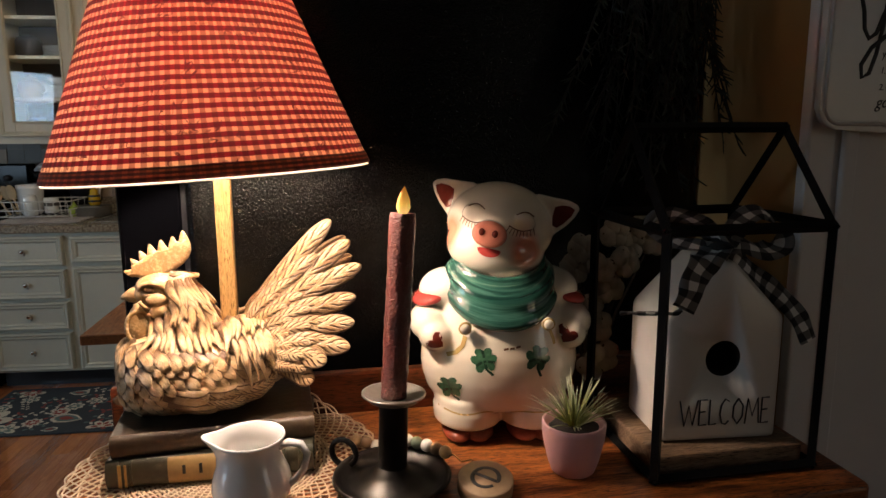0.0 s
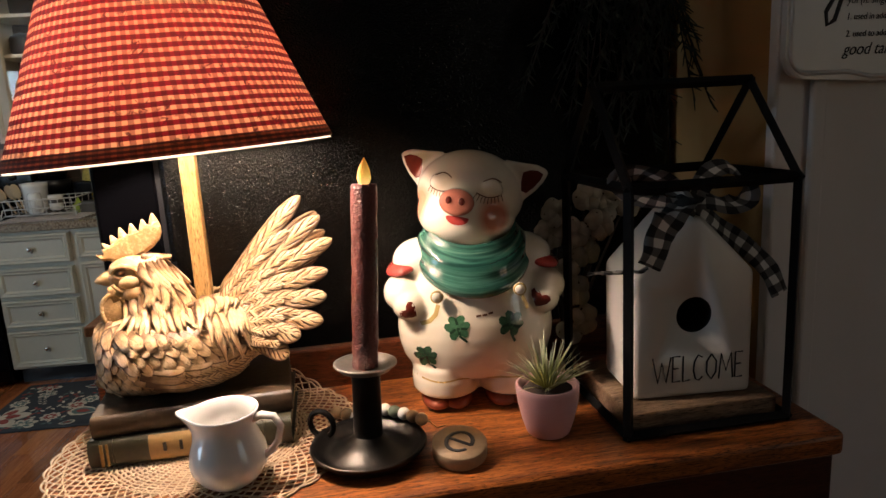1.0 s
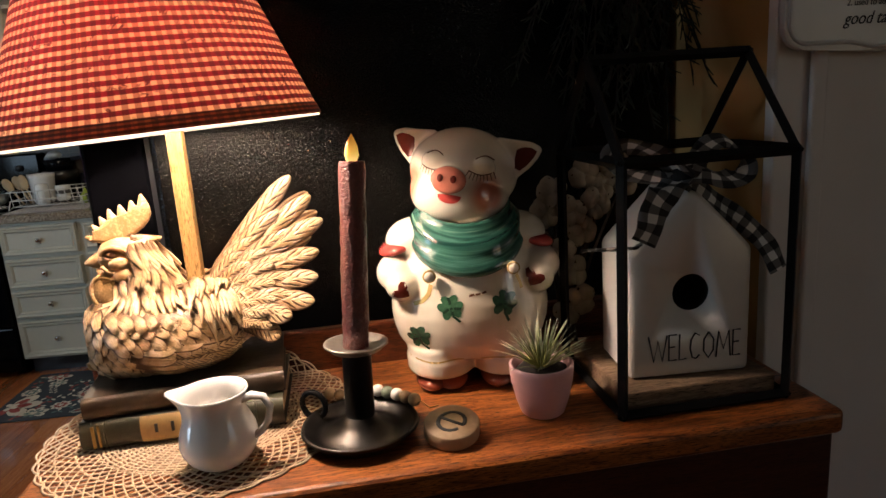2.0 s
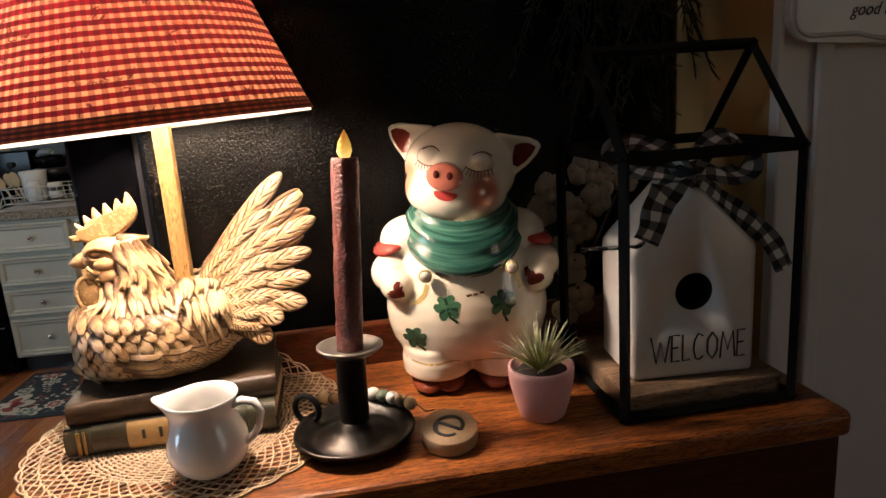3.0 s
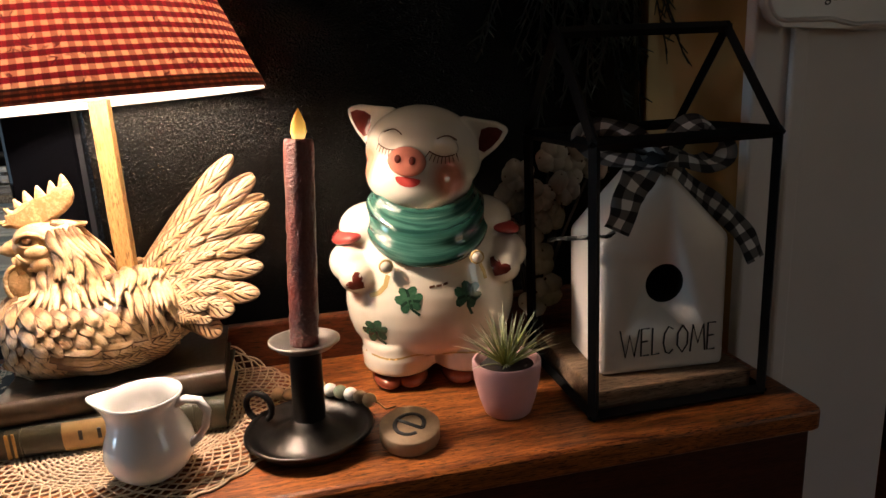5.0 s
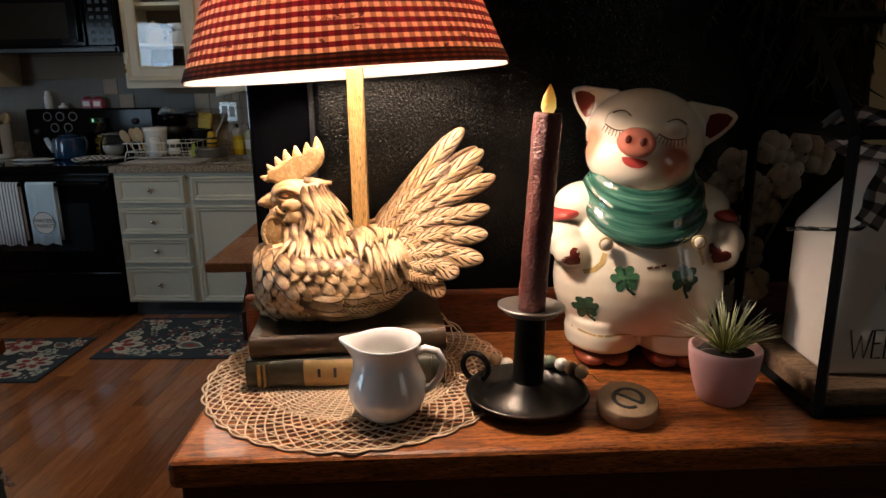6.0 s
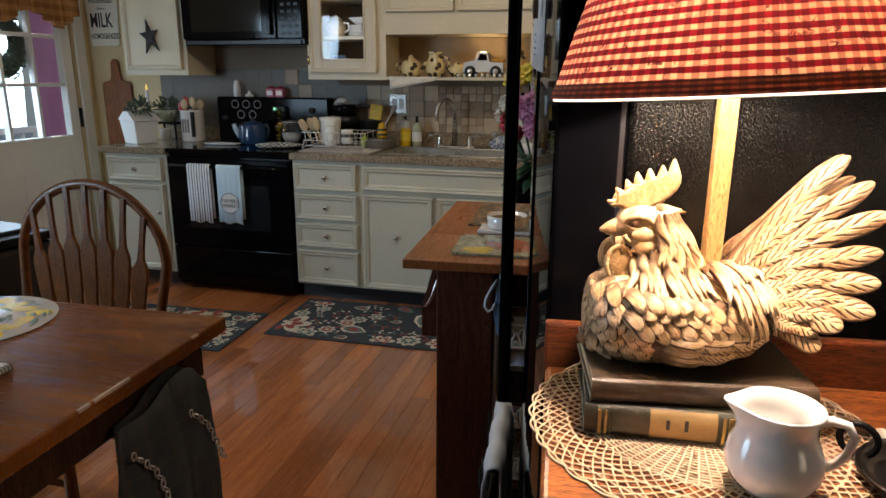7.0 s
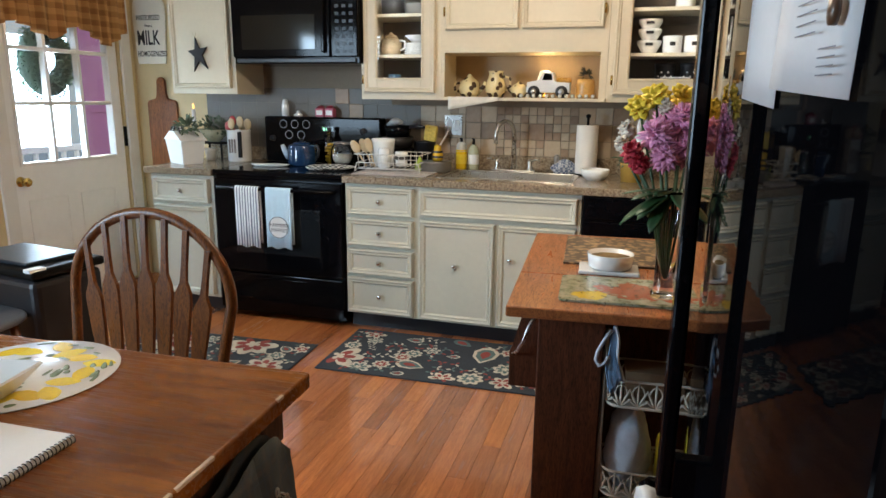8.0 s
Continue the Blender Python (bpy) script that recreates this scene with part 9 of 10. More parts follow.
def oven_towels():
    for x0, x1, z0, mat, label in ((-2.705, -2.545, 0.47, striped("grey_stripe_towel", (0.86, 0.88, 0.90), (0.16, 0.18, 0.24), 55), "white and grey striped towel on the oven handle"), (-2.50, -2.335, 0.475, plain("pale_aqua_towel", (0.58, 0.76, 0.86), 0.92, vary=0.06, scale=120, bumps=0.3), "pale aqua printed towel on the oven handle")):
        t = thing("dish_towel", I4, label, "towel", "oven towels")
        rows = []
        for k in range(15):
            x = x0 + (x1 - x0) * k / 14
            w = 0.0035 * math.sin(k * 1.9 + x0 * 9)
            rows.append([(x, 3.785 + w, z0 + 0.006 * math.sin(k * 0.8)), (x, 3.784 + w, 0.62), (x, 3.784 + w * 0.6, 0.76), (x, 3.785, 0.815), (x, 3.789, 0.826), (x, 3.80, 0.830), (x, 3.811, 0.826), (x, 3.815, 0.80), (x, 3.816 + w, 0.62), (x, 3.816 + w, z0 + 0.02)])
        thicken(part("cloth", sheet(B(), rows), mat, t), 0.003, 0)
        if "aqua" in label:
            ring = [(-2.417 + 0.062 * math.cos(a * math.pi / 16), 3.778, 0.60 + 0.062 * math.sin(a * math.pi / 16)) for a in range(32)]
            part("print_ring", tube(B(), ring, 0.0016, 6, False, None, 1.0, True), INK, t)
            bm = lathe(B(), [(0, 0), (0.06, 0)], 28, pose(-2.417, 3.7795, 0.60, 90))
            part("print_ground", bm, WHITE_MAT, t)
            text_mesh("lettering", "FARMERS", 0.031, INK, t, pose(-2.473, 3.7785, 0.603, 90), 0.92)
            text_mesh("lettering", "MARKET", 0.031, INK, t, pose(-2.467, 3.7785, 0.573, 90), 0.92)


def sink_things():
    t = thing("drying_mat", pose(-2.02, 3.93, CZ, 0, 0, 2), "pale striped drying mat on the worktop", "mat")
    part("mat", box(B(), 0, 0.45, 0.0, 0.36, 0, 0.006, 0.002), striped("mat_stripe", (0.62, 0.58, 0.54), (0.30, 0.26, 0.26), 22, 1), t)
    t = thing("dish_rack", pose(-1.857, 4.19, CZ + 0.0062, 0, 0, 3), "white wire dish rack holding washed dishes", "dish rack")
    wire = plain("white_coated_wire", (0.62, 0.6, 0.56), 0.4, vary=0.05)
    for z, g in ((0.10, 0.0), (0.05, 0.012), (0.015, 0.02)):
        w, d = 0.20 - g, 0.13 - g
        part("hoop", tube(B(), [(-w, -d, z), (w, -d, z), (w, d, z), (-w, d, z)], 0.0035, 6, False, None, 1.0, True), wire, t)
    for k in range(11):
        x = -0.18 + 0.036 * k
        part("wire", tube(B(), [(x, -0.13, 0.10), (x, -0.112, 0.015), (x, 0.112, 0.015), (x, 0.13, 0.10)], 0.0022, 6), wire, t)
    for x in (-0.19, 0.19):
        part("foot", tube(B(), [(x, -0.12, 0.05), (x * 1.05, -0.135, 0.0), (x, -0.10, 0.015)], 0.0035, 6), wire, t)
    W = pose(-1.857, 4.19, CZ + 0.024)
    turned("storage_crock", [(0, 0), (0.055, 0), (0.06, 0.01), (0.07, 0.14), (0.074, 0.165), (0.070, 0.165), (0.062, 0.14), (0, 0.02)], WHITE_CERAMIC, W @ pose(-0.085, 0.050, 0), "white crock drying in the rack", "crock")
    turned("tumbler", [(0, 0), (0.036, 0), (0.04, 0.01), (0.036, 0.10), (0.03, 0.115), (0, 0.118)], WHITE_CERAMIC, W @ pose(-0.035, -0.065, 0), "upturned white cup in the rack", "cup")
    t = turned("mug", [(0, 0), (0.032, 0), (0.036, 0.005), (0.038, 0.085), (0.035, 0.088), (0, 0.08)], WHITE_CERAMIC, W @ pose(0.062, -0.03, 0.01), "white patterned mug drying in the rack", "mug")
    part("band", lathe(B(), [(0.0388, 0.04), (0.0392, 0.06)], 24), plain("dark_band", (0.08, 0.07, 0.06), 0.4), t)
    for k, (x, y) in enumerate(((-0.17, -0.02), (-0.14, 0.0), (-0.11, -0.03))):
        t = thing("wooden_spoon", W @ pose(x, y, 0.0, -8, -32 + 7 * k, 10), "pale wooden spoon standing in the rack", "spoon", "wooden spoons")
        bm = tube(B(), [(0, 0, 0), (0, 0, 0.10)], 0.006, 8)
        ball(bm, (0, 0, 0.135), (0.026, 0.008, 0.045), 16, 10)
        part("spoon", bm, NATURAL, t)
    # pans and clutter behind the rack
    t = thing("pan_stack", pose(-1.915, 4.42, CZ), "stack of black pans behind the dish rack", "pans")
    part("pan", lathe(B(), [(0, 0), (0.10, 0), (0.115, 0.12), (0.11, 0.12), (0.095, 0.01), (0, 0.01)], 32), BLACK, t)
    part("pan", lathe(B(), [(0, 0.121), (0.08, 0.121), (0.10, 0.19), (0.095, 0.19), (0, 0.13)], 32), BLACK_PLASTIC, t)
    part("pan", lathe(B(), [(0, 0.191), (0.07, 0.191), (0.095, 0.262), (0.090, 0.262), (0, 0.20)], 32), BLACK, t)
    part("pan_handle", tube(B(), [(0.085, -0.02, 0.255), (0.15, -0.05, 0.262), (0.20, -0.07, 0.258)], [0.010, 0.012, 0.009], 10), BLACK_PLASTIC, t)
    bm = tube(B(), [(-0.03, -0.05, 0.265), (0.02, -0.08, 0.29), (0.06, -0.1, 0.285)], [0.03, 0.045, 0.02], 14, True, None, 0.5)
    part("ladle", bm, plain("pale_grey_plastic", (0.35, 0.38, 0.40), 0.4), t)
    t = thing("cereal_box", pose(-1.745, 4.455, CZ), "black tin with a yellow packet on top", "tin")
    part("tin", lathe(B(), [(0, 0), (0.07, 0), (0.07, 0.16), (0.074, 0.165), (0, 0.17)], 28), BLACK_PLASTIC, t)
    part("packet", box(B(), -0.03, 0.05, -0.05, 0.0, 0.171, 0.27, 0.01, pose(0, 0, 0, 0, 8, 10)), plain("yellow_blue_packet", (0.55, 0.42, 0.08), 0.5, vary=0.6, scale=30), t)
    turned("cake_tin", [(0, 0), (0.10, 0), (0.105, 0.01), (0.105, 0.055), (0.108, 0.06), (0, 0.064)], plain("grey_tin", (0.20, 0.19, 0.18), 0.35, 0.6), pose(-1.625, 4.28, CZ), "grey metal tin beside the sink", "tin")
    t = turned("honey_bottle", [(0, 0), (0.028, 0), (0.034, 0.02), (0.03, 0.05), (0.022, 0.07), (0.02, 0.09), (0, 0.10)], plain("honey_yellow", (0.6, 0.36, 0.02), 0.25), pose(-1.60, 4.26, CZ + 0.0645), "yellow and black bee honey bottle", "bottle")
    for z in (0.025, 0.055):
        part("stripe", lathe(B(), [(0.0345 - 0.02 * (z - 0.025) * 3, z - 0.006), (0.034 - 0.02 * (z - 0.025) * 3, z + 0.006)], 20), BLACK_PLASTIC, t)
    t = turned("dish_brush", [(0, 0), (0.03, 0), (0.03, 0.05), (0.012, 0.07), (0, 0.1)], plain("lime_plastic", (0.35, 0.45, 0.06), 0.4), pose(-1.70, 4.22, CZ), "lime green scrub brush", "brush")
    for x, mat, cap, label in ((-1.503, plain("yellow_soap", (0.72, 0.50, 0.02), 0.2), WHITE_MAT, "yellow dish soap bottle with a pump"), (-1.425, plain("pale_soap", (0.42, 0.43, 0.30), 0.15), BLACK_PLASTIC, "clear hand soap bottle with a black pump")):
        t = turned("soap_bottle", [(0, 0), (0.032, 0), (0.034, 0.01), (0.034, 0.12), (0.022, 0.145), (0.012, 0.155), (0, 0.156)], mat, pose(x, 4.45, CZ), label, "soap bottle", 20, "body", "soap bottles")
        part("label", lathe(B(), [(0.0345, 0.035), (0.0345, 0.095)], 20), WHITE_MAT if "clear" in label else plain("yellow_label", (0.78, 0.62, 0.05), 0.4), t)
        part("pump", tube(B(), [(0, 0, 0.156), (0, 0, 0.19), (0, -0.03, 0.192)], [0.010, 0.007, 0.005], 10), cap if "yellow" not in label else BLACK_PLASTIC, t)
        if "yellow" in label:
            part("shoulder", lathe(B(), [(0.0343, 0.11), (0.030, 0.155), (0.013, 0.17), (0, 0.171)], 20), plain("grey_shoulder", (0.4, 0.4, 0.38), 0.3), t)
    t = thing("dish_cloth", pose(-0.865, 4.44, CZ), "crumpled blue and white checked dish cloth", "cloth")
    bm = ball(B(), (0, 0, 0.03), (0.075, 0.05, 0.045), 28, 18)
    for v in bm.verts:
        v.co += 0.022 * noise.noise_vector(v.co * 22)
        v.co.z = max(0.0, v.co.z)
    part("cloth", bm, gingham_small("blue_check", (0.10, 0.13, 0.2), (0.5, 0.5, 0.5), 70), t)
    t = thing("paper_towel_holder", pose(-0.735, 4.42, CZ), "paper towel roll on a black metal stand", "paper towel")
    part("stand", lathe(B(), [(0, 0), (0.075, 0), (0.075, 0.008), (0.008, 0.01), (0.007, 0.33), (0.014, 0.335), (0.014, 0.35), (0, 0.355)], 24), BLACK_MAT, t)
    part("roll", lathe(B(), [(0.02, 0.0105), (0.062, 0.0105), (0.063, 0.015), (0.063, 0.285), (0.062, 0.29), (0.02, 0.29)], 32), plain("paper_towel", (0.70, 0.66, 0.60), 0.95, vary=0.04, scale=90, bumps=0.3), t)
    turned("glass_bowl", [(0, 0), (0.05, 0), (0.075, 0.03), (0.08, 0.06), (0.077, 0.06), (0.07, 0.03), (0.045, 0.006), (0, 0.006)], WHITE_CERAMIC, pose(-0.665, 4.20, CZ), "small white glass bowl on the worktop", "bowl")
    t = turned("flower_pot", [(0, 0), (0.055, 0), (0.062, 0.09), (0.066, 0.10), (0.058, 0.10), (0, 0.085)], plain("mustard_glaze", (0.46, 0.28, 0.06), 0.25, vary=0.15), pose(-0.47, 4.20, CZ), "mustard yellow pot with trailing greenery", "pot")
    foliage(t, "plant", 60, (0, 0, 0.12), (0.09, 0.06, 0.06), 0.04, 15)
    t = thing("bunny_figure", pose(-0.43, 4.36, CZ), "white ceramic rabbit figure on the worktop", "figurine")
    bm = ball(B(), (0, 0, 0.09), (0.055, 0.05, 0.09), 20, 14)
    ball(bm, (0, -0.01, 0.21), (0.045, 0.042, 0.045), 20, 14)
    for s in (-1, 1):
        ball(bm, (0.018 * s, 0, 0.285), (0.013, 0.009, 0.045), 12, 10)
    part("figure", bm, WHITE_CERAMIC, t)


def shelf_dishes():
    def plates(x, y, z, n, r, mat, label):
        t = thing("plate_stack", pose(x, y, z), label, "plates", "stacked plates")
        for k in range(n):
            part("plate", lathe(B(), [(0, 0.011 * k), (r * 0.6, 0.011 * k), (r, 0.011 * k + 0.012), (r, 0.011 * k + 0.015), (r * 0.6, 0.011 * k + 0.004), (0, 0.011 * k + 0.004)], 28), mat, t)
    spotted = plain("brown_floral_glaze", (0.45, 0.36, 0.24), 0.2, vary=0.8, scale=60)
    blue = plain("blue_glaze", (0.10, 0.20, 0.32), 0.2, vary=0.3)
    plates(-1.77, 4.38, 1.5943, 6, 0.085, WHITE_CERAMIC, "stack of cream plates in the cabinet")
    plates(-1.775, 4.38, 1.3535, 9, 0.09, WHITE_CERAMIC, "stack of white plates in the cabinet")
    t = turned("teapot", [(0, 0), (0.045, 0), (0.06, 0.015), (0.068, 0.05), (0.060, 0.085), (0.04, 0.10), (0, 0.102)], spotted, pose(-1.925, 4.34, 1.5943), "brown flowered teapot on the shelf", "teapot")
    part("lid", lathe(B(), [(0.042, 0.1025), (0.035, 0.115), (0.010, 0.122), (0.012, 0.132), (0, 0.136)], 24), spotted, t)
    part("handle", tube(B(), [(0.060, -0.01, 0.085), (0.094, -0.02, 0.080), (0.098, -0.02, 0.045), (0.066, -0.01, 0.030)], 0.007, 8), WHITE_CERAMIC, t)
    turned("bowl", [(0, 0), (0.03, 0), (0.08, 0.04), (0.078, 0.042), (0.03, 0.006), (0, 0.006)], WHITE_CERAMIC, pose(-1.77, 4.38, 1.668), "white bowl on top of the plates", "bowl")
    turned("tumbler", [(0, 0), (0.034, 0), (0.040, 0.13), (0.037, 0.13), (0.032, 0.008), (0, 0.008)], blue, pose(-1.90, 4.33, 1.3535), "blue drinking glass in the cabinet", "glass")
    grey = plain("grey_striped_glaze", (0.30, 0.28, 0.25), 0.25, vary=0.5, scale=40)
    plates(-1.74, 4.36, 1.8243, 5, 0.10, grey, "stack of grey plates on the upper shelf")
    turned("cooking_pot", [(0, 0), (0.055, 0), (0.07, 0.02), (0.07, 0.09), (0.06, 0.11), (0.02, 0.125), (0, 0.13)], plain("dark_grey_enamel", (0.05, 0.05, 0.052), 0.3, vary=0.4), pose(-1.925, 4.37, 1.8243), "dark grey lidded pot on the upper shelf", "pot")
    for x in (-0.335, -0.20):
        t = turned("canister", [(0, 0), (0.048, 0), (0.052, 0.01), (0.052, 0.17), (0.056, 0.175), (0.056, 0.195), (0, 0.198)], BLACK_PLASTIC, pose(x, 4.47, 1.3535), "black canister with white dots", "canister", 24, "body", "black canisters")
        for k in range(5):
            a = radians(-130 + 20 * k)
            part("dot", ball(B(), (0.052 * math.cos(a), 0.052 * math.sin(a), 0.125 + 0.022 * (k % 2)), 0.006, 8, 6), WHITE_MAT, t)
    for z, r in ((1.5943, 0.065), (1.655, 0.062), (1.705, 0.062)):
        t = turned("bowl", [(0, 0), (r * 0.55, 0), (r * 0.6, 0.008), (r, 0.05), (r * 1.02, 0.068), (r * 0.97, 0.068), (r * 0.55, 0.012), (0, 0.01)], WHITE_CERAMIC, pose(-0.43, 4.36, z), "white printed bowl in a stack of three", "bowl", 28, "body", "stacked bowls")
        part("print_bar", box(B(), -0.02, 0.02, -r - 0.002, -r * 0.93, 0.04, 0.056), INK, t)
    for x, z in ((-0.31, 1.5943), (-0.20, 1.5943), (-0.26, 1.8243)):
        t = turned("mug", [(0, 0), (0.045, 0), (0.05, 0.01), (0.052, 0.09), (0.048, 0.092), (0.045, 0.02), (0, 0.012)], WHITE_CERAMIC, pose(x, 4.36, z), "white mug with a dark print", "mug", 24, "body", "cabinet mugs")
        part("print_bar", box(B(), -0.014, 0.014, -0.053, -0.048, 0.04, 0.06), INK, t)
    for x, w, mat, label in ((-0.44, 0.07, plain("red_tin_can", (0.3, 0.04, 0.03), 0.4, vary=0.5), "red and white printed tin on the shelf"), (-0.28, 0.15, BLACK_PLASTIC, "black wooden box on the shelf")):
        t = thing("storage_tin", pose(x, 4.40, 1.3535), label, "tin")
        part("box", box(B(), -w / 2, w / 2, -0.05, 0.05, 0, 0.09 if w < 0.1 else 0.11, 0.004), mat, t)
        part("rim", box(B(), -w / 2 - 0.003, w / 2 + 0.003, -0.053, 0.053, 0.095 if w < 0.1 else 0.112, 0.102 if w < 0.1 else 0.12, 0.002), WHITE_MAT, t)


def niche_things():
    z = 1.3535
    spot = plain("yellow_black_spot_glaze", (0.55, 0.46, 0.28), 0.2, vary=0.1)
    tree = spot.node_tree
    bs = tree.nodes["Principled BSDF"]
    dots = tree.nodes.new("ShaderNodeTexVoronoi")
    dots.inputs["Scale"].default_value = 26
    link(tree, coords(tree), dots.inputs["Vector"])
    link(tree, ramp(tree, dots.outputs["Distance"], [(0.36, (0.06, 0.035, 0.02)), (0.44, (0.62, 0.50, 0.26))]), bs.inputs["Base Color"])
    t = turned("teapot", [(0, 0), (0.045, 0), (0.06, 0.02), (0.066, 0.05), (0.055, 0.085), (0.04, 0.10), (0.02, 0.115), (0.012, 0.13), (0, 0.134)], spot, pose(-1.435, 4.36, z), "spotted cream and black ceramic teapot", "teapot")
    part("spout", tube(B(), [(0.055, 0, 0.035), (0.085, 0, 0.06), (0.095, 0, 0.09)], [0.016, 0.012, 0.009], 10), spot, t)
    part("handle", tube(B(), [(-0.055, 0, 0.085), (-0.092, 0, 0.075), (-0.09, 0, 0.04), (-0.058, 0, 0.03)], 0.008, 8), spot, t)
    t = turned("pitcher", [(0, 0), (0.04, 0), (0.058, 0.03), (0.06, 0.07), (0.045, 0.11), (0.04, 0.135), (0.046, 0.15), (0.04, 0.15), (0, 0.13)], spot, pose(-1.275, 4.35, z), "spotted cream and black ceramic pitcher", "pitcher")
    part("handle", tube(B(), [(0.045, 0, 0.12), (0.085, 0, 0.11), (0.085, 0, 0.06), (0.055, 0, 0.04)], 0.008, 8), spot, t)
    t = turned("sugar_bowl", [(0, 0), (0.035, 0), (0.048, 0.02), (0.048, 0.05), (0.035, 0.07), (0.01, 0.085), (0, 0.095)], spot, pose(-1.135, 4.35, z), "small spotted cream and black sugar bowl", "bowl")
    for s in (-1, 1):
        part("handle", tube(B(), [(0.045 * s, 0, 0.055), (0.066 * s, 0, 0.045), (0.046 * s, 0, 0.025)], 0.005, 8), spot, t)
    t = thing("toy_truck", pose(-0.955, 4.30, z), "white tin pickup truck ornament", "ornament")
    enamel = plain("white_tin_paint", (0.62, 0.62, 0.62), 0.35, vary=0.08)
    part("body", prism(B(), [(-0.125, 0.03), (0.12, 0.03), (0.12, 0.085), (0.035, 0.085), (0.035, 0.09), (0.025, 0.14), (-0.03, 0.145), (-0.05, 0.095), (-0.12, 0.085)], 0.09, pose(0, 0.045, 0, 90), 0.006), enamel, t)
    part("window", prism(B(), [(-0.035, 0.098), (0.022, 0.098), (0.018, 0.132), (-0.022, 0.135)], 0.092, pose(0, 0.046, 0, 90), 0.001), BLACK, t)
    for x in (-0.08, 0.075):
        for y in (-0.042, 0.042):
            w = part("wheel", lathe(B(), [(0, -0.012), (0.030, -0.012), (0.034, -0.006), (0.034, 0.006), (0.030, 0.012), (0, 0.012)], 22, pose(x, y, 0.034, 90)), BLACK_PLASTIC, t)
            part("hub", lathe(B(), [(0, 0), (0.016, 0), (0.014, 0.004), (0, 0.005)], 16, pose(x, y - 0.0125 if y < 0 else y + 0.0125, 0.034, 90 if y < 0 else -90)), STEEL, w)
    for k in range(4):
        part("pumpkin", ball(B(), (0.055 + 0.018 * k, 0.0, 0.098), (0.016, 0.016, 0.014), 12, 10), plain("orange_gourd", (0.5, 0.25, 0.04), 0.5), t)
    t = thing("night_light", pose(-1.0, 4.44, z), "small lit night light with a pale shade", "lamp")
    part("base", lathe(B(), [(0, 0), (0.03, 0), (0.03, 0.01), (0.01, 0.02), (0.008, 0.09), (0, 0.09)], 16), BRASS, t)
    part("shade", lathe(B(), [(0.05, 0.09), (0.03, 0.155)], 24), LINING, t, "pale glowing cone shade")
    part("bulb", ball(B(), (0, 0, 0.118), 0.014, 14, 10), glow("small_warm_bulb", (1.0, 0.75, 0.4), 5.0), t).visible_shadow = False
    t = turned("honey_jar", [(0, 0), (0.045, 0), (0.05, 0.01), (0.052, 0.03), (0.05, 0.05), (0.052, 0.07), (0.048, 0.10), (0.04, 0.105), (0, 0.107)], plain("amber_ceramic", (0.50, 0.28, 0.08), 0.25, vary=0.2), pose(-0.755, 4.33, z), "amber ribbed jar with a dark topper", "jar")
    foliage(t, "topper", 30, (0, 0, 0.125), (0.04, 0.03, 0.03), 0.03, 25, plain("dark_leaf", (0.03, 0.035, 0.02), 0.6))
    t = thing("shelf_runner", I4, "white lace shelf cloth hanging over the niche edge", "cloth")
    rows = [[(-1.52 + 0.30 * k / 12, 4.30 - 0.105 * min(1, j / 3), z + 0.0016 - (0.075 * (1 - 0.75 * k / 12) * max(0, j - 3) / 3)) for k in range(13)] for j in range(7)]
    thicken(part("cloth", sheet(B(), rows), plain("white_lace", (0.62, 0.58, 0.5), 0.9, vary=0.15, scale=90), t), 0.0015, 0)
    beads = thing("bead_strand", I4, "clear glass bead strand along the niche shelf", "garland")
    data = mesh_of("bead", ball(B(), (0, 0, 0), 0.011, 12, 8), plain("clear_bead", (0.55, 0.56, 0.52), 0.1))
    for k in range(12):
        shared("bead", data, beads, pose(-1.10 + 0.036 * k, 4.225 + 0.012 * math.sin(k * 2.2), z + 0.011))


wall_things()
left_counter()
stove_things()
oven_towels()
sink_things()
shelf_dishes()
niche_things()


# ---- floor planks and wall tiles ----
FLOOR_FIELD = wood("pine_floor_field", (0.55, 0.20, 0.065), (0.41, 0.135, 0.040), (16, 1.0, 16), 0.2, 3.0, 0.03, 0.4, pore=0.3)


def planks():
    floor = bpy.data.objects["floor"]
    wide, rnd = 0.074, random.Random(81)
    lengths = (0.9, 1.3, 1.7, 2.1)
    data = {n: mesh_of("plank", box(B(), 0.0003, wide - 0.0003, 0.0003, n - 0.0003, -0.0115, 0.0, 0.0008, seg=1), FLOOR_WOOD) for n in lengths}
    x, count = -3.98, 0
    verts, faces = [], []
    while x < 1.88:
        y = -2.58 - rnd.uniform(0, 0.9)
        while y < 4.5:
            n = rnd.choice(lengths)
            y0, y1 = max(y, -2.58), min(y + n, 4.54)
            if y > -0.9 and x < 0.1 and y + n < 4.54 and count < 296:
                shared("plank", data[n], floor, pose(x, y, 0))
                count += 1
            else:     # boards farther off, joined
                k = len(verts)
                verts += [(a, b, c) for c in (-0.0115, -0.0002) for a, b in ((x + 0.0004, y0 + 0.0004), (x + wide - 0.0004, y0 + 0.0004), (x + wide - 0.0004, y1 - 0.0004), (x + 0.0004, y1 - 0.0004))]
                faces += [[k + i for i in f] for f in ((4, 5, 6, 7), (0, 1, 5, 4), (1, 2, 6, 5), (2, 3, 7, 6), (3, 0, 4, 7))]
            y += n
        x += wide
    rest = bpy.data.meshes.new("plank_field")
    rest.from_pydata(verts, [], faces)
    rest.materials.append(FLOOR_FIELD)
    ob = new("plank_field", rest)
    ob.parent = floor
    tagged(ob, "", "", "", "stuff")


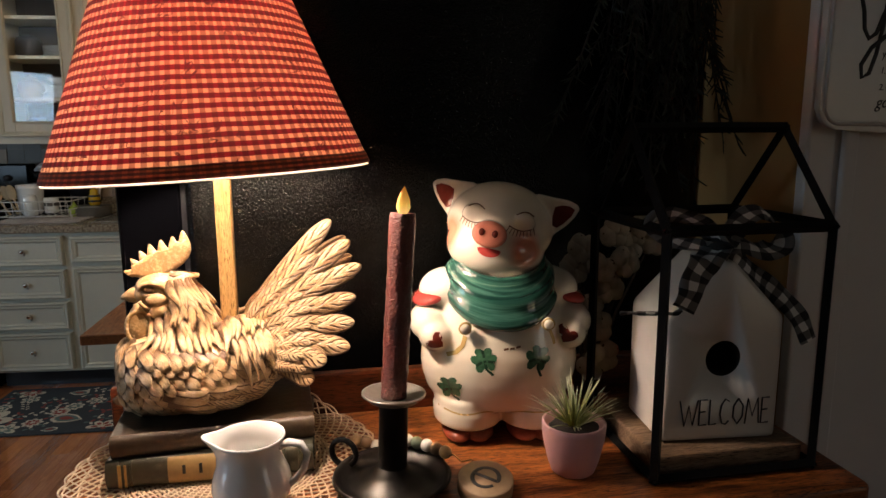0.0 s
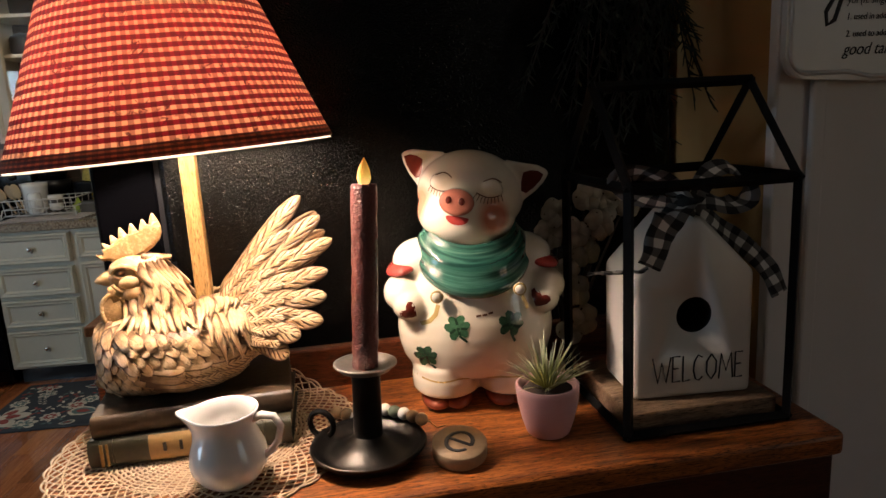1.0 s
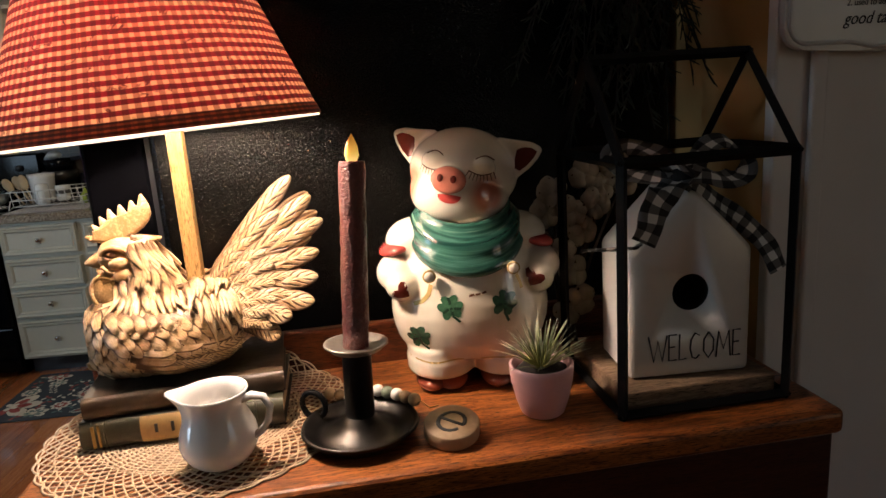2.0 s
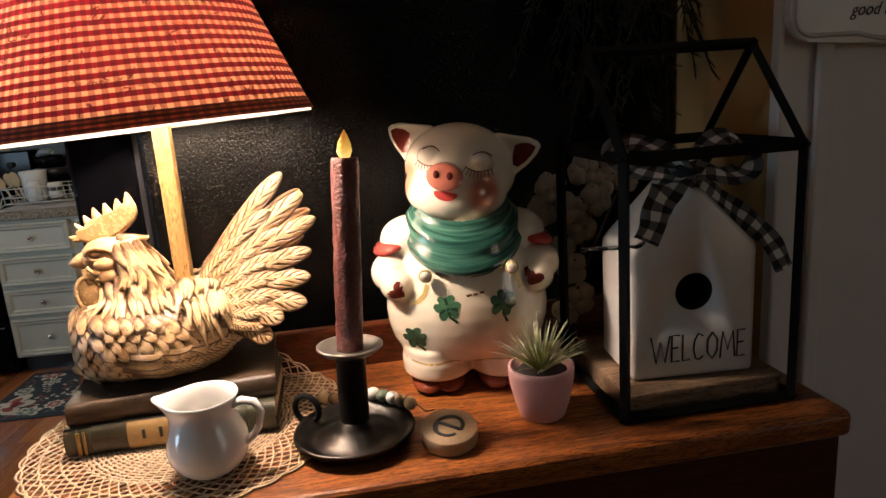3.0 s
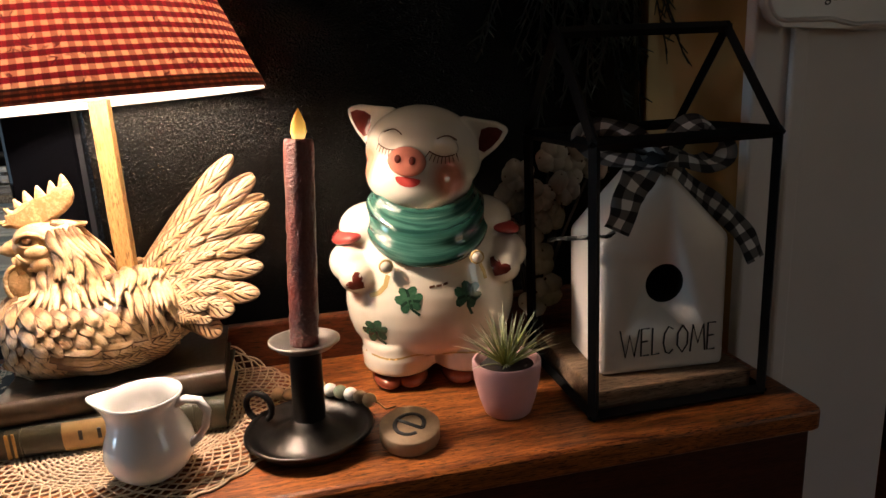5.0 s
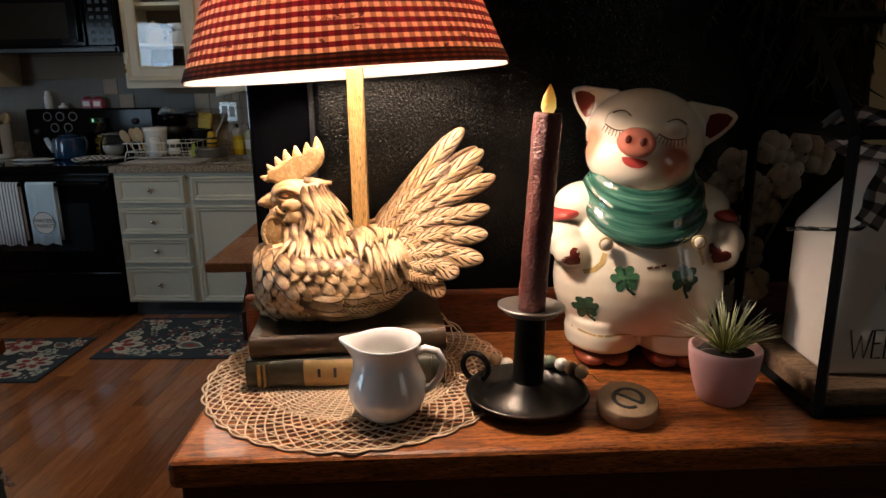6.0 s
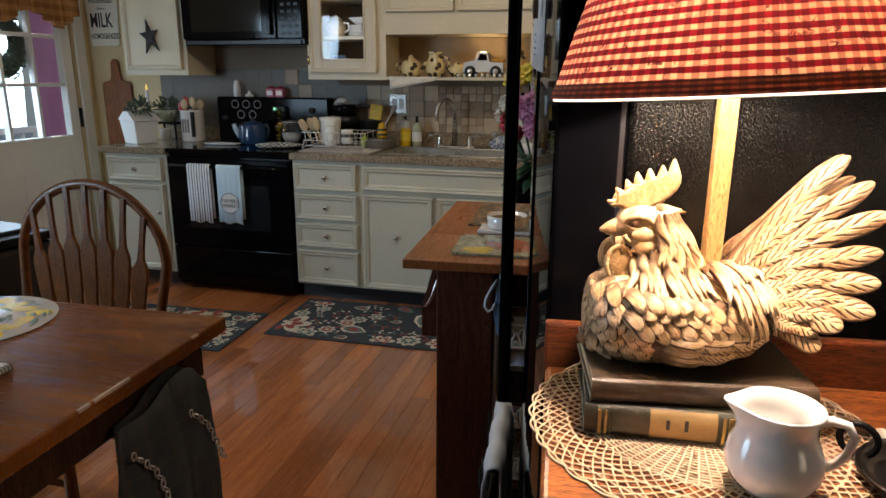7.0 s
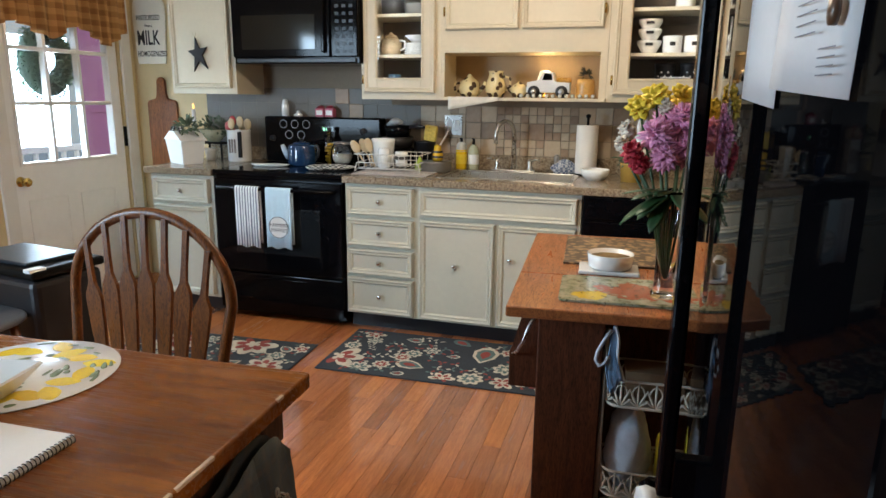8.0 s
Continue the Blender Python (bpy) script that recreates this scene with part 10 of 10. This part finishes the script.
def tile_material():
    mat, tree, bsdf = nodes_of("stone_tile")
    vec = coords(tree)
    info = tree.nodes.new("ShaderNodeObjectInfo")
    n = noise_tex(tree, vec, 24, 5, 0.6)
    col = ramp(tree, info.outputs["Random"], [(0.0, (0.26, 0.15, 0.08)), (0.22, (0.36, 0.23, 0.13)), (0.5, (0.50, 0.36, 0.22)), (0.8, (0.46, 0.36, 0.24)), (1.0, (0.20, 0.11, 0.06))])
    link(tree, mix(tree, 0.25, col, ramp(tree, n, [(0.3, (0.22, 0.15, 0.10)), (0.7, (0.50, 0.40, 0.29))]), "MIX"), bsdf.inputs["Base Color"])
    bsdf.inputs["Roughness"].default_value = 0.45
    bump(tree, bsdf, n, 0.2, 0.001)
    return mat


def tiles():
    w = structure("backsplash", box(B(), -3.40, 0.35, 4.5395, 4.5495, 0.90, 1.56), plain("grout", (0.25, 0.195, 0.14), 0.9, vary=0.1), "stone tile backsplash in browns and tans", "backsplash")
    mat, rnd = tile_material(), random.Random(91)
    # grey-brown tile, its colour lowered further for the shade under the cabinets
    plain_tile = plain("shaded_grey_brown_tile", (0.115, 0.093, 0.07), 0.45, vary=0.12, scale=24, bumps=0.1)
    big = mesh_of("tile", box(B(), -0.0485, 0.0485, -0.006, 0.0, -0.0485, 0.0485, 0.002, seg=1), mat)
    small = mesh_of("tile", box(B(), -0.0235, 0.0235, -0.0065, 0.0, -0.0235, 0.0235, 0.002, seg=1), mat)
    quiet = mesh_of("tile", box(B(), -0.0494, 0.0494, -0.0015, 0.0, -0.0494, 0.0494, 0.0008, seg=1), plain_tile)
    count = 0
    for r in range(4):
        for c in range(37):
            x, z = -3.35 + 0.1 * c, 1.05 + 0.1 * r
            if -2.04 < x and r > 2:
                continue
            if x > -1.75 and x < -0.35 and rnd.random() < (0.85 if -1.35 < x < -0.75 else 0.2) and count < 250:
                for dx in (-0.025, 0.025):
                    for dz in (-0.025, 0.025):
                        shared("tile", small, w, pose(x + dx, 4.539, z + dz))
                        count += 1
            else:
                shared("tile", quiet if x < -1.75 and rnd.random() > 0.11 else big, w, pose(x, 4.539, z))
                count += 1


planks()
tiles()
